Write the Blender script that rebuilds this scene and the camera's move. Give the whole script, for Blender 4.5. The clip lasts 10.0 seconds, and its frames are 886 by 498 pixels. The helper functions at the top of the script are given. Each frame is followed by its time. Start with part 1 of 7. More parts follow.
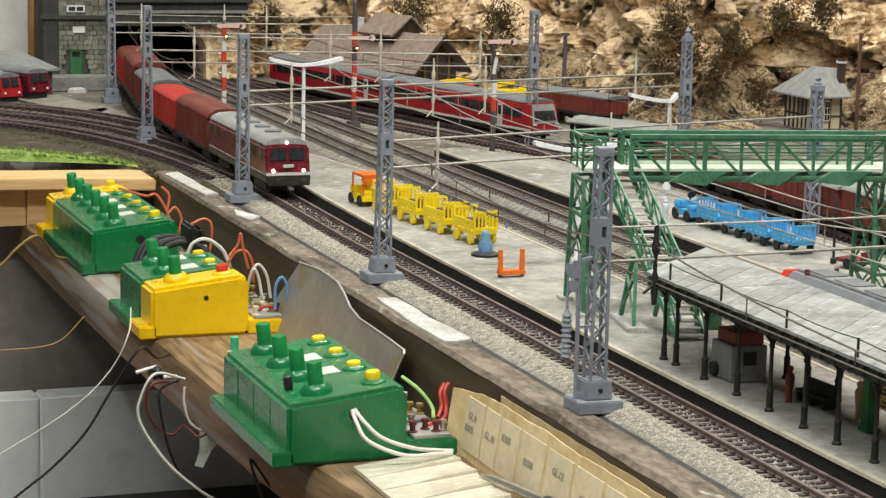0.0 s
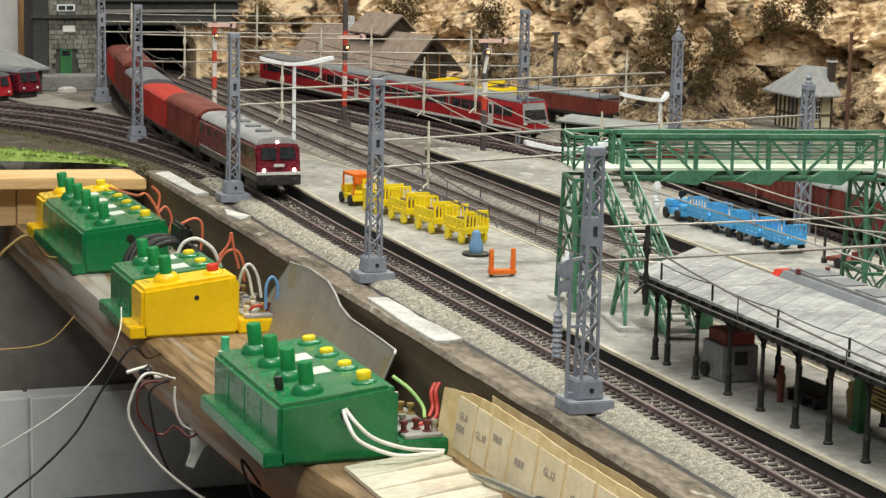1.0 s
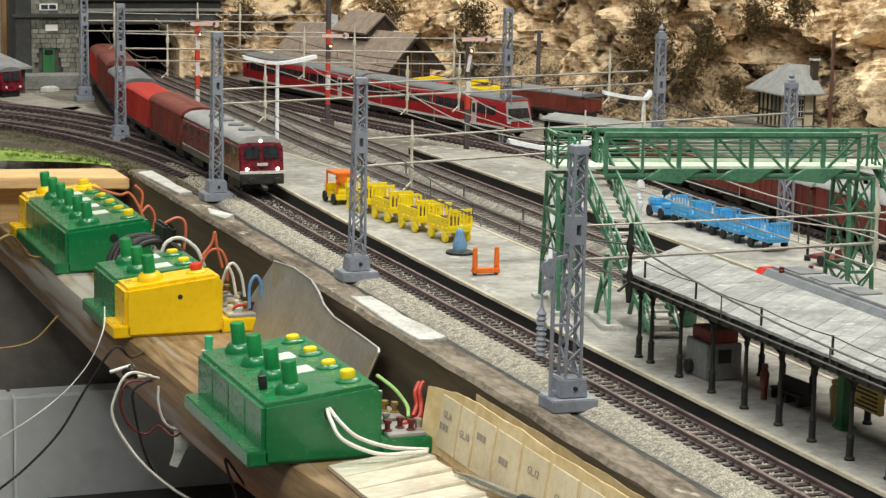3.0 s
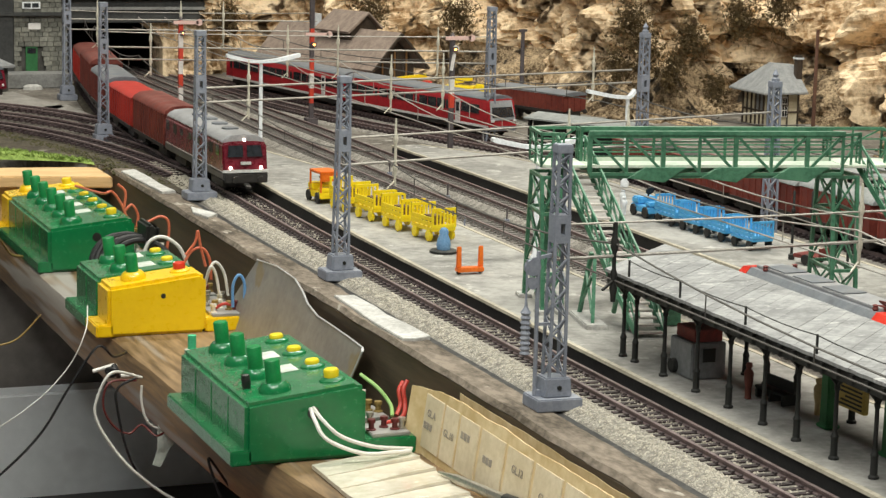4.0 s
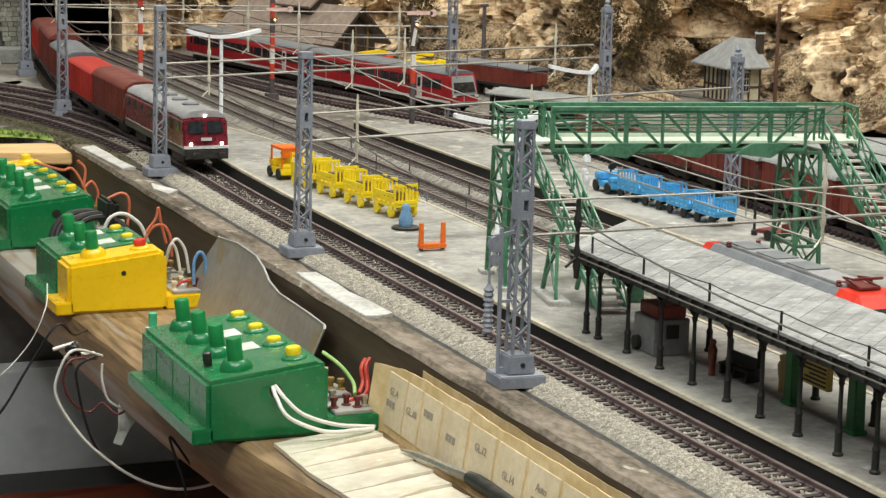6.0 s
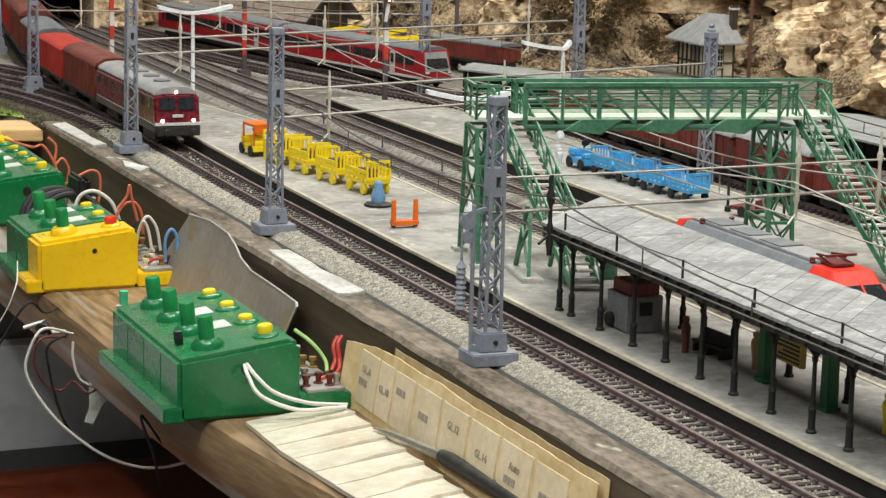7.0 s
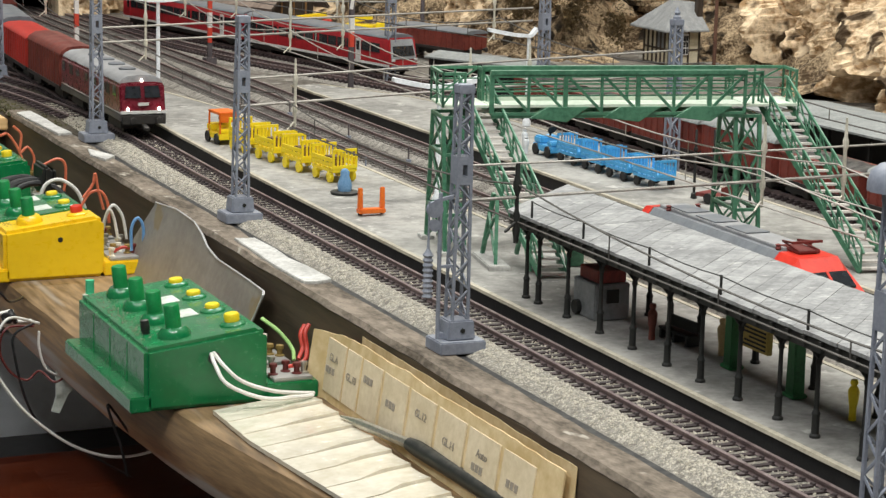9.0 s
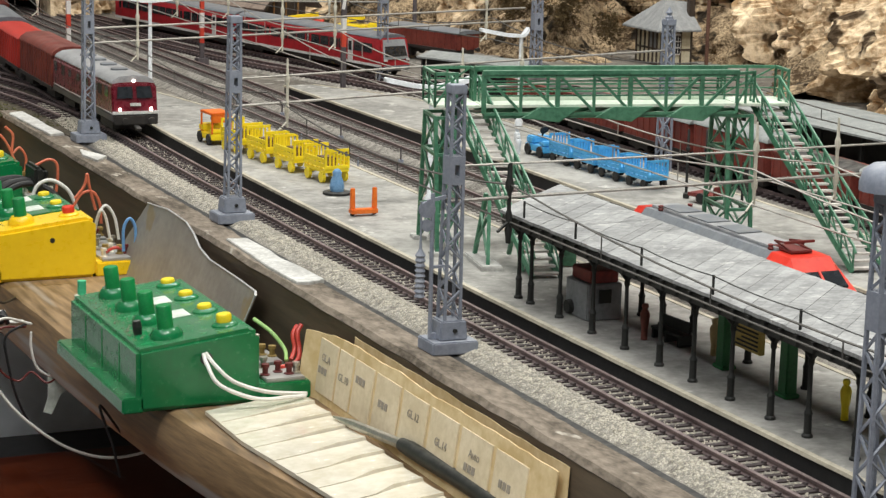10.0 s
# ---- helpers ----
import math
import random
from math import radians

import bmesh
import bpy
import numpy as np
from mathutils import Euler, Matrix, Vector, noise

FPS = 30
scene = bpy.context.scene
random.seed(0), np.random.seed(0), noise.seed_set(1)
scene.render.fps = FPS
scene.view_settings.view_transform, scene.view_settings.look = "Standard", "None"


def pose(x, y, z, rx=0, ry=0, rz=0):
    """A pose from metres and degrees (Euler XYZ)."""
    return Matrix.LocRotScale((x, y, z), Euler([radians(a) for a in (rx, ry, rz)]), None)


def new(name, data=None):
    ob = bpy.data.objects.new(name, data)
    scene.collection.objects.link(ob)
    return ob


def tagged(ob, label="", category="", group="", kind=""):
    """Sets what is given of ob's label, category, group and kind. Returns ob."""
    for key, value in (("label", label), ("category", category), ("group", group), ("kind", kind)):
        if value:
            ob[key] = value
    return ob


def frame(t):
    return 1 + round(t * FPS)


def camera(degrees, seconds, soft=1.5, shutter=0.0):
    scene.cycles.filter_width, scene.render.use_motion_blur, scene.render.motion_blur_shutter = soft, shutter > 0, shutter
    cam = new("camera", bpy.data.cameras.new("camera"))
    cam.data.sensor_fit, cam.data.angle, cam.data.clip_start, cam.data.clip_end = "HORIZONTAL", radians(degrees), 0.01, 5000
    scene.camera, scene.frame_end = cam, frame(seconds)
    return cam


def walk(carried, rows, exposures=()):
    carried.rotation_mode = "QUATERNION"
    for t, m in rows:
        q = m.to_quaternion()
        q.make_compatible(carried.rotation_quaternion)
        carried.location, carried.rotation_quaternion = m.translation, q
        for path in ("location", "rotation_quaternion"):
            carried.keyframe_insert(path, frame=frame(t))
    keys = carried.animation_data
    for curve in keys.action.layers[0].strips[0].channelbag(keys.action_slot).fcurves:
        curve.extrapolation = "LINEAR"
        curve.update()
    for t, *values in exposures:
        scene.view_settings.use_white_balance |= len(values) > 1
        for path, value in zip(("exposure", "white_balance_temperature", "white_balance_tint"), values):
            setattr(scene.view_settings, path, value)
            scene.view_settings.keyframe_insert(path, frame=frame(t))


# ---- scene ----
cam = camera(22.73, 10.0, soft=1.4)
ROWS = [
    (0.0, -0.0009, -0.0034, 0.2696, -20.057, -9.813, -1.303),
    (0.5, -0.0010, -0.0029, 0.2695, -20.152, -9.816, -1.317),
    (1.0, -0.0007, -0.0021, 0.2699, -20.308, -9.840, -1.307),
    (1.5, -0.0011, -0.0027, 0.2694, -20.401, -9.826, -1.310),
    (2.0, -0.0008, -0.0023, 0.2696, -20.469, -9.832, -1.282),
    (3.5, -0.0004, -0.0013, 0.2699, -20.945, -9.875, -1.302),
    (4.0, 0.0002, 0.0004, 0.2694, -21.164, -9.882, -1.339),
    (4.5, -0.0000, -0.0000, 0.2700, -21.380, -9.905, -1.305),
    (5.0, 0.0001, 0.0006, 0.2700, -21.571, -9.928, -1.327),
    (6.5, 0.0037, 0.0100, 0.2689, -22.528, -10.869, -1.404),
    (7.0, 0.0053, 0.0117, 0.2687, -22.849, -11.114, -1.408),
    (7.5, 0.0049, 0.0113, 0.2693, -23.151, -11.339, -1.413),
    (8.0, 0.0046, 0.0110, 0.2689, -23.379, -11.409, -1.398),
    (8.5, 0.0052, 0.0113, 0.2691, -23.598, -11.429, -1.388),
    (9.0, 0.0051, 0.0119, 0.2692, -23.744, -11.431, -1.398),
    (9.5, 0.0053, 0.0117, 0.2695, -23.871, -11.432, -1.363),
    (10.0, 0.0055, 0.0122, 0.2692, -23.943, -11.425, -1.368),
]
walk(cam, [(t, pose(x, y, z, 90 + pitch, roll, yaw)) for t, x, y, z, yaw, pitch, roll in ROWS], exposures=[(0.0, -0.03, 6460, 10), (5.0, -0.05, 6460, 10), (6.5, -0.07, 6400, 11), (8.0, -0.1, 6240, 13), (10.0, -0.1, 6200, 13)])

# ---- world and lights ----
world = bpy.data.worlds.new("room_air")
scene.world = world
world.use_nodes = True
world.node_tree.nodes["Background"].inputs[0].default_value = (0.9, 0.92, 1.0, 1)
world.node_tree.nodes["Background"].inputs[1].default_value = 0.09


def ceiling_or_fill_lamp(x, y, z, sx, sy, watts, colour):
    data = bpy.data.lights.new("tube_or_fill_light", "AREA")
    data.shape, data.size, data.size_y, data.energy, data.color = "RECTANGLE", sx, sy, watts, colour
    ob = new("tube_or_fill_light", data)
    ob.matrix_world = pose(x, y, z)
    return ob


ceiling_or_fill_lamp(0.85, 1.0, 1.52, 1.3, 0.16, 25.0, (0.97, 0.965, 0.86))
ceiling_or_fill_lamp(0.75, 2.1, 1.52, 1.3, 0.16, 23.0, (0.97, 0.95, 0.83))
ceiling_or_fill_lamp(-0.1, 0.1, 1.52, 1.3, 0.16, 29.0, (0.97, 0.965, 0.87))
# added fill with no known tube there, lifts the pale panel under the layout
ceiling_or_fill_lamp(-0.75, 0.9, 1.52, 0.16, 1.3, 12.0, (0.93, 0.97, 0.95))


# ---- mesh helpers ----
class Geo:
    """Collects boxes, bars, tubes and lofts into one mesh."""

    def __init__(self):
        self.v, self.f = [], []

    def add(self, vs, fs, m=None):
        n = len(self.v)
        self.v += [tuple(m @ Vector(p)) if m else tuple(p) for p in vs]
        self.f += [tuple(i + n for i in f) for f in fs]
        return self

    def box(self, a, b, m=None, taper=1.0):
        (x0, y0, z0), (x1, y1, z1) = a, b
        cx, cy = (x0 + x1) / 2, (y0 + y1) / 2
        t = lambda x, y: (cx + (x - cx) * taper, cy + (y - cy) * taper)
        vs = [(x0, y0, z0), (x1, y0, z0), (x1, y1, z0), (x0, y1, z0)] + [(*t(x, y), z1) for x, y in ((x0, y0), (x1, y0), (x1, y1), (x0, y1))]
        return self.add(vs, [(3, 2, 1, 0), (4, 5, 6, 7), (0, 1, 5, 4), (1, 2, 6, 5), (2, 3, 7, 6), (3, 0, 4, 7)], m)

    def bar(self, p, q, w, h=None, up=(0, 0, 1)):
        p, q, h = Vector(p), Vector(q), h or w
        d = (q - p).normalized()
        s = d.cross(Vector(up))
        if s.length < 1e-3:
            s = d.cross(Vector((1, 0, 0)))
        s.normalize()
        u = s.cross(d)
        c = [(-1, -1), (1, -1), (1, 1), (-1, 1)]
        vs = [e + s * (i * w / 2) + u * (j * h / 2) for e in (p, q) for i, j in c]
        return self.add(vs, [(0, 1, 2, 3), (7, 6, 5, 4), (1, 0, 4, 5), (2, 1, 5, 6), (3, 2, 6, 7), (0, 3, 7, 4)])

    def loft(self, rings, caps=True):
        n = len(rings[0])
        vs = [p for r in rings for p in r]
        fs = [(k * n + i, k * n + (i + 1) % n, (k + 1) * n + (i + 1) % n, (k + 1) * n + i) for k in range(len(rings) - 1) for i in range(n)]
        if caps:
            fs += [tuple(range(n))[::-1], tuple((len(rings) - 1) * n + i for i in range(n))]
        return self.add(vs, fs)

    def tube(self, pts, r, n=6, radii=None):
        pts = [Vector(p) for p in pts]
        rings, s = [], None
        for i, p in enumerate(pts):
            d = (pts[min(i + 1, len(pts) - 1)] - pts[max(i - 1, 0)]).normalized()
            if s is None:
                s = d.cross(Vector((0.13, 0.21, 1)))
                if s.length < 1e-2:
                    s = d.cross(Vector((1, 0.3, 0)))
            s = (s - d * s.dot(d)).normalized()
            u = d.cross(s)
            k = radii[i] if radii else r
            rings.append([p + s * (k * math.cos(a)) + u * (k * math.sin(a)) for a in (2 * math.pi * j / n for j in range(n))])
        return self.loft(rings)

    def lathe(self, prof, n=14, m=None):
        rings = [[(r * math.cos(2 * math.pi * j / n), r * math.sin(2 * math.pi * j / n), z) for j in range(n)] for r, z in prof]
        g = Geo().loft(rings)
        return self.add(g.v, g.f, m)

    def prism(self, outline, axis, a, b):
        """A closed outline in the two other axes, drawn out along axis from a to b."""
        put = {"x": lambda u, v, w: (w, u, v), "y": lambda u, v, w: (u, w, v), "z": lambda u, v, w: (u, v, w)}[axis]
        return self.loft([[put(u, v, w) for u, v in outline] for w in (a, b)])


def part(name, g, material, parent=None, label="", bevel=0.0, smooth=False, kind="", seg=2):
    me = bpy.data.meshes.new(name)
    me.from_pydata(g.v, [], g.f)
    bm = bmesh.new()
    bm.from_mesh(me)
    bmesh.ops.recalc_face_normals(bm, faces=bm.faces)
    if bevel:
        sharp = [e for e in bm.edges if len(e.link_faces) == 2 and e.calc_face_angle() > 0.5]
        bmesh.ops.bevel(bm, geom=sharp, offset=bevel, segments=seg, affect="EDGES", clamp_overlap=True)
    bm.to_mesh(me)
    bm.free()
    for p in me.polygons:
        p.use_smooth = smooth
    if smooth:
        me.set_sharp_from_angle(angle=radians(42))
    me.materials.append(material)
    ob = new(name, me)
    ob.parent = parent
    return tagged(ob, label=label, kind=kind)


def thing(name, at, label, category, group="", turn=0, kind=""):
    ob = new(name)
    ob.empty_display_size = 0.01
    ob.matrix_basis = pose(*at, 0, 0, turn)
    return tagged(ob, label, category, group, kind)


def structure(name, g, material, label, bevel=0.0, smooth=False, category="structure"):
    return tagged(part(name, g, material, None, label, bevel, smooth), label, category, kind="structure")


def along(path, y):
    """x on a plan line given as (y, x) pairs, as a smooth curve."""
    n = len(path)
    if y <= path[0][0]:
        return path[0][1]
    if y >= path[-1][0]:
        return path[-1][1]
    i = max(k for k in range(n - 1) if path[k][0] <= y)
    slope = lambda k: (path[k + 1][1] - path[k][1]) / (path[k + 1][0] - path[k][0])
    at = lambda k: slope(0) if k == 0 else slope(n - 2) if k == n - 1 else 0.0 if slope(k - 1) * slope(k) == 0 else (slope(k - 1) + slope(k)) / 2
    (y0, x0), (y1, x1) = path[i], path[i + 1]
    h, t = y1 - y0, (y - y0) / (y1 - y0)
    return x0 * (2 * t ** 3 - 3 * t * t + 1) + x1 * (3 * t * t - 2 * t ** 3) + h * (at(i) * (t ** 3 - 2 * t * t + t) + at(i + 1) * (t ** 3 - t * t))


def sag(p, q, drop, n=10):
    p, q = Vector(p), Vector(q)
    return [p.lerp(q, i / n) - Vector((0, 0, drop * 4 * (i / n) * (1 - i / n))) for i in range(n + 1)]


def curve_pts(pts, n=8):
    """A smooth line through the points."""
    p = [Vector(a) for a in pts]
    p = [p[0] * 2 - p[1]] + p + [p[-1] * 2 - p[-2]]
    out = []
    for i in range(1, len(p) - 2):
        for k in range(n):
            t = k / n
            out.append(0.5 * (2 * p[i] + (p[i + 1] - p[i - 1]) * t + (2 * p[i - 1] - 5 * p[i] + 4 * p[i + 1] - p[i + 2]) * t * t + (3 * p[i] - p[i - 1] - 3 * p[i + 1] + p[i + 2]) * t ** 3))
    return out + [p[-2]]


# ---- materials ----
def surface(name, dark, light, rough=0.6, metal=0.0, scale=60.0, bump=0.2, detail=6.0, spots=None, dust=0.0, dust_highlight_colour=(0.45, 0.42, 0.38), stretch=(1, 1, 1), piece=0.0, bump_size=0.001, coat=0.0, lo=0.3, hi=0.7):
    """Two-scale grain between two colours, optional spots of a third, dust or painted highlights on upward faces,
    variation from piece to piece.
    """
    mat = bpy.data.materials.new(name)
    mat.use_nodes = True
    nt = mat.node_tree
    N, L = nt.nodes, nt.links
    bsdf = N["Principled BSDF"]
    co = N.new("ShaderNodeTexCoord")
    mp = N.new("ShaderNodeMapping")
    mp.inputs["Scale"].default_value = stretch
    L.new(co.outputs["Object"], mp.inputs["Vector"])

    def noise_at(s, d=detail, r=0.6):
        n = N.new("ShaderNodeTexNoise")
        n.inputs["Scale"].default_value, n.inputs["Detail"].default_value, n.inputs["Roughness"].default_value = s, d, r
        L.new(mp.outputs[0], n.inputs["Vector"])
        return n.outputs["Fac"]

    def mix(fac, a, b):
        m = N.new("ShaderNodeMix")
        m.data_type = "RGBA"
        for sock, val in ((m.inputs[0], fac), (m.inputs[6], a), (m.inputs[7], b)):
            if isinstance(val, (tuple, float, int)):
                sock.default_value = (*val, 1) if isinstance(val, tuple) else val
            else:
                L.new(val, sock)
        return m.outputs[2]

    def span(x, a, b, c=0.0, d=1.0):
        m = N.new("ShaderNodeMapRange")
        m.inputs[1].default_value, m.inputs[2].default_value, m.inputs[3].default_value, m.inputs[4].default_value = a, b, c, d
        L.new(x, m.inputs[0])
        return m.outputs[0]

    big, fine = noise_at(scale), noise_at(scale * 9.0, 4.0)
    both = N.new("ShaderNodeMath")
    both.operation = "ADD"
    L.new(big, both.inputs[0]), L.new(span(fine, 0.3, 0.7, -0.18, 0.18), both.inputs[1])
    col = mix(span(both.outputs[0], lo, hi), tuple(dark), tuple(light))
    if spots:
        colour, size, amount = spots
        col = mix(span(noise_at(size, 3.0), 0.66 - amount, 0.72 - amount), col, tuple(colour))
    if piece:
        oi = N.new("ShaderNodeObjectInfo")
        hsv = N.new("ShaderNodeHueSaturation")
        L.new(span(oi.outputs["Random"], 0, 1, 1 - piece, 1 + piece), hsv.inputs["Value"])
        L.new(col, hsv.inputs["Color"])
        col = hsv.outputs[0]
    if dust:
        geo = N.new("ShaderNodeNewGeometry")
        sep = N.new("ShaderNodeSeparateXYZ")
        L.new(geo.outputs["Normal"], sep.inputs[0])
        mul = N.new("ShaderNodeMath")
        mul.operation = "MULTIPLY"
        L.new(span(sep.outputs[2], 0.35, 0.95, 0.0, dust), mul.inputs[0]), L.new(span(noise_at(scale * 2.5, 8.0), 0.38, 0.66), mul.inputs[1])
        col = mix(mul.outputs[0], col, tuple(dust_highlight_colour))
    L.new(col, bsdf.inputs["Base Color"])
    L.new(span(fine, 0.2, 0.8, max(0.03, rough - 0.1), min(1.0, rough + 0.12)), bsdf.inputs["Roughness"])
    bsdf.inputs["Metallic"].default_value = metal
    bsdf.inputs["Coat Weight"].default_value = coat
    if bump:
        b = N.new("ShaderNodeBump")
        b.inputs["Strength"].default_value, b.inputs["Distance"].default_value = bump, bump_size
        L.new(both.outputs[0], b.inputs["Height"])
        L.new(b.outputs[0], bsdf.inputs["Normal"])
    return mat


def glow(name, colour, strength):
    mat = bpy.data.materials.new(name)
    mat.use_nodes = True
    b = mat.node_tree.nodes["Principled BSDF"]
    b.inputs["Base Color"].default_value = (*colour, 1)
    b.inputs["Emission Color"].default_value = (*colour, 1)
    b.inputs["Emission Strength"].default_value = strength
    return mat


GREEN_BOX = surface("green_plastic", (0.004, 0.15, 0.047), (0.006, 0.185, 0.057), 0.22, scale=25, bump=0.03, dust=0.5, dust_highlight_colour=(0.13, 0.2, 0.13), bump_size=0.0004, coat=0.15)
GREEN_KNOB = surface("green_knob_plastic", (0.003, 0.16, 0.04), (0.006, 0.24, 0.06), 0.38, scale=90, bump=0.05, bump_size=0.0003)
YELLOW_BOX = surface("yellow_plastic", (0.8, 0.5, 0.001), (0.88, 0.58, 0.003), 0.3, scale=20, bump=0.04, dust=0.08, bump_size=0.0004, coat=0.15)
YELLOW_CAP = surface("yellow_cap_plastic", (0.75, 0.55, 0.01), (0.85, 0.66, 0.02), 0.4, scale=80, bump=0.05)
RED_CAP = surface("red_cap_plastic", (0.55, 0.03, 0.01), (0.65, 0.05, 0.02), 0.4, scale=80, bump=0.05)
DARK_CAP = surface("black_plastic", (0.008, 0.009, 0.008), (0.02, 0.022, 0.02), 0.42, scale=80, bump=0.05, dust=0.12)
CRUMB = surface("grey_brown_dust", (0.1, 0.085, 0.06), (0.24, 0.21, 0.16), 0.95, scale=200, bump=0.1)
LABEL = surface("label_paper", (0.5, 0.55, 0.48), (0.72, 0.74, 0.68), 0.6, scale=60, bump=0.05, dust=0.5, dust_highlight_colour=(0.3, 0.36, 0.3))
MAST_GREY = surface("grey_mast_paint", (0.2, 0.22, 0.27), (0.29, 0.31, 0.37), 0.55, scale=60, bump=0.1, dust=0.25, dust_highlight_colour=(0.5, 0.49, 0.47), bump_size=0.0003)
LAMP_GREY = surface("pale_lamp_paint", (0.58, 0.6, 0.62), (0.78, 0.8, 0.82), 0.5, scale=60, bump=0.05)
# pale mint on upward faces paints dusty highlights into the green
BRIDGE_GREEN = surface("bridge_green_paint", (0.035, 0.135, 0.075), (0.09, 0.255, 0.15), 0.42, scale=45, bump=0.1, dust=0.75, dust_highlight_colour=(0.4, 0.55, 0.43), bump_size=0.0003)
TREAD = surface("pale_tread_plastic", (0.5, 0.46, 0.43), (0.72, 0.67, 0.62), 0.7, scale=70, bump=0.1)
DECK = surface("bridge_deck_plastic", (0.55, 0.64, 0.52), (0.74, 0.8, 0.68), 0.7, scale=40, bump=0.1)
ROOF = surface("grey_roof_boards", (0.2, 0.2, 0.2), (0.37, 0.37, 0.365), 0.75, scale=34, bump=0.25, piece=0.1, stretch=(1, 1.5, 1), spots=((0.46, 0.455, 0.44), 120, 0.03), bump_size=0.0004)
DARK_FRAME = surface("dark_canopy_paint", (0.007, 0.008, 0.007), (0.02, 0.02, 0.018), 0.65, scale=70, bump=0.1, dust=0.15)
PLATFORM = surface("platform_concrete", (0.2, 0.193, 0.178), (0.4, 0.386, 0.357), 0.85, scale=14, bump=0.2, spots=((0.5, 0.485, 0.45), 60, 0.03), bump_size=0.0004)
PLATFORM_EDGE = surface("platform_kerb", (0.34, 0.305, 0.235), (0.52, 0.47, 0.37), 0.8, scale=50, bump=0.15)
EDGE_BLACK = surface("black_platform_wall", (0.008, 0.008, 0.009), (0.02, 0.02, 0.021), 0.6, scale=60, bump=0.1, dust=0.1)
RAIL = surface("brown_rail_steel", (0.11, 0.075, 0.074), (0.25, 0.185, 0.18), 0.45, 0.3, scale=60, bump=0.1, bump_size=0.0002, dust=0.45, dust_highlight_colour=(0.38, 0.33, 0.31))
SLEEPER = surface("dark_brown_sleeper", (0.018, 0.011, 0.012), (0.048, 0.03, 0.032), 0.6, scale=90, bump=0.2, piece=0.35, dust=0.14, dust_highlight_colour=(0.3, 0.26, 0.24), bump_size=0.0003)
SLEEPER_DUSTY = surface("dusty_grey_sleeper", (0.07, 0.06, 0.055), (0.16, 0.145, 0.13), 0.8, scale=90, bump=0.2, dust=0.5, dust_highlight_colour=(0.36, 0.34, 0.31), bump_size=0.0003)
BALLAST = surface("ballast_bed", (0.16, 0.145, 0.12), (0.42, 0.39, 0.34), 0.9, scale=260, bump=0.9, bump_size=0.0015)
BALLAST_DARK = surface("dark_ballast_bed", (0.12, 0.108, 0.094), (0.38, 0.352, 0.312), 0.9, scale=150, bump=0.8, bump_size=0.0012, spots=((0.3, 0.28, 0.25), 40, 0.03))
STONE = surface("ballast_stones", (0.36, 0.33, 0.265), (0.68, 0.63, 0.53), 0.9, scale=260, bump=0.3, bump_size=0.0004)
GROUND = surface("layout_ground", (0.085, 0.073, 0.06), (0.235, 0.212, 0.182), 0.9, scale=22, bump=0.5, spots=((0.33, 0.31, 0.28), 35, 0.08), bump_size=0.001)
FASCIA = surface("dark_stained_board", (0.055, 0.038, 0.023), (0.125, 0.09, 0.058), 0.6, scale=30, bump=0.3, stretch=(1, 0.12, 1.6), bump_size=0.0006)
RIM = surface("dusty_board_rim", (0.06, 0.045, 0.03), (0.25, 0.205, 0.16), 0.85, scale=34, bump=0.6, stretch=(1, 0.45, 1), bump_size=0.0008, spots=((0.42, 0.38, 0.32), 70, 0.02))
PLANK = surface("dirty_pine_plank", (0.085, 0.052, 0.026), (0.31, 0.2, 0.1), 0.5, scale=26, bump=0.35, stretch=(1, 0.1, 1.6), spots=((0.3, 0.28, 0.25), 22, 0.1), bump_size=0.0006)
PLY = surface("raw_plywood", (0.6, 0.38, 0.17), (0.8, 0.56, 0.29), 0.65, scale=14, bump=0.2, stretch=(0.2, 1, 3), bump_size=0.0005)
WHITE_PATCH = surface("white_filler", (0.36, 0.35, 0.33), (0.62, 0.61, 0.58), 0.85, scale=40, bump=0.3, bump_size=0.0004)
# dark spots paint shaded crevices into the rock colour, apart from the modelled cracks
ROCK = surface("limestone_rock", (0.32, 0.195, 0.09), (0.9, 0.71, 0.48), 0.85, scale=14, bump=0.9, detail=12.0, spots=((0.06, 0.034, 0.013), 23, 0.085), bump_size=0.004, lo=0.33, hi=0.6)
RUBBLE = surface("brown_rubble", (0.09, 0.054, 0.025), (0.6, 0.45, 0.28), 0.9, scale=40, bump=1.0, detail=12.0, spots=((0.03, 0.02, 0.01), 45, 0.1), bump_size=0.004, lo=0.36, hi=0.68)
SOIL = surface("dark_soil", (0.03, 0.024, 0.015), (0.1, 0.082, 0.055), 0.95, scale=45, bump=0.8, bump_size=0.0015, spots=((0.2, 0.18, 0.15), 30, 0.03))

# ---- the setting: room, boards, ground ----
WALL_PAINT = surface("room_wall_paint", (0.5, 0.5, 0.5), (0.62, 0.62, 0.61), 0.8, scale=4, bump=0.05)
FLOOR_DARK = surface("dark_floor", (0.03, 0.022, 0.02), (0.07, 0.05, 0.045), 0.5, scale=6, bump=0.1)
structure("floor", Geo().box((-2.5, -1.5, -0.95), (4.0, 4.0, -0.9)), FLOOR_DARK, "dark floor of the hobby room")
structure("ceiling", Geo().box((-2.5, -1.5, 1.6), (4.0, 4.0, 1.66)), WALL_PAINT, "white ceiling of the hobby room")
structure("wall_north", Geo().box((-2.6, 3.6, -0.9), (4.1, 3.7, 1.6)), WALL_PAINT, "pale plastered room wall")
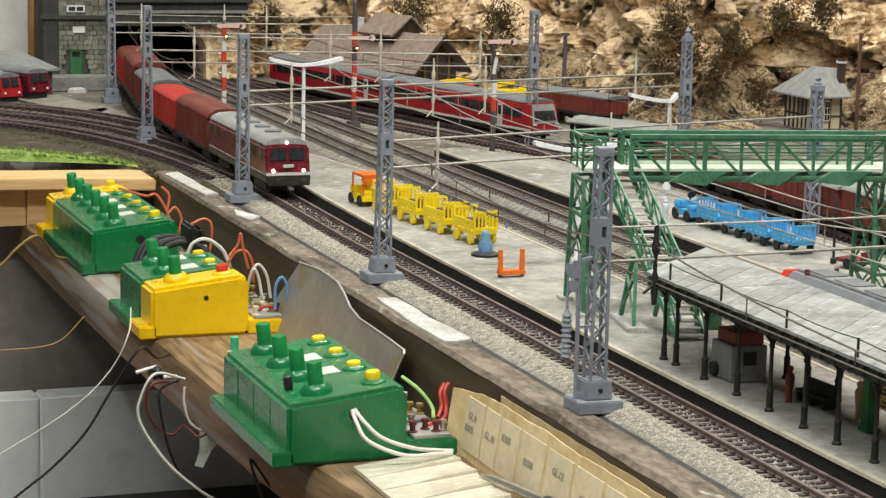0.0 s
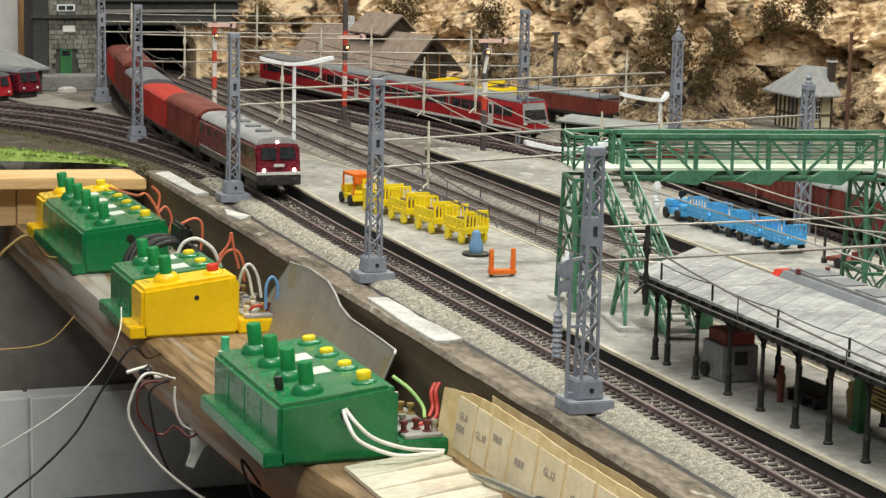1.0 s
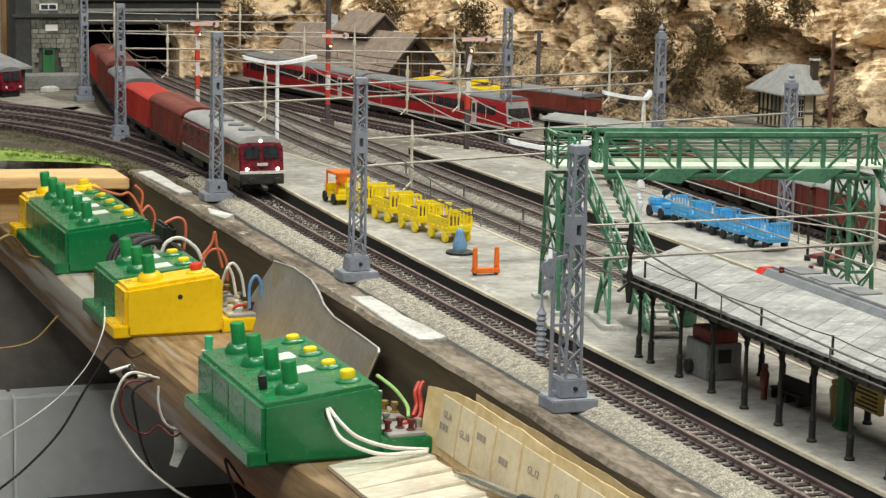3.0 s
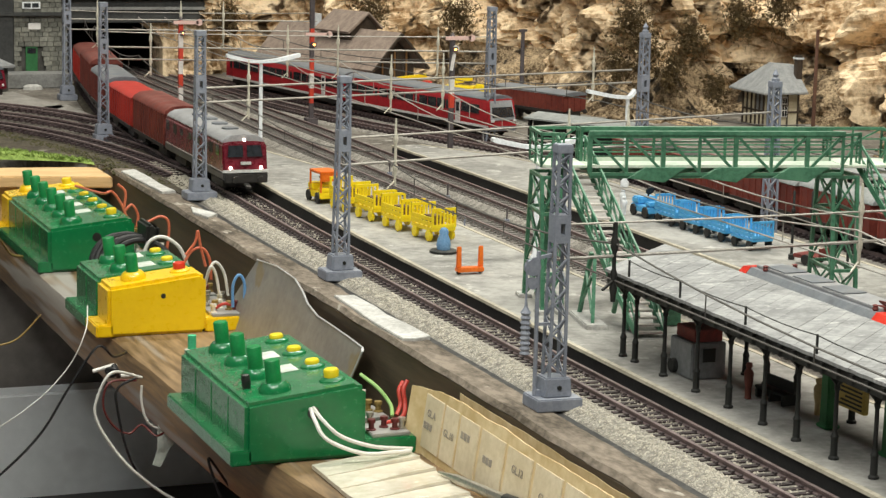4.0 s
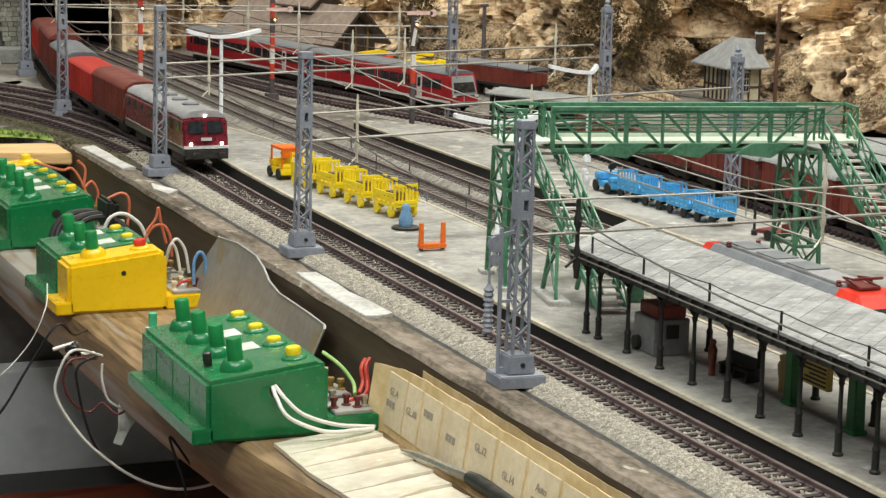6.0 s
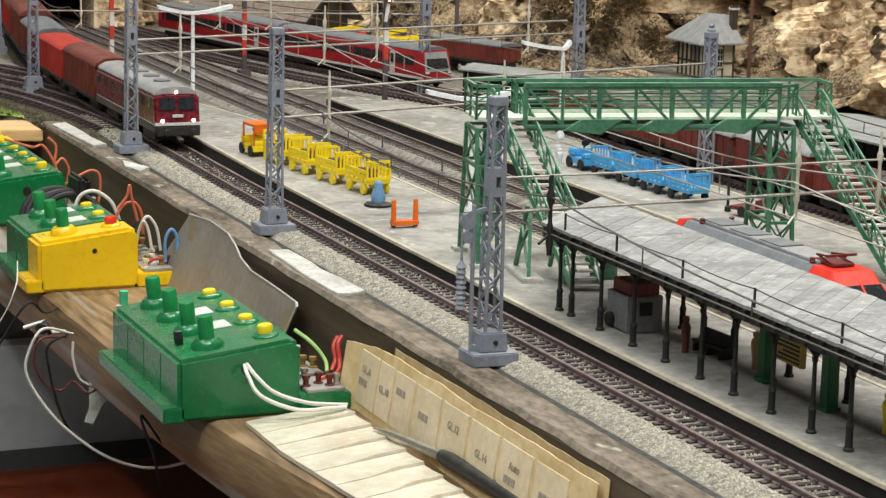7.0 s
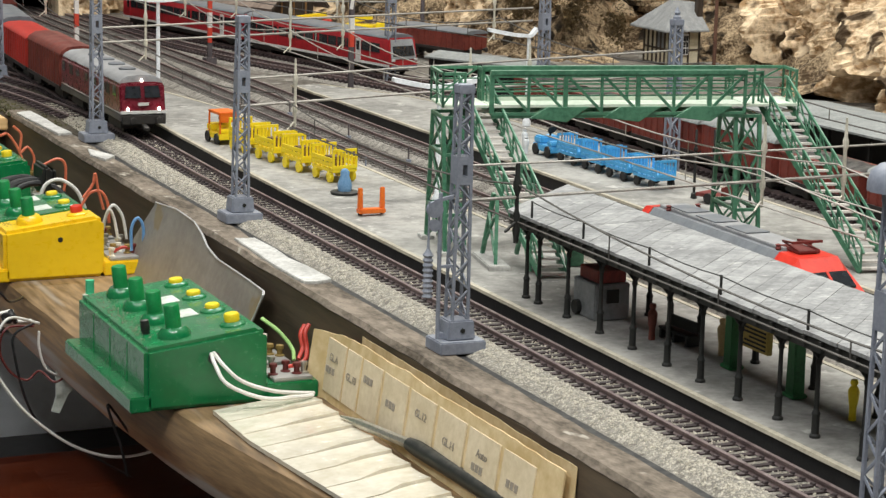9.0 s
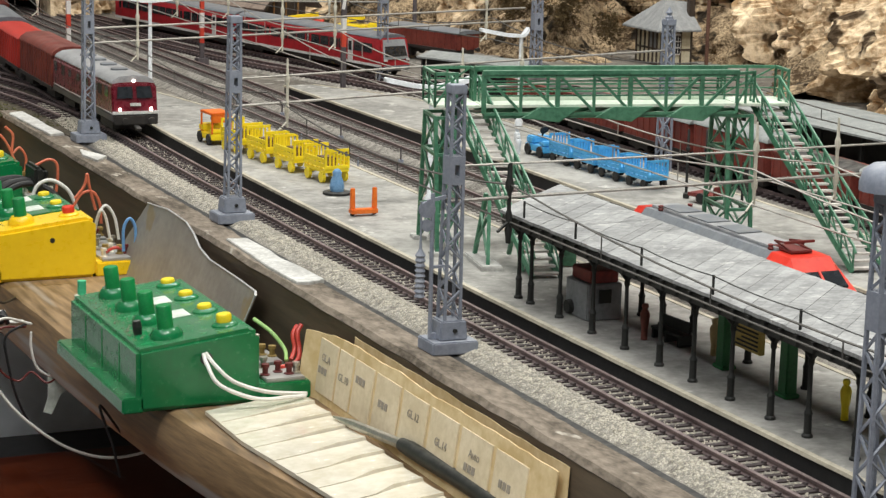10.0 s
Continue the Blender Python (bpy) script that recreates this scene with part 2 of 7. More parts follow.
structure("wall_south", Geo().box((-2.6, -1.6, -0.9), (4.1, -1.5, 1.6)), WALL_PAINT, "pale plastered room wall")
structure("wall_west", Geo().box((-2.6, -1.5, -0.9), (-2.5, 3.6, 1.6)), WALL_PAINT, "pale plastered room wall")
structure("wall_east", Geo().box((4.0, -1.5, -0.9), (4.1, 3.6, 1.6)), WALL_PAINT, "pale plastered room wall")

# layout board: front edge runs along y, then bends to the west
ground_line = [(0.445, 0.2), (0.445, 1.80), (0.43, 1.90), (0.36, 2.03), (0.25, 2.14), (-0.2, 2.36), (-0.9, 2.5), (-0.9, 3.3), (2.4, 3.3), (2.4, 0.2)]
structure("ground", Geo().prism(ground_line, "z", -0.02, 0.0), GROUND, "grey brown scenic ground of the layout")
fascia = structure("front_board", Geo().box((0.424, 0.2, -0.12), (0.4446, 1.885, -0.0003)), FASCIA, "dark brown stained wooden front board", bevel=0.0012)

# dusty rim on top of the board with broken edge
g = Geo()
ys = [0.2 + i * 0.008 for i in range(211)]
rings = []
for i, y in enumerate(ys):
    w = 0.4235 + 0.0016 * noise.noise((y * 25, 0, 0)) + 0.0008 * noise.noise((y * 140, 3, 0))
    e = 0.4448 + 0.0012 * noise.noise((y * 30, 5, 0)) + 0.0008 * noise.noise((y * 120, 7, 0))
    h = 0.0022 + 0.0006 * noise.noise((y * 50, 9, 0))
    rings.append([(w, y, -0.0008), (e, y, 0.0003), (e - 0.0015, y, h * 0.8), (w + 0.002, y, h)])
g.loft(rings)
structure("board_rim", g, RIM, "dusty worn wooden rim along the layout edge", smooth=True)

# sub-roadbed of the near track: low ballast shoulder
TRACK1 = [(0.2, 0.4822), (1.45, 0.4822), (1.72, 0.487), (2.0, 0.492), (2.2, 0.503), (2.4, 0.527), (2.62, 0.56), (2.9, 0.605)]
TRACK2 = [(0.2, 0.6285), (1.9, 0.6285), (2.3, 0.633), (2.9, 0.63)]
TRACK3 = [(0.2, 0.679), (1.8, 0.679), (2.25, 0.676), (2.9, 0.655)]
TRACK4 = [(0.2, 0.852), (1.75, 0.852), (1.95, 0.80), (2.15, 0.74), (2.4, 0.702), (2.9, 0.672)]
TRACK5 = [(0.2, 0.925), (1.55, 0.925), (1.75, 0.912), (1.88, 0.876), (1.99, 0.838), (2.15, 0.799), (2.3, 0.765), (2.45, 0.737), (2.6, 0.712), (2.9, 0.685)]
TRACK6 = [(0.2, 1.0), (1.8, 0.998), (2.0, 0.983), (2.2, 0.925), (2.4, 0.84), (2.55, 0.79)]


def bed(name, path, y0, y1, half, height, material, label, rough=0.0003):
    g, rings, n = Geo(), [], int((y1 - y0) / 0.005)
    prof = [(-half, 0.0), (-half * 0.72, height), (-half * 0.3, height), (half * 0.3, height), (half * 0.72, height), (half, 0.0)]
    for i in range(n + 1):
        y = y0 + (y1 - y0) * i / n
        x = along(path, y)
        rings.append([(x + u + rough * noise.noise((u * 300, y * 220, 1)), y, 0.0004 + v + (rough * noise.noise((u * 400, y * 260, 4)) if v else 0)) for u, v in prof])
    g.loft(rings)
    ob = structure(name, g, material, label, smooth=True)
    return ob


# flat black strip paints the shade of the groove, nothing is cut open
structure("board_gap", Geo().box((0.4446, 0.2, 0.0002), (0.4492, 1.70, 0.0007)), EDGE_BLACK, "black strip for the shaded gap between the board and the ballast")
bed("ballast_bed_1", [(y, x - 0.0055) for y, x in TRACK1], 0.2, 1.74, 0.0285, 0.0034, BALLAST, "light grey beige ballast under the near track")
bed("ballast_bed_7", TRACK1, 1.7402, 2.75, 0.021, 0.0031, SOIL, "dark oily ballast under the curved track", 0.0006)
for k, (tr, yy) in enumerate(((TRACK2, 2.8), (TRACK3, 2.8), (TRACK4, 2.7), (TRACK5, 2.7), (TRACK6, 2.5))):
    bed("ballast_bed_%d" % (k + 2), tr, 0.2, yy, 0.022, 0.0034 if k < 2 else 0.0022, BALLAST_DARK, "dark grey ballast under a station track")

# platforms
def platform(name, west, east, y0, y1, label, z=0.012):
    """west, east: plan lines (y, x); a walked top, a pale kerb and a black wall on each side."""
    n = max(2, int((y1 - y0) / 0.02))
    ys = [y0 + (y1 - y0) * i / n for i in range(n + 1)]
    g = Geo().loft([[(along(west, y) + 0.003, y, 0.0), (along(east, y) - 0.003, y, 0.0), (along(east, y) - 0.003, y, z), (along(west, y) + 0.003, y, z)] for y in ys])
    top = structure(name, g, PLATFORM, label, category="platform")
    for side, s in ((west, 1), (east, -1)):
        w = Geo().loft([[(along(side, y) + s * 0.0015, y, 0.0), (along(side, y) + s * 0.003, y, 0.0), (along(side, y) + s * 0.003, y, z - 0.0012), (along(side, y) + s * 0.0015, y, z - 0.0012)] for y in ys])
        part("edge_wall", w, EDGE_BLACK, top, "black platform edge wall")
        k = Geo().loft([[(along(side, y) + s * 0.0004 * noise.noise((y * 60, s, 0)), y, z - 0.0012), (along(side, y) + s * 0.0032, y, z - 0.0012), (along(side, y) + s * 0.0032, y, z + 0.0004), (along(side, y) + s * 0.0003, y, z + 0.0004)] for y in ys])
        part("kerb", k, PLATFORM_EDGE, top, "pale worn platform kerb")
    return top


P1W = [(0.2, 0.5005), (1.45, 0.4995), (1.75, 0.507), (2.0, 0.511), (2.13, 0.512)]
P1E = [(0.2, 0.590), (1.72, 0.590), (1.86, 0.575), (2.02, 0.545), (2.13, 0.528)]
platform("platform_1", P1W, P1E, 0.2, 2.13, "pale concrete island platform with black edges")
P2W = [(0.2, 0.703), (1.6, 0.700), (1.91, 0.694)]
P2E = [(0.2, 0.800), (1.5, 0.800), (1.8, 0.775), (1.91, 0.725)]
platform("platform_2", P2W, P2E, 0.2, 1.91, "pale concrete platform with luggage trolleys")

# ---- tracks ----
def rails(track, path, y0, y1, step=0.02, material=RAIL):
    n = int((y1 - y0) / step)
    for s in (-1, 1):
        rings = []
        for i in range(n + 1):
            y = y0 + (y1 - y0) * i / n
            dx = (along(path, y + 0.01) - along(path, y - 0.01)) / 0.02
            l = math.hypot(1, dx)
            nx, ny = 1 / l, -dx / l
            c = (along(path, y), y)
            at = lambda o, z: (c[0] + nx * o, c[1] + ny * o, z)
            o = s * 0.0087
            rings.append([at(o + u, v) for u, v in ((-0.0013, 0.0044), (0.0013, 0.0044), (0.0006, 0.0052), (0.0006, 0.0062), (0.0010, 0.0066), (0.0010, 0.0074), (-0.0010, 0.0074), (-0.0010, 0.0066), (-0.0006, 0.0062), (-0.0006, 0.0052))])
        part("rail", Geo().loft(rings), material, track)


def sleeper_geo(m=None):
    return Geo().box((-0.0148, -0.0016, 0.0), (0.0148, 0.0016, 0.0019), m, 0.96).box((-0.0115, -0.0013, 0.0019), (-0.0062, 0.0013, 0.0027), m, 0.8).box((0.0062, -0.0013, 0.0019), (0.0115, 0.0013, 0.0027), m, 0.8)


def track(name, path, y0, y1, label, single, pitch=0.0077, wood=SLEEPER):
    tr = thing(name, (0, 0, 0), label, "railway track", kind="structure")
    rails(tr, path, y0, y1)
    count = int((y1 - y0) / pitch)
    joined, shared = Geo(), None
    for i in range(count):
        y = y0 + pitch * i
        dx = (along(path, y + 0.01) - along(path, y - 0.01)) / 0.02
        m = pose(along(path, y) + random.uniform(-0.0003, 0.0003), y, 0.0026, 0, 0, math.degrees(-math.atan(dx)) + random.uniform(-0.8, 0.8))
        if single and y < 2.2:
            if shared is None:
                first = part("sleeper", sleeper_geo(), wood, tr)
                shared, ob = first.data, first
            else:
                ob = new("sleeper", shared)
                ob.parent = tr
            ob.matrix_basis = m
        else:
            s = sleeper_geo(m)
            joined.add(s.v, s.f)
    if joined.v:
        part("sleeper_row", joined, wood, tr, kind="stuff")
    return tr


# ---- rock face ----
def rock_face(name, plan, height, label, foot=0.0, step=0.0056, lean=0.25, depth=0.05, seed=0.0, scale=1.0, material=ROCK):
    pts = [Vector((x, y)) for x, y in plan]
    line = []
    for a, b in zip(pts, pts[1:]):
        n = max(1, int((b - a).length / step))
        line += [a.lerp(b, i / n) for i in range(n)]
    line.append(pts[-1])
    # smooth the plan line
    for _ in range(6):
        line = [line[0]] + [(line[i - 1] + line[i] * 2 + line[i + 1]) / 4 for i in range(1, len(line) - 1)] + [line[-1]]
    rows = int(height / (step * 0.8))
    vs, fs = [], []
    for i, p in enumerate(line):
        t = (line[min(i + 1, len(line) - 1)] - line[max(i - 1, 0)]).normalized()
        out = Vector((t.y, -t.x))
        for j in range(rows + 1):
            z = foot - 0.01 + (height + 0.01) * j / rows
            q = Vector((p.x * 9, p.y * 9, z * 13 + seed))
            # tilted blocks with cracks between them at two sizes, then grain
            w = Vector((noise.noise(q), noise.noise(q + Vector((9, 2, 4))), noise.noise(q + Vector((3, 7, 1))))) * 0.35
            d = depth * (0.8 * noise.noise(q * 0.45))
            for freq, amp, crack in ((9.0, 0.034, 0.022), (22.0, 0.016, 0.011), (48.0, 0.0075, 0.0045), (105.0, 0.003, 0.0018)):
                s = Vector((p.x * freq, p.y * freq, z * freq * 0.75 + p.x * freq * 0.4 + seed)) + w * 1.6
                dist, cells = noise.voronoi(s)
                rel = s - cells[0]
                ha, hb, hc = noise.cell(cells[0] * 5.1), noise.cell(cells[0] * 5.1 + Vector((17, 0, 0))), noise.cell(cells[0] * 5.1 + Vector((0, 31, 0)))
                d += scale * amp * (ha * 0.9 + rel.z * hb * 0.9 + (rel.x + rel.y) * hc * 0.9)
                gap = dist[1] - dist[0]
                if gap < 0.16:
                    d -= scale * crack * (1 - gap / 0.16)
            d += 0.003 * noise.noise(q * 9)
            d -= lean * (z - foot)
            vs.append((p.x + out.x * d, p.y + out.y * d, z))
    m = rows + 1
    for i in range(len(line) - 1):
        for j in range(rows):
            fs.append((i * m + j, (i + 1) * m + j, (i + 1) * m + j + 1, i * m + j + 1))
    ob = structure(name, Geo().add(vs, fs), material, label, category="rock")
    return ob


rock_face("rock_face_north", [(0.712, 2.64), (0.74, 2.70), (0.82, 2.74), (0.93, 2.66), (1.0, 2.50), (1.06, 2.36), (1.075, 2.24), (1.095, 2.175), (1.135, 2.165), (1.175, 2.215), (1.245, 2.215), (1.285, 2.12), (1.30, 2.02), (1.265, 1.90), (1.185, 1.76), (1.175, 1.62), (1.25, 1.44), (1.5, 1.2), (1.7, 0.8)], 0.27, "broken ochre limestone rock face with cracks, ledges and painted dark crevices", step=0.0046)


rock_face("rock_foot", [(0.96, 2.52), (1.015, 2.38), (1.03, 2.24), (1.04, 2.155), (1.075, 2.105), (1.125, 2.10), (1.158, 2.14), (1.175, 2.185), (1.225, 2.185), (1.25, 2.10), (1.262, 2.0), (1.235, 1.90), (1.165, 1.78)], 0.055, "brown rubble slope at the foot of the rock", lean=1.1, depth=0.02, seed=4.0, step=0.006, scale=0.6, material=RUBBLE)


# ---- catenary masts ----
def lattice(g, z0, z1, w0, w1, cells, leg=0.0014, rod=0.0010, cross=False):
    """Four tapering legs with zigzag bracing on all four sides."""
    def corner(k, z):
        t = (z - z0) / (z1 - z0)
        w = (w0 + (w1 - w0) * t) / 2 - leg / 2
        sx, sy = ((-1, -1), (1, -1), (1, 1), (-1, 1))[k % 4]
        return (sx * w, sy * w, z)
    for k in range(4):
        g.bar(corner(k, z0), corner(k, z1), leg, leg, up=(1, 0, 0))
        for c in range(cells):
            a, b = z0 + (z1 - z0) * c / cells, z0 + (z1 - z0) * (c + 1) / cells
            p, q = (k, k + 1) if (c + k) % 2 else (k + 1, k)
            g.bar(corner(p, a), corner(q, b), rod, rod * 0.7, up=(1, 0.2, 0))
            if cross:
                g.bar(corner(q, a), corner(p, b), rod, rod * 0.7, up=(1, 0.2, 0))
    return g


def catenary_mast(at, top, label, turn=0, lean=0.0, cap=False, plate=(0.0246, 0.0198), base=True):
    m = thing("catenary_mast", at, label, "catenary mast", "catenary masts along the tracks")
    m.matrix_basis = pose(*at, 0, lean, turn)
    z = 0.0
    if base:
        part("base_plate", Geo().box((-plate[0] / 2, -plate[1] / 2, 0), (plate[0] / 2, plate[1] / 2, 0.0065)), MAST_GREY, m, bevel=0.0006)
        part("base_block", Geo().box((-0.0077, -0.0069, 0.0065), (0.0077, 0.0069, 0.0165), None, 0.9), MAST_GREY, m, bevel=0.0007)
        part("bolt", Geo().lathe([(0.0012, 0), (0.0012, 0.001), (0.0001, 0.0011)], 8, pose(0.0005, -0.0064, 0.0115, 90)), DARK_CAP, m, "dark bolt in the block")
        z = 0.0165
    s = top - z
    za, zb = z + s * 0.58, z + s * 0.70
    w = lambda v: 0.0098 + (0.0074 - 0.0098) * (v - z) / s
    part("lower_lattice", lattice(Geo(), z, za, w(z), w(za), 9), MAST_GREY, m)
    g = Geo()
    ww = w(za) / 2
    for a, b in (((-ww, -ww), (-ww * 0.3, ww)), ((ww * 0.3, -ww), (ww, ww))):
        g.box((a[0], a[1], za), (b[0], b[1], zb))
    g.box((-ww * 0.3, -ww, za), (ww * 0.3, ww, za + (zb - za) * 0.3)).box((-ww * 0.3, -ww, zb - (zb - za) * 0.3), (ww * 0.3, ww, zb))
    part("slotted_plate", g, MAST_GREY, m)
    part("upper_lattice", lattice(Geo(), zb, top - 0.004, w(zb), w(top), 6), MAST_GREY, m)
    ww = w(top) / 2 + 0.0004
    part("head_plate", Geo().box((-ww, -ww, top - 0.0045), (ww, ww, top)), MAST_GREY, m, bevel=0.0004)
    if cap:
        part("finial", Geo().lathe([(0.003, top), (0.003, top + 0.002), (0.0015, top + 0.003), (0.0025, top + 0.005), (0.0003, top + 0.009)], 10), MAST_GREY, m, smooth=True)
    return m


catenary_mast((0.447, 0.985, 0.0018), 0.1335, "grey lattice catenary mast on a stepped base at the board edge", lean=0.6)
catenary_mast((0.454, 1.342, 0.0018), 0.1325, "grey lattice catenary mast on a stepped base beside white filler", lean=0.5)
catenary_mast((0.454, 1.695, 0.0018), 0.1345, "grey lattice catenary mast on a stepped base near the bend")
catenary_mast((0.464, 0.648, 0.0018), 0.137, "grey lattice catenary mast on a stepped base at the platform end")
catenary_mast((0.463, 2.085, 0.0), 0.133, "slim grey lattice catenary mast between the curved tracks", plate=(0.018, 0.017))
catenary_mast((0.503, 2.45, 0.0), 0.135, "slim grey lattice catenary mast at the tunnel approach", plate=(0.02, 0.018))
catenary_mast((0.827, 1.994, 0.0), 0.1345, "grey lattice catenary mast in front of the rock face", base=False)
catenary_mast((0.885, 1.775, 0.0), 0.126, "grey lattice catenary mast with a small finial", cap=True, base=False)
catenary_mast((0.824, 1.434, 0.0), 0.117, "grey lattice catenary mast with finial beside brown wagons", cap=True, base=False)

# ---- shelf plank in front of the layout, with control boxes and clutter ----
SHELF = -0.045
WHITE_WIRE = surface("white_wire", (0.62, 0.6, 0.55), (0.75, 0.73, 0.68), 0.5, scale=90, bump=0.05)
BLACK_WIRE = surface("black_wire", (0.006, 0.006, 0.007), (0.014, 0.014, 0.015), 0.45, scale=90, bump=0.05)
RED_WIRE = surface("red_wire", (0.4, 0.03, 0.02), (0.55, 0.06, 0.04), 0.45, scale=90, bump=0.05)
DARKRED_WIRE = surface("dark_red_wire", (0.09, 0.012, 0.01), (0.13, 0.02, 0.018), 0.45, scale=90, bump=0.05)
ORANGE_WIRE = surface("orange_wire", (0.55, 0.12, 0.06), (0.7, 0.2, 0.1), 0.45, scale=90, bump=0.05)
GREEN_WIRE = surface("light_green_wire", (0.25, 0.45, 0.12), (0.35, 0.55, 0.18), 0.45, scale=90, bump=0.05)
BLUE_WIRE = surface("blue_wire", (0.1, 0.25, 0.5), (0.16, 0.34, 0.6), 0.45, scale=90, bump=0.05)
YELLOW_WIRE = surface("yellow_wire", (0.2, 0.13, 0.03), (0.28, 0.19, 0.05), 0.6, scale=90, bump=0.05)
STEEL = surface("dull_sheet_metal", (0.3, 0.29, 0.28), (0.42, 0.41, 0.39), 0.5, 0.6, scale=18, bump=0.15, spots=((0.36, 0.3, 0.2), 25, 0.06), bump_size=0.0004)
STEEL_EDGE = surface("bright_cut_edge", (0.6, 0.6, 0.6), (0.8, 0.8, 0.8), 0.4, 0.5, scale=40, bump=0.1)
TERMINAL = surface("nickel_terminal", (0.35, 0.33, 0.28), (0.6, 0.57, 0.5), 0.35, 0.8, scale=120, bump=0.2, bump_size=0.0003)
PAPER = surface("yellowed_paper", (0.55, 0.4, 0.19), (0.76, 0.62, 0.38), 0.8, scale=11, bump=0.3, spots=((0.45, 0.32, 0.15), 14, 0.02), bump_size=0.0006)
CREAM = surface("pale_paper_panel", (0.6, 0.5, 0.33), (0.72, 0.62, 0.45), 0.8, scale=30, bump=0.1)
INK = surface("grey_ink", (0.24, 0.21, 0.17), (0.33, 0.29, 0.24), 0.8, scale=200, bump=0.0)
IVORY = surface("ivory_plastic_strip", (0.62, 0.56, 0.44), (0.76, 0.71, 0.6), 0.2, scale=16, bump=0.05, bump_size=0.0005, coat=0.5)
GREY_PANEL = surface("pale_grey_panel", (0.76, 0.77, 0.77), (0.86, 0.87, 0.87), 0.55, scale=7, bump=0.1, spots=((0.66, 0.66, 0.66), 9, 0.04))
DARK_PANEL = surface("dark_grey_brown_panel", (0.17, 0.15, 0.135), (0.25, 0.225, 0.205), 0.7, scale=7, bump=0.15)
MAHOGANY = surface("glossy_red_brown_wood", (0.11, 0.02, 0.009), (0.3, 0.065, 0.024), 0.16, scale=9, bump=0.05, stretch=(0.3, 2, 1), coat=0.6)
GRASS_MAT = surface("grass_mat", (0.15, 0.24, 0.035), (0.36, 0.48, 0.12), 0.9, scale=90, bump=1.0, bump_size=0.002)

# plank with a rounded front edge
WEST = [(0.2, 0.418), (0.55, 0.394), (0.922, 0.352), (1.075, 0.331), (1.364, 0.3185), (1.95, 0.312)]
rings = []
for i in range(71):
    y = 0.2 + i * 0.025
    w = along(WEST, y) + 0.0012 * noise.noise((y * 18, 0, 2))
    rings.append([(0.4235, y, SHELF - 0.034), (0.4235, y, SHELF), (w + 0.007, y, SHELF), (w + 0.0025, y, SHELF - 0.0015), (w + 0.0004, y, SHELF - 0.006), (w, y, SHELF - 0.026), (w + 0.003, y, SHELF - 0.034)])
structure("shelf_plank", Geo().loft(rings), PLANK, "dirty pine plank used as a shelf below the layout edge", smooth=True)

# panels below
structure("under_panel", Geo().box((-0.9, 1.95, -0.9), (2.2, 1.97, -0.02)), DARK_PANEL, "dark grey brown panel under the layout")
box = thing("storage_box", (0.30, 1.93, -0.9), "pale grey storage box standing against the dark panel", "box")
part("box_front", Geo().box((-0.5, -0.03, 0.0), (0.025, 0.0, 0.7)), GREY_PANEL, box, bevel=0.002)
part("box_front", Geo().box((0.0256, -0.03, 0.0), (0.75, 0.0, 0.7)), GREY_PANEL, box, bevel=0.002)
case = thing("wooden_stool", (0.545, 1.50, -0.9), "glossy red brown wooden stool below the shelf", "stool")
part("seat", Geo().box((-0.44, -0.25, 0.655), (0.26, 0.10, 0.680)), MAHOGANY, case, bevel=0.004)
part("apron", Geo().box((-0.42, -0.23, 0.58), (0.24, 0.08, 0.6545)), MAHOGANY, case, bevel=0.003)
for x, y in ((-0.4, -0.21), (0.22, -0.21), (-0.4, 0.06), (0.22, 0.06)):
    part("leg", Geo().box((x - 0.015, y - 0.015, 0.0), (x + 0.015, y + 0.015, 0.58)), MAHOGANY, case, bevel=0.003)
structure("dark_base", Geo().box((-0.9, 1.72, -0.9), (2.2, 1.89, -0.292)), surface("dark_base_paint", (0.03, 0.028, 0.027), (0.05, 0.047, 0.045), 0.7, scale=8), "dark plinth below the pale box")

# plywood front where the board bends west, with grass mat
ply = structure("plywood_front", Geo().prism([(0.421, 1.86), (0.421, 1.925), (-0.3, 2.02), (-0.3, 1.94), (0.34, 1.88)], "z", -0.0125, -0.0025), PLY, "raw plywood edge slab with a saw cut", bevel=0.001)
part("panel", Geo().box((-0.3, 1.905, -0.047), (0.3155, 1.92, -0.0127)), PLY, ply, bevel=0.0006)
part("panel", Geo().box((0.3163, 1.902, -0.047), (0.347, 1.917, -0.0127)), PLY, ply, bevel=0.0006)
g, rings = Geo(), []
for i in range(60):
    t = i / 59
    x, y = 0.418 - 0.55 * t, 1.925 + 0.135 * math.sqrt(t) + 0.07 * t
    h = 0.009 * math.sin(math.pi * min(1, 0.08 + t * 3) / 2)
    w = 0.018 + 0.05 * min(1, t * 3)
    rings.append([(x, y - w * 0.35, 0.0), (x, y, h + 0.0015 * noise.noise((x * 90, y * 90, 0))), (x + 0.003, y + w * 0.5, h * 0.8 + 0.0015 * noise.noise((x * 110, y * 60, 2))), (x + 0.006, y + w, -0.001)])
grass = structure("grass_strip", g.loft(rings), GRASS_MAT, "bright green grass mat strip on the plywood edge", smooth=True, category="grass")
tufts = Geo()
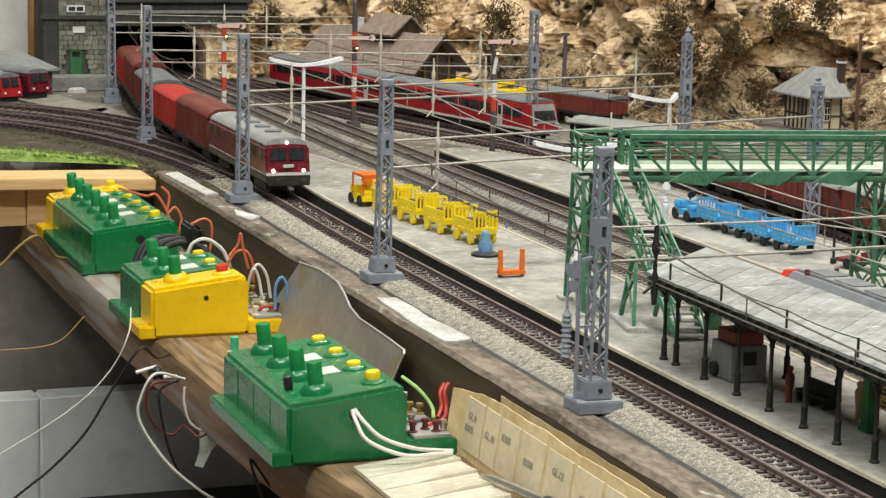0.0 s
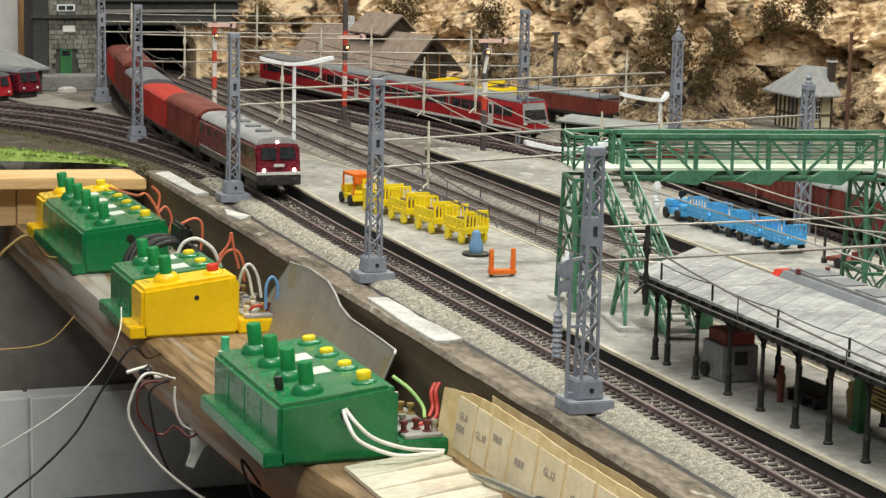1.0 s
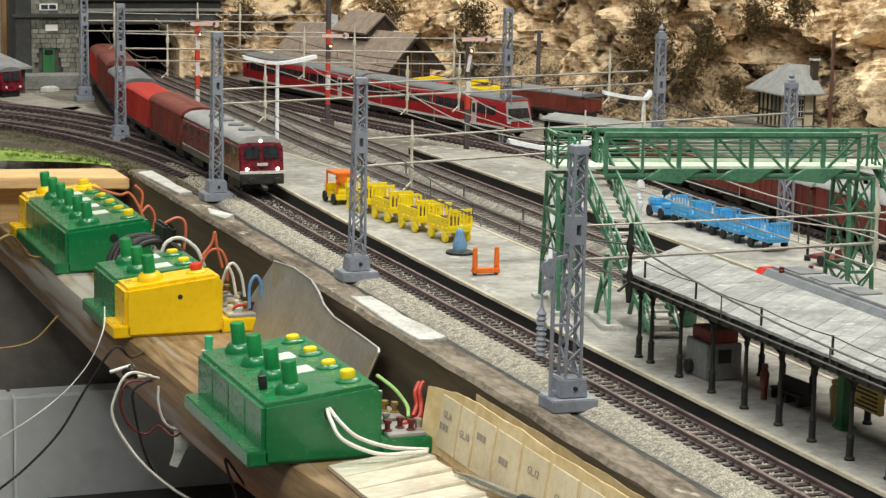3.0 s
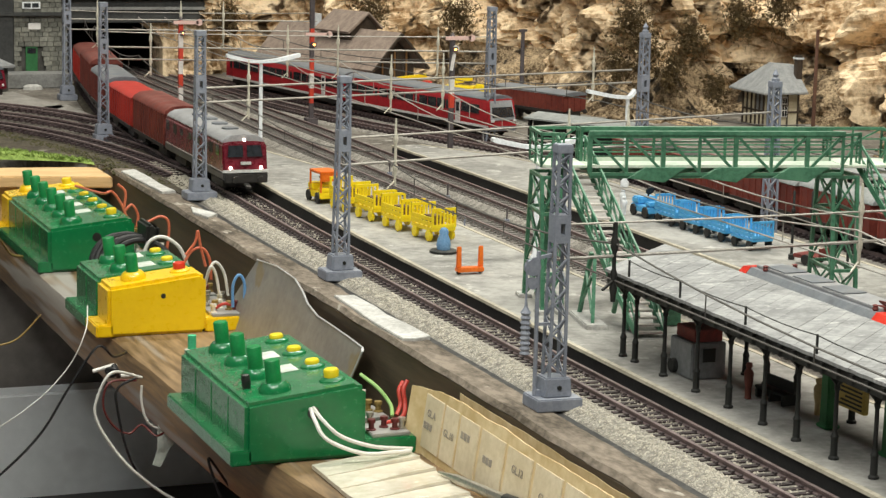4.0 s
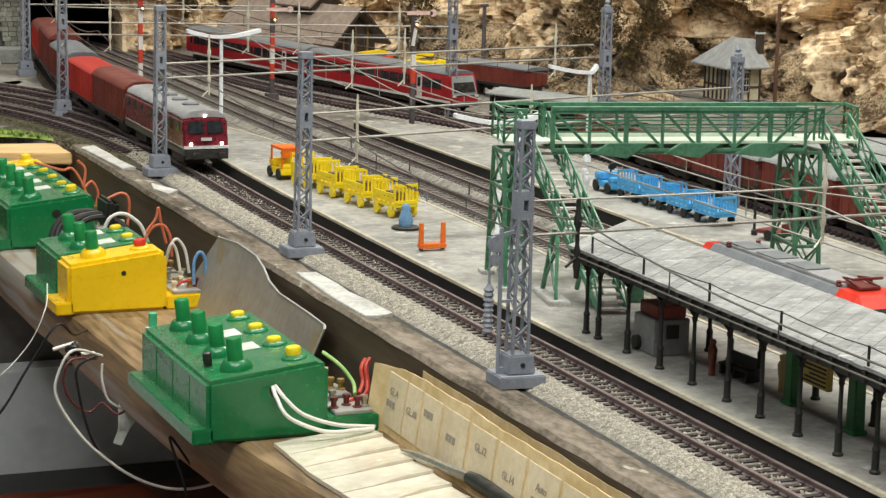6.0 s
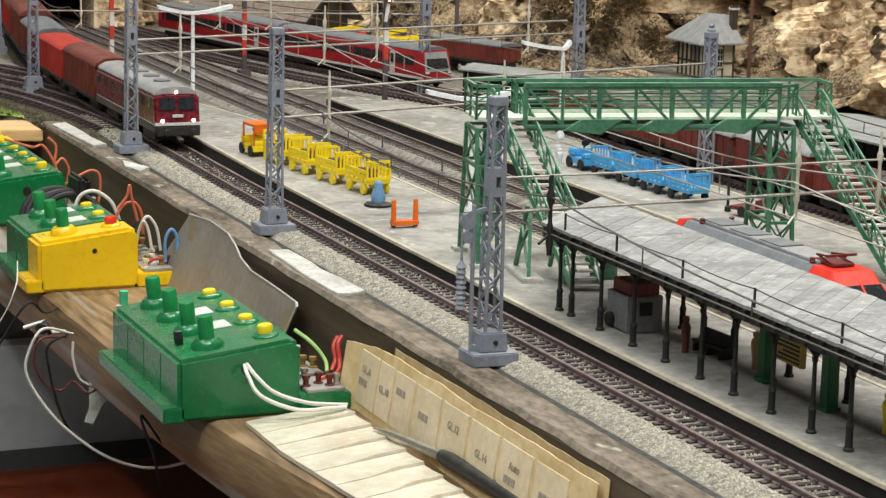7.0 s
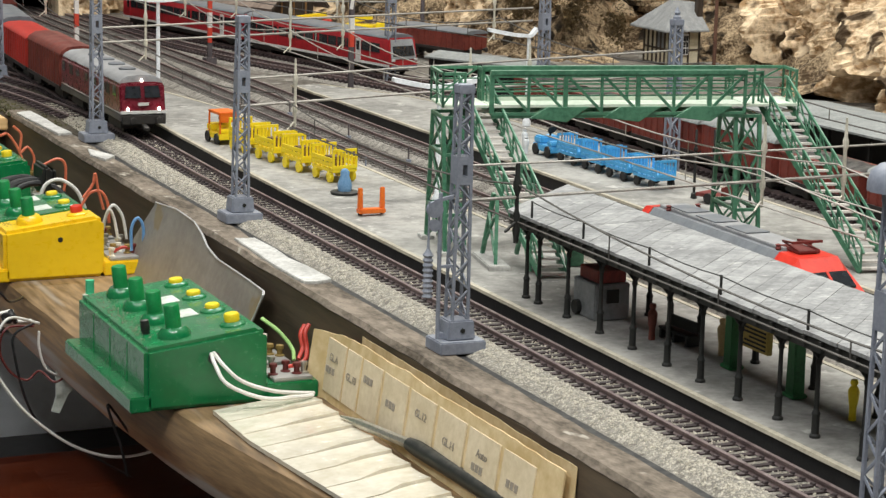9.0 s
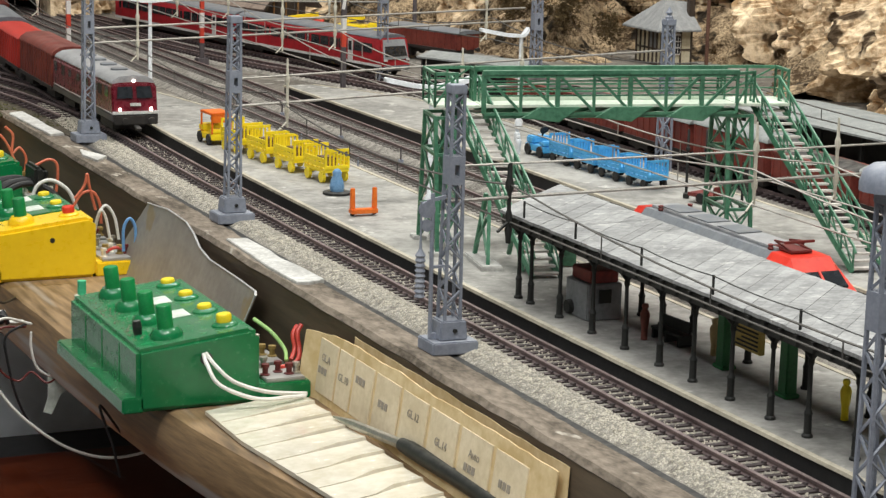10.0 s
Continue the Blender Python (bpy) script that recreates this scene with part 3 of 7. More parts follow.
for i in range(5000):
    t = random.random() ** 1.2
    x, y = 0.418 - 0.55 * t, 1.925 + 0.135 * math.sqrt(t) + 0.07 * t + random.uniform(-0.3, 0.85) * (0.018 + 0.05 * min(1, t * 3))
    z = 0.0075 * math.sin(math.pi * min(1, 0.08 + t * 3) / 2) - 0.001
    a, h = random.uniform(0, 6.28), random.uniform(0.0015, 0.004)
    dx, dy = 0.0009 * math.cos(a), 0.0009 * math.sin(a)
    tufts.add([(x - dx, y - dy, z), (x + dx, y + dy, z), (x + dy * 2, y - dx * 2, z + h)], [(0, 1, 2)])
part("blades", tufts, GRASS_MAT, grass, kind="stuff")


# ---- control boxes ----
def control_box(at, modules, label, lone_stub=None, pitch=0.034, labelled=(1, 2)):
    """A row of bolted modules; each has a knob on a collar, a push cap on a collar and a paper label."""
    c = thing("control_box", at, label, "control box", "control boxes on the shelf")
    prof = [(0.0125, 0.0), (0.0125, 0.0335), (0.0755, 0.0410), (0.0798, 0.0378), (0.0798, 0.0)]
    top = lambda x: 0.0335 + (x - 0.0125) * 0.1167
    for i, colour in enumerate(modules):
        body, knob_colour, cap_colour = {"g": (GREEN_BOX, GREEN_KNOB, YELLOW_CAP), "y": (YELLOW_BOX, GREEN_KNOB, RED_CAP), "z": (YELLOW_BOX, GREEN_KNOB, YELLOW_CAP)}[colour]
        y0, y1 = i * pitch, (i + 1) * pitch - 0.0002
        ym = (y0 + y1) / 2
        if i == 0 or modules[i - 1] != colour:
            j = i
            while j + 1 < len(modules) and modules[j + 1] == colour:
                j += 1
            y2 = (j + 1) * pitch - 0.0002
            shell = part("housing", Geo().prism(prof, "y", y0, y2), body, c, bevel=0.0023, smooth=True, seg=4)
            part("front_ledge", Geo().box((0.0045, y0, 0.0), (0.0165, y2, 0.0085)), body, c, bevel=0.0009, smooth=True)
        else:
            part("seam", Geo().box((0.0122, y0 - 0.0003, 0.0086), (0.0127, y0 + 0.0002, 0.030)), GREEN_KNOB, shell, "fine seam between modules")
        part("rear_ledge", Geo().box((0.0795, y0 + 0.001, 0.0), (0.109, y1 - 0.001, 0.0095)), body, c, bevel=0.0008)
        kx, tilt = 0.0335, math.degrees(math.atan(0.1167))
        at_top = lambda x, y, lift=0.0: pose(x, y, top(x) + lift, 0, -tilt, 0)
        if lone_stub == i:
            part("stub", Geo().lathe([(0.0022, -0.001), (0.0026, 0.004), (0.0022, 0.0075), (0.0004, 0.008)], 10, at_top(kx - 0.0115, ym + 0.014)), DARK_CAP, shell, "bare black switch stub")
        collar_mat = body if colour != "g" else GREEN_BOX
        collar = part("knob_collar", Geo().lathe([(0.0088, -0.001), (0.0088, 0.0018), (0.0072, 0.0042), (0.0062, 0.0052), (0.0005, 0.0053)], 22, at_top(kx, ym)), collar_mat, shell, smooth=True)
        part("knob", Geo().lathe([(0.0042, 0.005), (0.0042, 0.0165), (0.0036, 0.0172), (0.0003, 0.0173)], 18, at_top(kx, ym)), knob_colour, collar, "bright green knob", smooth=True)
        part("cap_collar", Geo().lathe([(0.0072, -0.001), (0.0070, 0.001), (0.0055, 0.0022), (0.0004, 0.0023)], 20, at_top(0.0655, ym, -0.0002)), body, shell, smooth=True)
        part("push_cap", Geo().lathe([(0.0040, 0.0018), (0.0043, 0.0055), (0.0037, 0.0065), (0.0003, 0.0067)] if i == 0 or colour != "g" else [(0.0040, 0.0018), (0.0041, 0.0035), (0.0036, 0.0043), (0.0003, 0.0045)], 16, at_top(0.0655, ym, -0.0002)), cap_colour, shell, "coloured push button cap", smooth=True)
        if i in labelled:
            part("label", Geo().box((-0.006, -0.0075, 0.0), (0.006, 0.0075, 0.0004), at_top(0.0505, ym + 0.004, 0.0002)), LABEL, shell, "blank white paper label")
        for k in range(5):
            tx = 0.087 + 0.0043 * k
            part("terminal", Geo().lathe([(0.0028, 0.0095), (0.0028, 0.012), (0.0016, 0.0125), (0.0016, 0.0155), (0.0024, 0.0157), (0.0022, 0.0175), (0.0002, 0.0177)], 10, pose(tx, ym + random.uniform(-0.011, 0.011), 0)), random.choice((TERMINAL, TERMINAL, IVORY, DARKRED_WIRE, YELLOW_WIRE)), c, smooth=True)
        part("contact_strip", Geo().box((0.0845, y0 + 0.003, 0.0095), (0.1065, y1 - 0.003, 0.0115)), STEEL, c, bevel=0.0004)
    crumbs = Geo()
    for _ in range(420 if modules[0] == "g" else 160):
        x, y, r = 0.0165 + abs(random.gauss(0, 0.007)), len(modules) * pitch * random.uniform(0.14, 0.97), random.uniform(0.0002, 0.0008)
        m = pose(x, y, top(x), random.uniform(0, 360), random.uniform(0, 360), random.uniform(0, 360)) @ Matrix.Diagonal((r, r * 0.8, r * 0.5, 1))
        crumbs.add([(1, 0, 0), (-1, 0, 0), (0, 1, 0), (0, -1, 0), (0, 0, 1), (0, 0, -1)], [(0, 2, 4), (2, 1, 4), (1, 3, 4), (3, 0, 4), (2, 0, 5), (1, 2, 5), (3, 1, 5), (0, 3, 5)], m)
    part("dust", crumbs, CRUMB, c, "grey brown crumbly dust", kind="stuff")
    end = part("end_hole", Geo().lathe([((0.0036 if modules[0] == "g" else 0.0018), 0.0), ((0.0034 if modules[0] == "g" else 0.0017), 0.0004), (0.0002, 0.0005)], 14, pose(0.050, 0.0002, 0.0265, 90)), DARK_CAP, c, "dark cable hole in the end face")
    return c


box_a = control_box((0.303, 1.083, SHELF), "gggg", "dusty green plastic control box with four green knobs", lone_stub=0)
box_b = control_box((0.304, 1.413, SHELF), "ygg", "green control box with a bright yellow end module")
box_c = control_box((0.3115, 1.652, SHELF), "gggggz", "long dusty green control box with a yellow far end", labelled=(1, 2, 3, 4))


def wire(name, pts, r, material, label, n=7, group=""):
    ob = part(name, Geo().tube(curve_pts(pts), r, n), material, None, "", smooth=True)
    return tagged(ob, label, "wire", group)


wire("white_wire", [(0.3512, 1.0825, -0.016), (0.350, 1.072, -0.0195), (0.354, 1.063, -0.028), (0.372, 1.058, -0.0355), (0.392, 1.062, -0.0375), (0.402, 1.066, -0.0385)], 0.0011, WHITE_WIRE, "white twin wire coming out of the green control box")
wire("white_wire", [(0.3525, 1.0825, -0.0155), (0.354, 1.070, -0.0195), (0.362, 1.064, -0.027), (0.378, 1.062, -0.033), (0.394, 1.066, -0.0365), (0.404, 1.07, -0.0385)], 0.0011, WHITE_WIRE, "white twin wire coming out of the green control box")
wire("green_wire", [(0.397, 1.135, -0.012), (0.404, 1.125, -0.018), (0.409, 1.118, -0.026), (0.408, 1.112, -0.031)], 0.0011, GREEN_WIRE, "short light green wire at the terminals")
wire("red_wire", [(0.4195, 1.12, -0.0135), (0.4165, 1.118, -0.018), (0.4165, 1.115, -0.026), (0.413, 1.11, -0.0315), (0.400, 1.105, -0.0335)], 0.0013, RED_WIRE, "red wire rising from the terminals")
wire("red_wire", [(0.418, 1.123, -0.0145), (0.4145, 1.12, -0.019), (0.4145, 1.117, -0.026), (0.411, 1.113, -0.031)], 0.0012, RED_WIRE, "red wire rising from the terminals")
wire("black_wire", [(0.330, 1.40, -0.050), (0.304, 1.34, -0.041), (0.291, 1.33, -0.032), (0.273, 1.33, -0.057), (0.256, 1.33, -0.084), (0.234, 1.33, -0.106), (0.205, 1.33, -0.128), (0.1, 1.35, -0.22)], 0.0008, BLACK_WIRE, "black wire hanging down beside the plank")
wire("white_wire", [(0.30, 1.40, -0.020), (0.290, 1.36, -0.028), (0.278, 1.36, -0.052), (0.251, 1.36, -0.077), (0.2, 1.37, -0.11)], 0.0004, WHITE_WIRE, "thin white wire hanging beside the plank")
wire("white_wire", [(0.312, 1.30, -0.046), (0.289, 1.28, -0.037), (0.280, 1.28, -0.052), (0.279, 1.28, -0.064), (0.287, 1.28, -0.080), (0.302, 1.28, -0.099), (0.327, 1.28, -0.119), (0.354, 1.28, -0.129), (0.382, 1.28, -0.126), (0.40, 1.29, -0.115)], 0.0009, WHITE_WIRE, "white wire in a long hanging loop")
wire("dark_red_wire", [(0.311, 1.31, -0.05), (0.292, 1.30, -0.048), (0.288, 1.30, -0.062), (0.294, 1.30, -0.075), (0.304, 1.30, -0.081), (0.312, 1.30, -0.076), (0.319, 1.29, -0.081), (0.33, 1.30, -0.079)], 0.0007, DARKRED_WIRE, "dark red wire in a hanging loop")
wire("black_wire", [(0.311, 1.30, -0.045), (0.297, 1.30, -0.052), (0.297, 1.30, -0.066), (0.303, 1.30, -0.092), (0.313, 1.30, -0.111), (0.332, 1.30, -0.125), (0.37, 1.30, -0.15)], 0.0008, BLACK_WIRE, "black wire hanging below the plank")
wire("white_wire", [(0.312, 1.30, -0.051), (0.312, 1.30, -0.062), (0.3165, 1.30, -0.075), (0.328, 1.30, -0.081), (0.341, 1.30, -0.083)], 0.0008, WHITE_WIRE, "white wire bent under the plank")
wire("white_wire", [(0.286, 1.32, -0.045), (0.294, 1.32, -0.043), (0.300, 1.319, -0.042), (0.298, 1.319, -0.048), (0.312, 1.32, -0.049)], 0.0012, WHITE_WIRE, "knotted white wire end")
wire("black_wire", [(0.2985, 1.318, -0.041), (0.3, 1.315, -0.045), (0.296, 1.314, -0.047), (0.294, 1.316, -0.044), (0.298, 1.312, -0.043), (0.301, 1.314, -0.048)], 0.0016, BLACK_WIRE, "black wire knot round the white wire")
wire("black_wire", [(0.330, 1.16, -0.080), (0.314, 1.15, -0.058), (0.318, 1.15, -0.073), (0.321, 1.15, -0.082), (0.325, 1.15, -0.1)], 0.0008, BLACK_WIRE, "thin black wire under the control box")
wire("yellow_wire", [(0.2, 1.6, -0.091), (0.245, 1.6, -0.089), (0.274, 1.6, -0.088), (0.291, 1.6, -0.083), (0.308, 1.6, -0.066)], 0.0007, YELLOW_WIRE, "dull yellow wire hanging behind the plank")
wire("dull_wire", [(0.22, 1.6, -0.04), (0.246, 1.6, -0.025), (0.258, 1.6, -0.013), (0.275, 1.61, -0.006), (0.296, 1.66, -0.03), (0.313, 1.7, -0.04)], 0.0011, YELLOW_WIRE, "dull yellow grey wire beside the control box")
wire("white_wire", [(0.365, 1.53, -0.02), (0.368, 1.53, -0.013), (0.373, 1.53, -0.002), (0.383, 1.53, 0.001), (0.394, 1.53, -0.006), (0.399, 1.53, -0.015), (0.402, 1.53, -0.024)], 0.0014, WHITE_WIRE, "white wire bent in an arch behind the box")
for pts, col, lab in (([(0.374, 1.79, 0.001), (0.376, 1.70, 0.008), (0.384, 1.70, 0.009), (0.391, 1.70, 0.0), (0.396, 1.70, -0.012)], ORANGE_WIRE, "orange wire loop between the boxes"),
                      ([(0.389, 1.70, 0.015), (0.395, 1.70, 0.008), (0.394, 1.70, -0.006), (0.400, 1.70, -0.002), (0.405, 1.70, -0.010), (0.404, 1.70, -0.02)], ORANGE_WIRE, "orange wire loop between the boxes"),
                      ([(0.393, 1.62, -0.003), (0.403, 1.62, 0.001), (0.409, 1.62, -0.002), (0.41, 1.62, -0.012), (0.408, 1.62, -0.028)], ORANGE_WIRE, "orange wire arch beside the cable coil"),
                      ([(0.397, 1.52, -0.011), (0.404, 1.52, -0.002), (0.406, 1.52, 0.006), (0.408, 1.52, -0.005), (0.412, 1.52, -0.02)], ORANGE_WIRE, "orange wire at the terminals"),
                      ([(0.395, 1.52, -0.018), (0.402, 1.52, -0.008), (0.410, 1.52, -0.007), (0.415, 1.52, -0.016), (0.416, 1.52, -0.03)], ORANGE_WIRE, "orange wire at the terminals"),
                      ([(0.394, 1.46, -0.028), (0.398, 1.46, -0.012), (0.403, 1.46, -0.006), (0.409, 1.46, -0.014), (0.412, 1.46, -0.03)], WHITE_WIRE, "white wire at the terminals"),
                      ([(0.392, 1.455, -0.026), (0.396, 1.45, -0.008), (0.400, 1.45, -0.012), (0.403, 1.45, -0.027)], WHITE_WIRE, "white wire at the terminals"),
                      ([(0.404, 1.42, -0.03), (0.404, 1.42, -0.015), (0.408, 1.42, -0.008), (0.412, 1.42, -0.014), (0.412, 1.42, -0.03)], BLUE_WIRE, "blue wire arch at the terminals"),
                      ([(0.393, 1.43, -0.033), (0.40, 1.428, -0.029), (0.407, 1.43, -0.031), (0.41, 1.435, -0.033)], RED_WIRE, "red wire across the terminals")):
    wire("loop_wire", pts, 0.0011, col, lab)

# black cable coil with a clip between two control boxes
coil = thing("cable_coil", (0.374, 1.585, SHELF), "coiled black cable held by a black clip", "cable")
for k in range(5):
    g = Geo().tube([(0.025 * math.cos(a) - 0.002 * k + 0.004, 0.0065 * k - 0.014 + 0.012 * math.sin(a), 0.008 + (0.027 + 0.0015 * (k % 2)) * math.sin(a) ** 0.8) for a in (math.pi * i / 16 for i in range(17))], 0.0023, 8)
    part("winding", g, BLACK_WIRE, coil, smooth=True)
part("clip", Geo().box((0.008, -0.010, 0.026), (0.014, 0.022, 0.048)).box((0.016, -0.002, 0.022), (0.020, 0.02, 0.045)), DARK_CAP, coil, bevel=0.002, smooth=True)

# loose light green knob
loose = thing("green_peg", (0.326, 1.2325, SHELF), "small light green peg on a pale washer", "peg")
part("washer", Geo().lathe([(0.0045, 0.0), (0.0045, 0.0305), (0.003, 0.031), (0.0003, 0.031)], 14), IVORY, loose, smooth=True)
part("peg_top", Geo().lathe([(0.0026, 0.030), (0.0026, 0.039), (0.0005, 0.0395)], 12), surface("light_green_plastic", (0.05, 0.42, 0.2), (0.09, 0.55, 0.28), 0.4, scale=80, bump=0.05), loose, smooth=True)

# cut sheet of metal leaning against the front board
outline = [(1.452, 0.0), (1.440, 0.018), (1.418, 0.0475), (1.375, 0.0505), (1.335, 0.0495), (1.315, 0.0455), (1.298, 0.0405), (1.275, 0.0375), (1.245, 0.0372), (1.215, 0.0368), (1.188, 0.036), (1.186, 0.034), (1.193, 0.0)]
g = Geo()
g.loft([[(0.404 + 0.35 * z + s, y, SHELF + z) for y, z in outline] for s in (0.0, 0.0008)])
sheet = part("metal_sheet", g, STEEL)
tagged(sheet, "dull grey cut metal sheet leaning against the front board", "metal sheet")
part("bright_edge", Geo().tube([(0.4037 + 0.35 * z, y, SHELF + z) for y, z in outline[2:]], 0.0005, 5), STEEL_EDGE, sheet, "bright cut edge")

# yellowed paper strip with panels, leaning on the front board
def edge_top(y):
    return 0.0385 + 0.0015 * noise.noise((y * 26, 2, 0)) + 0.0012 * noise.noise((y * 70, 8, 1)) - 0.004 * max(0, (y - 1.05) / 0.05)


paper = thing("paper_strip", (0.0, 0.0, SHELF), "yellowed creased paper strip with printed track labels", "paper")
rings = []
for i in range(60):
    y = 1.095 - i * 0.00487
    bulge = 0.0003 * math.sin((y - 0.8) / 0.0345 * 2 * math.pi) + 0.0003 * noise.noise((y * 30, 0, 7))
    curl = 0.006 * max(0.0, (y - 1.08) / 0.015)
    h = edge_top(y)
    x0 = 0.4135 - curl
    rings.append([(x0 + 0.0055 * k + bulge * (1 - abs(k - 0.5)), y, h * k) for k in (0.0, 0.25, 0.5, 0.75, 1.0)] + [(x0 + 0.0055 * k + 0.0006 + bulge * (1 - abs(k - 0.5)), y, h * k) for k in (1.0, 0.75, 0.5, 0.25, 0.0)])
sheet_front = part("front_fold", Geo().loft(rings), PAPER, paper, smooth=True)
rings = []
for i in range(50):
    y = 1.05 - i * 0.005
    h = 0.0405 + 0.001 * noise.noise((y * 40, 4, 0))
    rings.append([(0.4205, y, 0.0), (0.4232, y, h), (0.4236, y, h), (0.4209, y, 0.0)])
part("back_fold", Geo().loft(rings), PAPER, paper, "darker folded back of the strip", smooth=True)


def words(text, size, m, parent, material=INK):
    cu = bpy.data.curves.new("lettering", "FONT")
    cu.body, cu.size, cu.extrude, cu.align_x = text, size, 0.00012, "CENTER"
    tmp = bpy.data.objects.new("lettering", cu)
    scene.collection.objects.link(tmp)
    me = bpy.data.meshes.new_from_object(tmp.evaluated_get(bpy.context.evaluated_depsgraph_get()))
    bpy.data.objects.remove(tmp)
    me.materials.clear()
    me.materials.append(material)
    ob = new("lettering", me)
    ob.parent = parent
    ob.matrix_basis = m
    return ob


lean = math.degrees(math.atan(0.0055 / 0.0385))
panels = [(1.086, 1.058, "GL.A"), (1.055, 1.036, "GL.10"), (1.033, 1.008, ""), (1.004, 0.974, ""), (0.970, 0.940, "GL.12"), (0.936, 0.905, "GL.14"), (0.901, 0.868, "Auto"), (0.864, 0.832, "")]
for k, (a, b, text) in enumerate(panels):
    z0, z1 = 0.0045, 0.033
    xx = lambda z: 0.4135 + 0.0055 * z / 0.0385 - 0.0007
    part("printed_panel", Geo().loft([[(xx(z0), y, z0), (xx(z1), y, z1), (xx(z1) + 0.0007, y, z1), (xx(z0) + 0.0007, y, z0)] for y in (a, b)]), CREAM, paper)
    ym, zt = (a + b) / 2, 0.0175 if k % 2 else 0.022
    face = Matrix.Translation((xx(zt) - 0.0004, ym, zt)) @ pose(0, 0, 0, 90, 0, -90) @ pose(0, 0, 0, -lean)
    if text:
        words(text, 0.0056, face, paper)
    if not text or text in ("GL.A", "Auto"):
        zb = zt - (0.007 if text else 0.0)
        for d in range(3):
            part("print_bar", Geo().loft([[(xx(z) - 0.0004, y, z), (xx(z), y, z), (xx(z + 0.0035), y, z + 0.0035), (xx(z + 0.0035) - 0.0004, y, z + 0.0035)] for z in (zb,) for y in (ym + 0.009 - d * 0.0042, ym + 0.009 - d * 0.0042 - 0.003)]), INK, paper)
part("punch_hole", Geo().lathe([(0.0022, 0.0), (0.0022, 0.0004), (0.0001, 0.0005)], 12, pose(0.4146, 0.815, 0.0225, 0, -90)), DARK_CAP, paper, "punched hole")

# ivory plastic strip with wavy ribs on the plank
strip = thing("plastic_strip", (0.0, 0.0, SHELF), "ivory ribbed plastic strip lying on the plank", "plastic strip")
for k in range(15):
    y1 = 1.078 - 0.0238 * k
    y0 = y1 - 0.0236
    rings = []
    for j in range(9):
        t = j / 8
        y = y1 + (y0 - y1) * t
        left = lambda yy: 0.3475 + 0.10 * max(0.0, 1.02 - yy)
        yk = y - 0.010
        h = 0.0008 + 0.0017 * (t ** 2.0)
        rings.append([(left(y), yk, 0.0005), (left(y), yk, 0.0025 + h * 0.15), (left(y) + 0.018, yk + 0.004, 0.003 + h * 0.3), (0.388, yk + 0.010, 0.003 + h), (0.404, yk + 0.013, 0.0035 + h), (0.4052, yk + 0.013, 0.0005)])
    part("rib", Geo().loft(rings), IVORY, strip, smooth=True)

tool = thing("soldering_iron", (0.0, 0.0, SHELF), "soldering iron with a black handle and grey shaft", "tool")
part("handle", Geo().tube([(0.4125, 0.960, 0.0085), (0.4135, 0.950, 0.0085), (0.4155, 0.90, 0.0085), (0.4165, 0.82, 0.0085), (0.415, 0.74, 0.0085)], 0.0042, 12, radii=[0.0034, 0.0042, 0.0042, 0.004, 0.0038]), DARK_CAP, tool, smooth=True)
part("shaft", Geo().tube([(0.402, 1.025, 0.006), (0.405, 1.005, 0.007), (0.4125, 0.96, 0.0085)], 0.002, 8, radii=[0.0006, 0.0026, 0.0026]), TERMINAL, tool, "grey metal shaft", smooth=True)

# torn white paper under the plank
g = Geo()
pts = [(0.326, -0.065), (0.322, -0.079), (0.322, -0.093), (0.319, -0.102), (0.324, -0.104), (0.330, -0.092), (0.339, -0.085)]
g.prism(pts, "y", 1.30, 1.3006)
tagged(part("torn_paper", g, LABEL), "torn white paper scrap hanging under the plank", "paper scrap")

# white filler patches on the rim
for k, pts in enumerate(([(0.4265, 1.852), (0.433, 1.858), (0.4405, 1.86), (0.442, 1.81), (0.441, 1.77), (0.4435, 1.73), (0.4315, 1.727), (0.429, 1.78)], [(0.4345, 1.648), (0.4455, 1.610), (0.4335, 1.593), (0.4290, 1.62)], [(0.430, 1.282), (0.436, 1.279), (0.4425, 1.279), (0.4435, 1.24), (0.4418, 1.215), (0.4445, 1.19), (0.4455, 1.153), (0.436, 1.148), (0.4275, 1.150), (0.4265, 1.2), (0.4285, 1.24)])):
    tagged(part("filler_patch", Geo().prism(pts, "z", 0.001, 0.0037), WHITE_PATCH, None, bevel=0.0004), "white filler patch on the board rim", "filler patch", "filler patches on the rim")

# ---- platform canopy ----
canopy = thing("platform_canopy", (0.0, 0.0, 0.012), "long platform canopy with grey boarded roof on black posts", "canopy")
ROOF_Z = 0.046
SKEW = 0.062
y, k = 1.046, 0
while y > 0.42:
    d = 0.0066 + 0.0012 * math.sin(k * 2.3)
    y0, z0 = y - d, ROOF_Z + 0.0003 * noise.noise((k * 0.7, 1, 3))
    ends = [(0.503 + 0.0006 * noise.noise((k * 3.1, 0, 0)), y0 + 0.00004), (0.570, y0 + SKEW + 0.00004), (0.570, y + SKEW - 0.00004), (0.503 + 0.0006 * noise.noise((k * 3.1, 0, 0)), y - 0.00004)]
    part("roof_board", Geo().prism(ends, "z", z0, z0 + 0.0016), ROOF, canopy)
    y, k = y0, k + 1
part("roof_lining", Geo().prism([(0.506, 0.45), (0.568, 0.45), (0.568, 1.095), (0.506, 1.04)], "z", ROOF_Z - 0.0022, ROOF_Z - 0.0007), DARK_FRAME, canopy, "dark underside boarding")
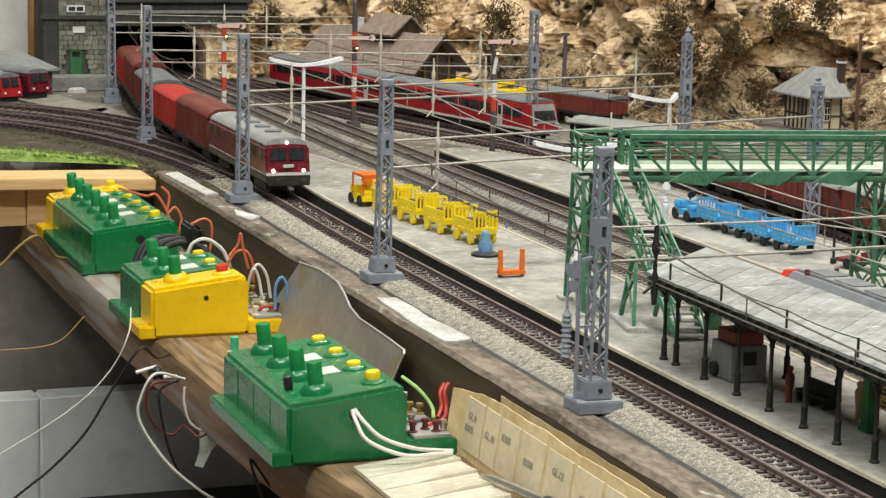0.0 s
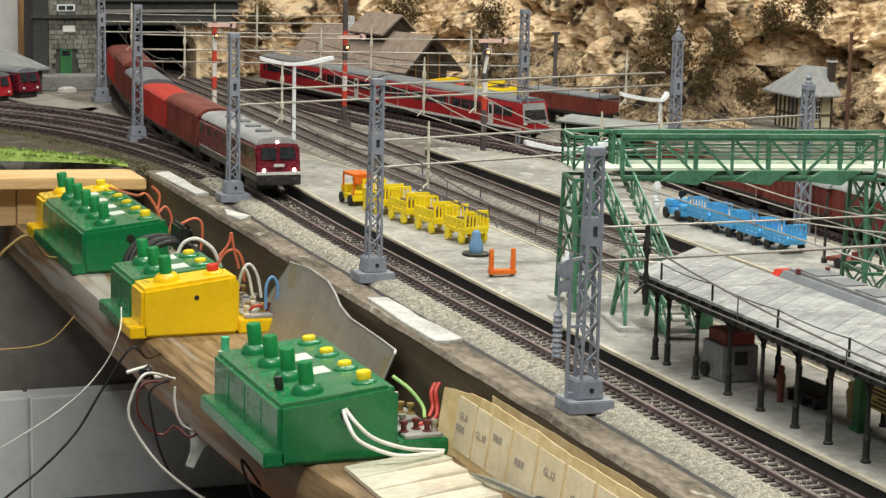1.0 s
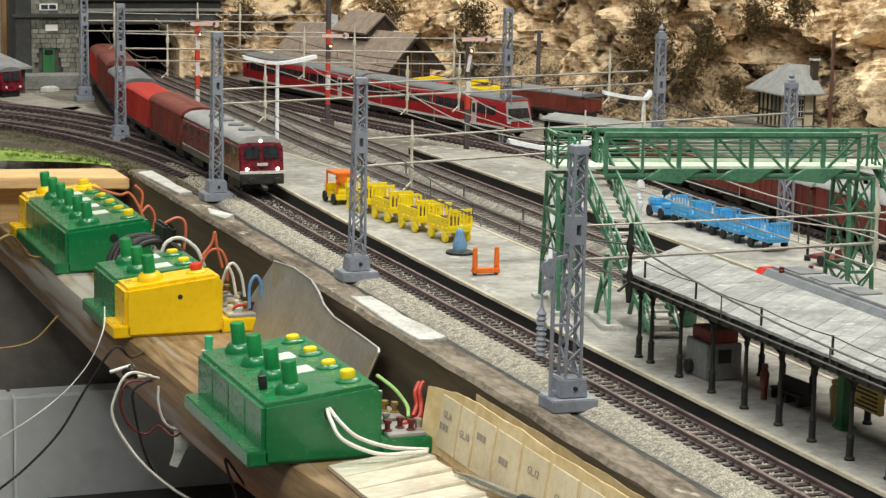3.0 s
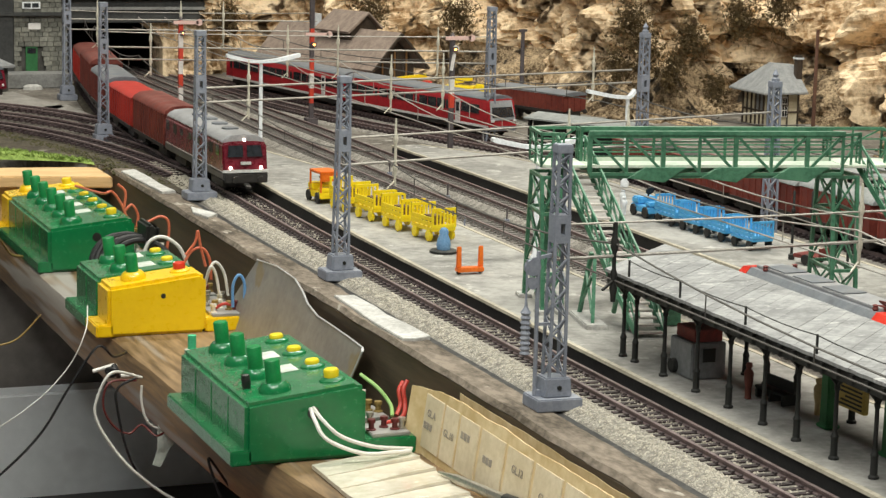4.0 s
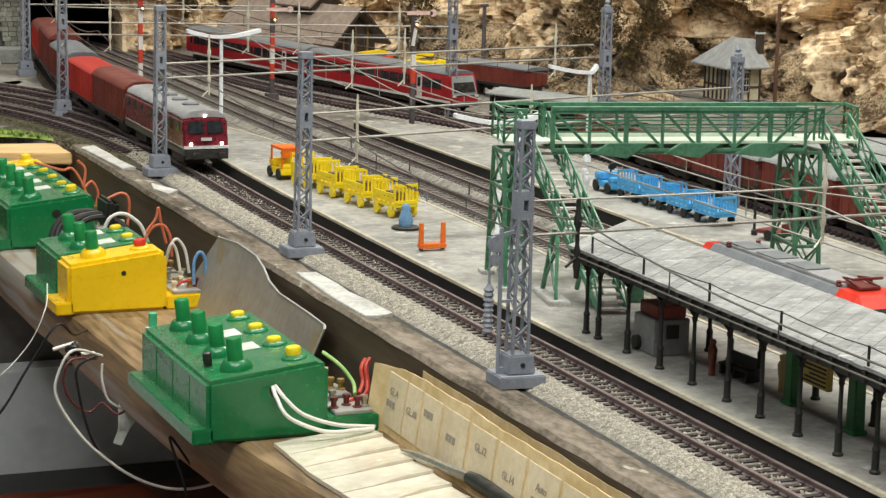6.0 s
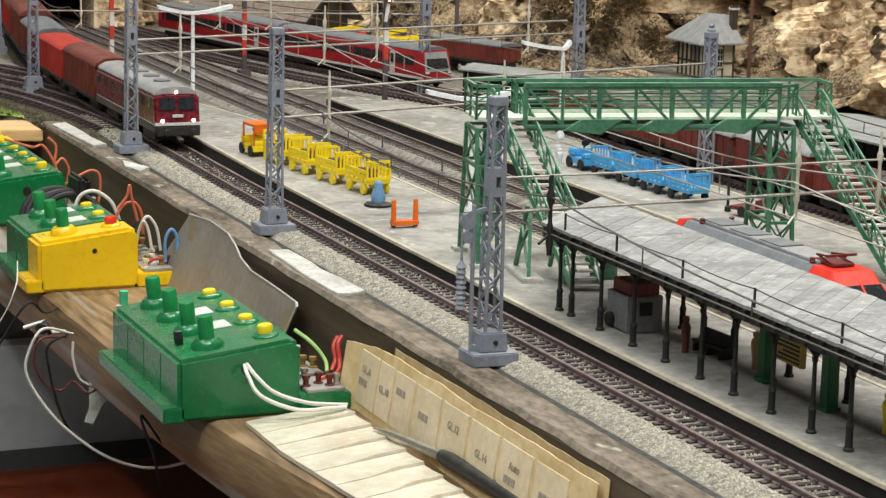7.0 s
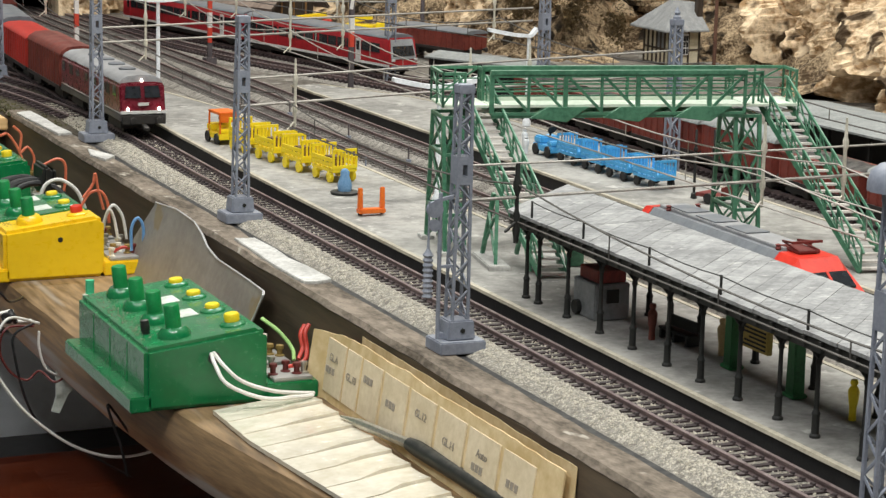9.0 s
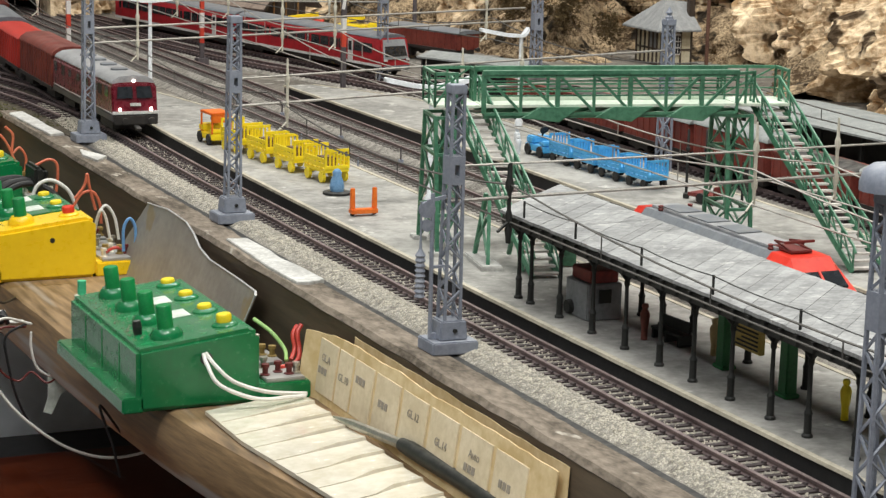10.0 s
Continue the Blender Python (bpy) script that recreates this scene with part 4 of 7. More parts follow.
part("front_beam", Geo().box((0.5045, 0.49, ROOF_Z - 0.0062), (0.5065, 1.046, ROOF_Z - 0.0005)), DARK_FRAME, canopy)
part("rear_beam", Geo().box((0.5665, 0.49, ROOF_Z - 0.0055), (0.5685, 1.09, ROOF_Z - 0.0005)), DARK_FRAME, canopy)
part("post_beam", Geo().box((0.5118, 0.49, ROOF_Z - 0.006), (0.5142, 1.05, ROOF_Z - 0.0022)), DARK_FRAME, canopy)
part("post_beam", Geo().box((0.5548, 0.49, ROOF_Z - 0.006), (0.5572, 1.05, ROOF_Z - 0.0022)), DARK_FRAME, canopy)


def canopy_post(x, y):
    g = Geo().lathe([(0.0024, 0.0), (0.0024, 0.0010), (0.0017, 0.0018), (0.0016, 0.0095), (0.0019, 0.0105), (0.0011, 0.0125), (0.00095, 0.031), (0.0014, 0.032), (0.0014, 0.0335), (0.00095, 0.0345), (0.00095, ROOF_Z - 0.005)], 10, pose(x, y, 0))
    for s in (-1, 1):
        g.bar((x, y, 0.033), (x, y + s * 0.0075, ROOF_Z - 0.0045), 0.0011, 0.0011)
        g.bar((x, y, 0.034), (x + s * 0.0065, y, ROOF_Z - 0.0045), 0.0011, 0.0011)
    part("post", g, DARK_FRAME, canopy)


for y in (1.041, 1.0265, 0.993, 0.957, 0.923, 0.889, 0.858, 0.825, 0.792, 0.763, 0.728, 0.695, 0.66, 0.625, 0.59, 0.555, 0.52):
    canopy_post(0.513, y)
for y in (1.02, 0.984, 0.962, 0.932, 0.88, 0.83, 0.78, 0.73, 0.68, 0.63, 0.58):
    canopy_post(0.556, y)
for i in range(44):
    yr = 1.036 - i * 0.0125
    part("rafter_end", Geo().box((0.5028, yr - 0.0011, ROOF_Z - 0.0052), (0.5044, yr + 0.0011, ROOF_Z - 0.0008)), DARK_FRAME, canopy)
stanchions = [1.02, 0.962, 0.895, 0.83, 0.76, 0.69, 0.62]
for y in stanchions:
    part("stanchion", Geo().bar((0.5045, y, ROOF_Z), (0.5045, y, ROOF_Z + 0.0105), 0.0009), DARK_FRAME, canopy)
part("edge_wire", Geo().tube([p for a, b in zip(stanchions, stanchions[1:]) for p in sag((0.5045, a, ROOF_Z + 0.010), (0.5045, b, ROOF_Z + 0.010), 0.001, 4)[:-1]], 0.0003, 4), DARK_FRAME, canopy)

# ---- green footbridge ----
# its own axes: u along the deck from the end of the near truss, v across it, away from the near truss
bridge = thing("footbridge", (0.5455, 1.1602, 0.012), "green steel footbridge with truss railings and two stairs", "footbridge", turn=-11.2)
SPAN, WIDE, CHORD, DECK_Z, ZT = 0.155, 0.022, 0.0815, 0.0862, 0.1055
part("deck", Geo().box((-0.001, 0.0012, DECK_Z - 0.0016), (SPAN + 0.001, WIDE - 0.0012, DECK_Z)), DECK, bridge, "pale green deck", bevel=0.0003)
xs = [SPAN * i / 7 for i in range(8)]
for vv in (0.0, WIDE):
    near = vv == 0.0
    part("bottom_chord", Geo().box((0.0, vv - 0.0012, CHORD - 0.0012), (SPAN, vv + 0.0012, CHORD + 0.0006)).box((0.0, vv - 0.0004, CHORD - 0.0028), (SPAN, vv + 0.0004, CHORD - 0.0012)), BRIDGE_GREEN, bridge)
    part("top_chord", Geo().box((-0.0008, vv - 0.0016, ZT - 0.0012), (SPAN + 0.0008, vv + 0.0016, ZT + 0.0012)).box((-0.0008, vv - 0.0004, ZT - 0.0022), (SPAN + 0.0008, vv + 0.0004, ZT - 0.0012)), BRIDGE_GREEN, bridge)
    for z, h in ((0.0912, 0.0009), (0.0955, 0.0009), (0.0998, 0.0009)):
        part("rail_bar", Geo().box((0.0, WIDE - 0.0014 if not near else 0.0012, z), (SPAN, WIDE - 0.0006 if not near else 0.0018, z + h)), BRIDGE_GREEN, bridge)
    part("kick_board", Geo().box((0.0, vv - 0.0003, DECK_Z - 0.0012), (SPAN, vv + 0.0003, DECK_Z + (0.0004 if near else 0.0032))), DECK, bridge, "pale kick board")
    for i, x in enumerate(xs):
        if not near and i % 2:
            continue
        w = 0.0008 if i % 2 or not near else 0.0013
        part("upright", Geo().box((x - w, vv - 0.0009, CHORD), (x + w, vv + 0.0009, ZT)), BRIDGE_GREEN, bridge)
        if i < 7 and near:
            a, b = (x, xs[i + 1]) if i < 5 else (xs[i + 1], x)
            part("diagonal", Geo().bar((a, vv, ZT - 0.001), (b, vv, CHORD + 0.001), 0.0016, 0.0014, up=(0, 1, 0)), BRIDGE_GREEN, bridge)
for x in (0.0225, 0.0668, 0.111):
    part("gusset", Geo().prism([(x, CHORD - 0.0026), (x + 0.0225, CHORD - 0.0052), (x + 0.036, CHORD + 0.0038), (x + 0.011, CHORD + 0.0038)], "y", -0.0022, WIDE + 0.002), BRIDGE_GREEN, bridge, "dark green sloping bracket under the deck", bevel=0.0003)
part("landing", Geo().box((-0.0285, 0.002, DECK_Z - 0.0018), (-0.0012, 0.034, DECK_Z)), DECK, bridge, "pale green landing", bevel=0.0003)
part("landing", Geo().box((SPAN + 0.0012, 0.002, DECK_Z - 0.0018), (0.192, 0.034, DECK_Z)), DECK, bridge, "pale green landing", bevel=0.0003)


def stair(top, foot, width, n):
    """Open stair between two plan points, with channel stringers, treads and lattice handrails."""
    (ut, vt), (ub, vb) = top, foot
    z0, drop = 0.0008, DECK_Z
    for i in range(n):
        t = (i + 0.5) / n
        u, v, z = ut + (ub - ut) * t, vt + (vb - vt) * t, drop + (z0 - drop) * t
        part("tread", Geo().box((u - width / 2 + 0.0006, v - 0.0021, z - 0.0006), (u + width / 2 - 0.0006, v + 0.0021, z + 0.0006)), TREAD, bridge)
    for side in (-1, 1):
        o = side * width / 2
        at = lambda t, lift=0.0: (ut + (ub - ut) * t + o, vt + (vb - vt) * t, drop + (z0 - drop) * t + lift)
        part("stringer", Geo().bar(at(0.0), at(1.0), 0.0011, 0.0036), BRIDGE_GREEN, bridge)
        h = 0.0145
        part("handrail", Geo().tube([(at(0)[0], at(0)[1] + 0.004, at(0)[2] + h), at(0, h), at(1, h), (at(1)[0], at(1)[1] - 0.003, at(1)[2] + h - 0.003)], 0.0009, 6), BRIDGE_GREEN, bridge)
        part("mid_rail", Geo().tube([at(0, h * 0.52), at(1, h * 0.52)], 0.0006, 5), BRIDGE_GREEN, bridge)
        m = 9
        for i in range(m + 1):
            t = i / m
            part("baluster", Geo().bar(at(t), at(t, h), 0.001), BRIDGE_GREEN, bridge)
            if i < m:
                part("stay", Geo().bar(at(t, h), at((i + 1) / m, 0.001), 0.0007), BRIDGE_GREEN, bridge)


stair((-0.0065, 0.020), (0.0195, -0.0775), 0.0165, 25)
stair((0.1775, 0.013), (0.2078, -0.0835), 0.0180, 25)


def tower(u0, u1, v0, v1, spread):
    """Four raking legs with beams and crossed braces on each side."""
    lo, hi = 0.0008, CHORD - 0.002
    base = {(a, b): (a, b + (-spread if b == v0 else spread), lo) for a in (u0, u1) for b in (v0, v1)}
    head = {k: (k[0], k[1], hi) for k in base}
    mid = lambda k, t: tuple(base[k][i] + (head[k][i] - base[k][i]) * t for i in range(3))
    for k in base:
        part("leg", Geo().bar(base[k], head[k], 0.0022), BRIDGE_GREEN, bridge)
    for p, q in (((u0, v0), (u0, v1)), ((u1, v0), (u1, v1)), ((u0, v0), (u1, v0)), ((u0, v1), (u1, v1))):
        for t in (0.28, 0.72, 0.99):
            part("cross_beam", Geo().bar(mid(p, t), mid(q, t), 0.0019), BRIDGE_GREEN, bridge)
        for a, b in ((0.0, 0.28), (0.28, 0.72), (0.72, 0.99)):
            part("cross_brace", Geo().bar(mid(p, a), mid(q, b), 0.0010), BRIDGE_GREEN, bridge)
            part("cross_brace", Geo().bar(mid(q, a), mid(p, b), 0.0010), BRIDGE_GREEN, bridge)
    for k in base:
        part("footing", Geo().box((base[k][0] - 0.004, base[k][1] - 0.006, -0.0006), (base[k][0] + 0.004, base[k][1] + 0.006, 0.0022)), WHITE_PATCH, bridge, "pale concrete footing", bevel=0.0004)


tower(-0.0275, -0.016, 0.004, 0.032, 0.012)
tower(SPAN - 0.004, 0.166, 0.003, 0.030, 0.008)
# trestle under the upper part of the near stair, on a pale plinth
for u, v in ((-0.0075, -0.018), (-0.0075, -0.050), (0.013, -0.018), (0.013, -0.050)):
    part("stair_leg", Geo().bar((u, v, 0.002), (u + 0.003, -0.034 + (v + 0.034) * 0.25, 0.040), 0.0021), BRIDGE_GREEN, bridge)
for u in (-0.0075, 0.013):
    part("stair_brace", Geo().bar((u, -0.047, 0.008), (u + 0.001, -0.027, 0.028), 0.0014).bar((u, -0.021, 0.008), (u + 0.001, -0.041, 0.028), 0.0014), BRIDGE_GREEN, bridge)
part("footing", Geo().box((-0.0125, -0.056, -0.0006), (0.0, -0.013, 0.0028)), WHITE_PATCH, bridge, "pale concrete plinth", bevel=0.0006)
for u in (0.0105, 0.0285):
    part("side_plate", Geo().prism([(-0.061, 0.0006), (-0.052, 0.0006), (-0.038, 0.028), (-0.049, 0.028)], "x", u - 0.0005, u + 0.0005), BRIDGE_GREEN, bridge, "dark green plate beside the lower steps")
part("tall_plate", Geo().box((0.036, -0.050, 0.0006), (0.0445, -0.046, 0.031)), BRIDGE_GREEN, bridge, "dark green pillar beside the steps", bevel=0.0005)
for a, b in (((-0.0285, 0.002), (-0.0155, 0.002)), ((-0.0285, 0.002), (-0.0285, 0.034)), ((-0.0285, 0.034), (0.0, 0.034)), ((0.0, 0.034), (0.0, WIDE)), ((SPAN, WIDE), (SPAN, 0.034)), ((SPAN, 0.034), (0.192, 0.034)), ((0.192, 0.034), (0.192, 0.012)), ((SPAN, 0.0), (0.168, 0.006))):
    part("landing_rail", Geo().bar((*a, ZT - 0.001), (*b, ZT - 0.001), 0.0017), BRIDGE_GREEN, bridge)
    for z in (0.0915, 0.098):
        part("landing_bar", Geo().bar((*a, z), (*b, z), 0.0008), BRIDGE_GREEN, bridge)
    part("landing_brace", Geo().bar((*a, DECK_Z), (*b, ZT - 0.001), 0.001), BRIDGE_GREEN, bridge)
    for t in (0.0, 0.5, 1.0):
        p = (a[0] + (b[0] - a[0]) * t, a[1] + (b[1] - a[1]) * t)
        part("landing_post", Geo().bar((*p, DECK_Z - 0.001), (*p, ZT), 0.0012), BRIDGE_GREEN, bridge)

# ---- luggage trolleys ----
SIGNAL_DARK = surface("signal_dark_paint", (0.06, 0.05, 0.055), (0.12, 0.1, 0.105), 0.6, scale=60, bump=0.1)
CART_YELLOW = surface("yellow_cart_plastic", (0.88, 0.64, 0.006), (0.95, 0.76, 0.02), 0.4, scale=50, bump=0.08, dust=0.15, bump_size=0.0003)
CART_BLUE = surface("blue_cart_plastic", (0.06, 0.34, 0.66), (0.12, 0.46, 0.8), 0.4, scale=50, bump=0.08, dust=0.15, bump_size=0.0003)
CART_ORANGE = surface("orange_plastic", (0.7, 0.13, 0.01), (0.85, 0.2, 0.02), 0.4, scale=50, bump=0.08, bump_size=0.0003)
TYRE = surface("black_rubber", (0.008, 0.008, 0.008), (0.02, 0.019, 0.018), 0.7, scale=80, bump=0.1, dust=0.2)
LOAD = surface("brown_luggage", (0.09, 0.05, 0.025), (0.2, 0.12, 0.06), 0.7, scale=90, bump=0.2)


def wheel(parent, x, y, r, material):
    part("wheel", Geo().lathe([(r * 0.3, -0.0011), (r, -0.001), (r, 0.001), (r * 0.3, 0.0012)], 12, pose(x, y, r, 0, 90)), material, parent, smooth=True)


def luggage_trailer(at, turn, colour, label, group, dark_wheels=False, load=True, scale=1.0):
    c = thing("luggage_trailer", at, label, "luggage trolley", group, turn)
    c.scale = (1.0, 1.0, 1.0) if dark_wheels else (1.12, 1.08, 1.14)
    part("bed", Geo().box((-0.0085, -0.0145, 0.0062), (0.0085, 0.0145, 0.0085)), colour, c, bevel=0.0004)
    for x, y in ((-0.0078, -0.0095), (0.0078, -0.0095), (-0.0078, 0.0095), (0.0078, 0.0095)):
        wheel(c, x, y, 0.0034, TYRE if dark_wheels else colour)
    for y in (-0.0142, 0.0142):
        g = Geo().box((-0.0085, y - 0.0006, 0.0085), (-0.0072, y + 0.0006, 0.0195)).box((0.0072, y - 0.0006, 0.0085), (0.0085, y + 0.0006, 0.0195)).box((-0.0085, y - 0.0006, 0.0188), (0.0085, y + 0.0006, 0.0205)).box((-0.0072, y - 0.0006, 0.0085), (0.0072, y + 0.0006, 0.0105))
        part("end_frame", g, colour, c)
        for i in range(5):
            x = -0.0048 + i * 0.0024
            part("end_slat", Geo().box((x - 0.0005, y - 0.0004, 0.0105), (x + 0.0005, y + 0.0004, 0.0188)), colour, c)
    for x in (-0.0082, 0.0082):
        for z in (0.0095, 0.0125):
            part("side_rail", Geo().box((x - 0.0004, -0.0136, z), (x + 0.0004, 0.0136, z + 0.0024)), colour, c)
        for i in range(4):
            yy = -0.0095 + i * 0.0063
            part("side_slat", Geo().box((x - 0.0005, yy - 0.0005, 0.0085), (x + 0.0005, yy + 0.0005, 0.0139)), colour, c)
    part("drawbar", Geo().bar((0, 0.0145, 0.006), (0, 0.021, 0.0045), 0.0012), colour, c)
    if load:
        part("parcel", Geo().box((-0.005, -0.006, 0.0085), (0.004, 0.005, 0.0145)).box((-0.003, 0.004, 0.0085), (0.0055, 0.011, 0.0125)), LOAD, c, "brown parcels on the bed", bevel=0.0006)
    return c


def tractor(at, turn, colour, cab, label, group):
    c = thing("luggage_tractor", at, label, "luggage tractor", group, turn)
    part("chassis", Geo().box((-0.0085, -0.014, 0.0035), (0.0085, 0.014, 0.0085)), colour, c, bevel=0.0006)
    part("bonnet", Geo().box((-0.0078, 0.003, 0.0085), (0.0078, 0.0138, 0.0140)), colour, c, bevel=0.001)
    part("seat_box", Geo().box((-0.0078, -0.0138, 0.0085), (0.0078, -0.006, 0.0120)), colour, c, bevel=0.0008)
    part("steering_post", Geo().bar((0, 0.004, 0.013), (0, 0.000, 0.019), 0.001).lathe([(0.0035, 0.0), (0.0035, 0.0008), (0.0005, 0.0008)], 12, pose(0, -0.0002, 0.019, -60)), TYRE, c)
    for x, y in ((-0.0085, -0.009), (0.0085, -0.009), (-0.0085, 0.009), (0.0085, 0.009)):
        wheel(c, x, y, 0.0042, TYRE)
    if cab:
        g = Geo().box((-0.0082, -0.0135, 0.0225), (0.0082, 0.0095, 0.0245))
        for x in (-0.0074, 0.0074):
            for yy in (-0.0128, 0.0088):
                g.box((x - 0.0007, yy - 0.0007, 0.008), (x + 0.0007, yy + 0.0007, 0.0226))
        part("cab", g, cab, c, "orange roof on thin posts", bevel=0.0004)
        part("window_band", Geo().box((-0.0082, -0.0135, 0.017), (0.0082, -0.0125, 0.0225)), cab, c)
    return c


YG, BG = "yellow luggage train on the platform", "blue luggage train on the platform"
tractor((0.526, 1.597, 0.0124), 4, CART_YELLOW, CART_ORANGE, "yellow luggage tractor with an orange roof", YG)
for x, y in ((0.532, 1.552), (0.537, 1.508), (0.542, 1.463), (0.548, 1.418)):
    luggage_trailer((x, y, 0.0124), 7, CART_YELLOW, "yellow slatted luggage trailer loaded with parcels", YG)
tractor((0.744, 1.474, 0.0124), 3, CART_BLUE, None, "blue open luggage tractor with black wheels", BG)
for x, y in ((0.7455, 1.436), (0.7475, 1.401), (0.749, 1.366), (0.7515, 1.330)):
    luggage_trailer((x, y, 0.0124), 3, CART_BLUE, "blue slatted luggage trailer standing empty", BG, True, False)

# small things on the platforms
pump = thing("water_column", (0.5345, 1.363, 0.0124), "small blue figure shaped pump on a dark base", "pump")
part("base", Geo().lathe([(0.0095, 0.0), (0.0095, 0.0012), (0.0085, 0.0018), (0.0005, 0.0019)], 18), DARK_FRAME, pump, smooth=True)
part("body", Geo().lathe([(0.0045, 0.0018), (0.005, 0.005), (0.0042, 0.009), (0.003, 0.012), (0.0032, 0.0145), (0.0018, 0.0165), (0.0003, 0.017)], 12), surface("dusty_blue_plastic", (0.11, 0.24, 0.42), (0.2, 0.36, 0.56), 0.6, scale=90, bump=0.2), pump, "dusty blue body", smooth=True)
fork = thing("pallet_fork", (0.5225, 1.286, 0.0124), "bright orange fork frame standing on the platform", "fork frame")
part("base_bar", Geo().box((-0.009, -0.003, 0.0012), (0.009, 0.003, 0.0042)), CART_ORANGE, fork, bevel=0.0004)
for x in (-0.0075, 0.0075):
    part("prong", Geo().box((x - 0.0016, -0.0012, 0.0042), (x + 0.0016, 0.0012, 0.0175), None, 0.85), CART_ORANGE, fork, bevel=0.0003)
    wheel(fork, x, 0.0, 0.0016, TYRE)
KIOSK = surface("grey_kiosk_paint", (0.16, 0.165, 0.17), (0.25, 0.255, 0.26), 0.6, scale=50, bump=0.1, dust=0.2)
kiosk = thing("kiosk", (0.5315, 0.991, 0.0124), "grey kiosk box with a red counter top under the canopy", "kiosk")
part("body", Geo().box((-0.010, -0.012, 0.0), (0.010, 0.012, 0.019)), KIOSK, kiosk, bevel=0.0006)
part("counter", Geo().box((-0.0075, -0.0105, 0.019), (0.0085, 0.0105, 0.0255)), surface("dull_red_paint", (0.16, 0.02, 0.016), (0.28, 0.04, 0.03), 0.6, scale=60), kiosk, "dull red counter top", bevel=0.0005)
part("hatch", Geo().box((-0.0035, -0.0127, 0.009), (0.0035, -0.0121, 0.016)), DARK_FRAME, kiosk)
hose = thing("luggage_barrow", (0.523, 0.997, 0.0124), "small black barrow beside the kiosk", "barrow")
part("barrel", Geo().lathe([(0.0036, -0.004), (0.004, 0.0), (0.0036, 0.004)], 12, pose(0, 0, 0.0042, 0, 90)), DARK_FRAME, hose, smooth=True)
part("handle", Geo().bar((0.002, -0.002, 0.003), (0.016, -0.012, 0.001), 0.0014), DARK_FRAME, hose)
bench = thing("platform_bench", (0.543, 0.928, 0.0124), "dark platform bench with curved ends", "bench", turn=5)
part("seat", Geo().box((-0.005, -0.013, 0.0045), (0.005, 0.013, 0.0058)), DARK_FRAME, bench, bevel=0.0003)
part("backrest", Geo().box((0.0002, -0.013, 0.0062), (0.0012, 0.013, 0.012)), DARK_FRAME, bench, bevel=0.0003)
for yy in (-0.011, 0.0, 0.011):
    part("leg", Geo().box((-0.005, yy - 0.0008, 0.0), (0.005, yy + 0.0008, 0.0045)), DARK_FRAME, bench)
sign = thing("notice_board", (0.5395, 0.848, 0.0124), "green notice stand with a yellow timetable board", "notice board")
DEEP_GREEN = surface("deep_green_paint", (0.015, 0.1, 0.03), (0.03, 0.16, 0.05), 0.55, scale=60, bump=0.1)
for yy in (-0.028, 0.026):
    part("pillar", Geo().box((-0.003, yy - 0.0036, 0.0), (0.003, yy + 0.0036, 0.033), None, 0.9).box((-0.004, yy - 0.0046, 0.0), (0.004, yy + 0.0046, 0.002)), DEEP_GREEN, sign, bevel=0.0005)
part("top_bar", Geo().box((-0.0012, -0.026, 0.0285), (0.0012, 0.024, 0.0315)), DEEP_GREEN, sign)
part("board", Geo().box((-0.0015, -0.006, 0.0135), (0.0015, 0.019, 0.0275)), surface("ochre_board", (0.42, 0.3, 0.07), (0.55, 0.42, 0.14), 0.7, scale=70), sign, "ochre timetable board", bevel=0.0004)
for i in range(6):
    part("print_line", Geo().box((-0.0019, -0.0045, 0.0150 + i * 0.0020), (-0.0015, 0.0175 - 0.004 * (i % 3), 0.0158 + i * 0.0020)), DARK_FRAME, sign)


def figurine(at, material, label, h=0.0185):
    g = Geo().lathe([(0.0017, 0.0), (0.0016, h * 0.3), (0.0021, h * 0.45), (0.0025, h * 0.7), (0.0018, h * 0.8), (0.0012, h * 0.83), (0.0018, h * 0.9), (0.0014, h * 0.98), (0.0002, h)], 10)
    ob = part("figurine", g, material, None, smooth=True)
    ob.matrix_basis = pose(*at)
    tagged(ob, label, "figurine")


figurine((0.7315, 1.495, 0.0124), LAMP_GREY, "small white plain figurine standing on the platform")
figurine((0.7275, 1.484, 0.0124), LAMP_GREY, "small white plain figurine standing on the platform", 0.014)
figurine((0.5425, 0.779, 0.0124), CART_YELLOW, "small yellow plain figurine under the canopy")
figurine((0.531, 0.936, 0.0124), surface("brown_red_paint", (0.12, 0.03, 0.02), (0.2, 0.06, 0.04), 0.7), "small brown red plain figurine under the canopy")
figurine((0.5475, 0.897, 0.0124), surface("tan_paint", (0.4, 0.28, 0.12), (0.5, 0.37, 0.18), 0.7), "small tan plain figurine beside the notice board")

# dark posts and a red barrow by the stair
for k, (x, y, h) in enumerate(((0.7555, 1.282, 0.046), (0.764, 1.272, 0.047), (0.771, 1.236, 0.03))):
    c = thing("platform_post", (x, y, 0.0124), "slim dark brown post on the platform", "post", "dark posts by the stair")
    part("shaft", Geo().lathe([(0.0022, 0.0), (0.0022, 0.003), (0.0010, 0.004), (0.0009, h), (0.0002, h + 0.001)], 8), DARK_FRAME, c, smooth=True)
    part("collar", Geo().lathe([(0.0015, h * 0.7), (0.0017, h * 0.72), (0.0015, h * 0.75)], 8), DARK_FRAME, c)
BARROW_RED = surface("dull_dark_red_paint", (0.12, 0.018, 0.014), (0.2, 0.035, 0.028), 0.6, scale=60, bump=0.1)
barrow = thing("red_barrow", (0.7605, 1.262, 0.0124), "dull red hand barrow beside dark posts", "barrow", turn=20)
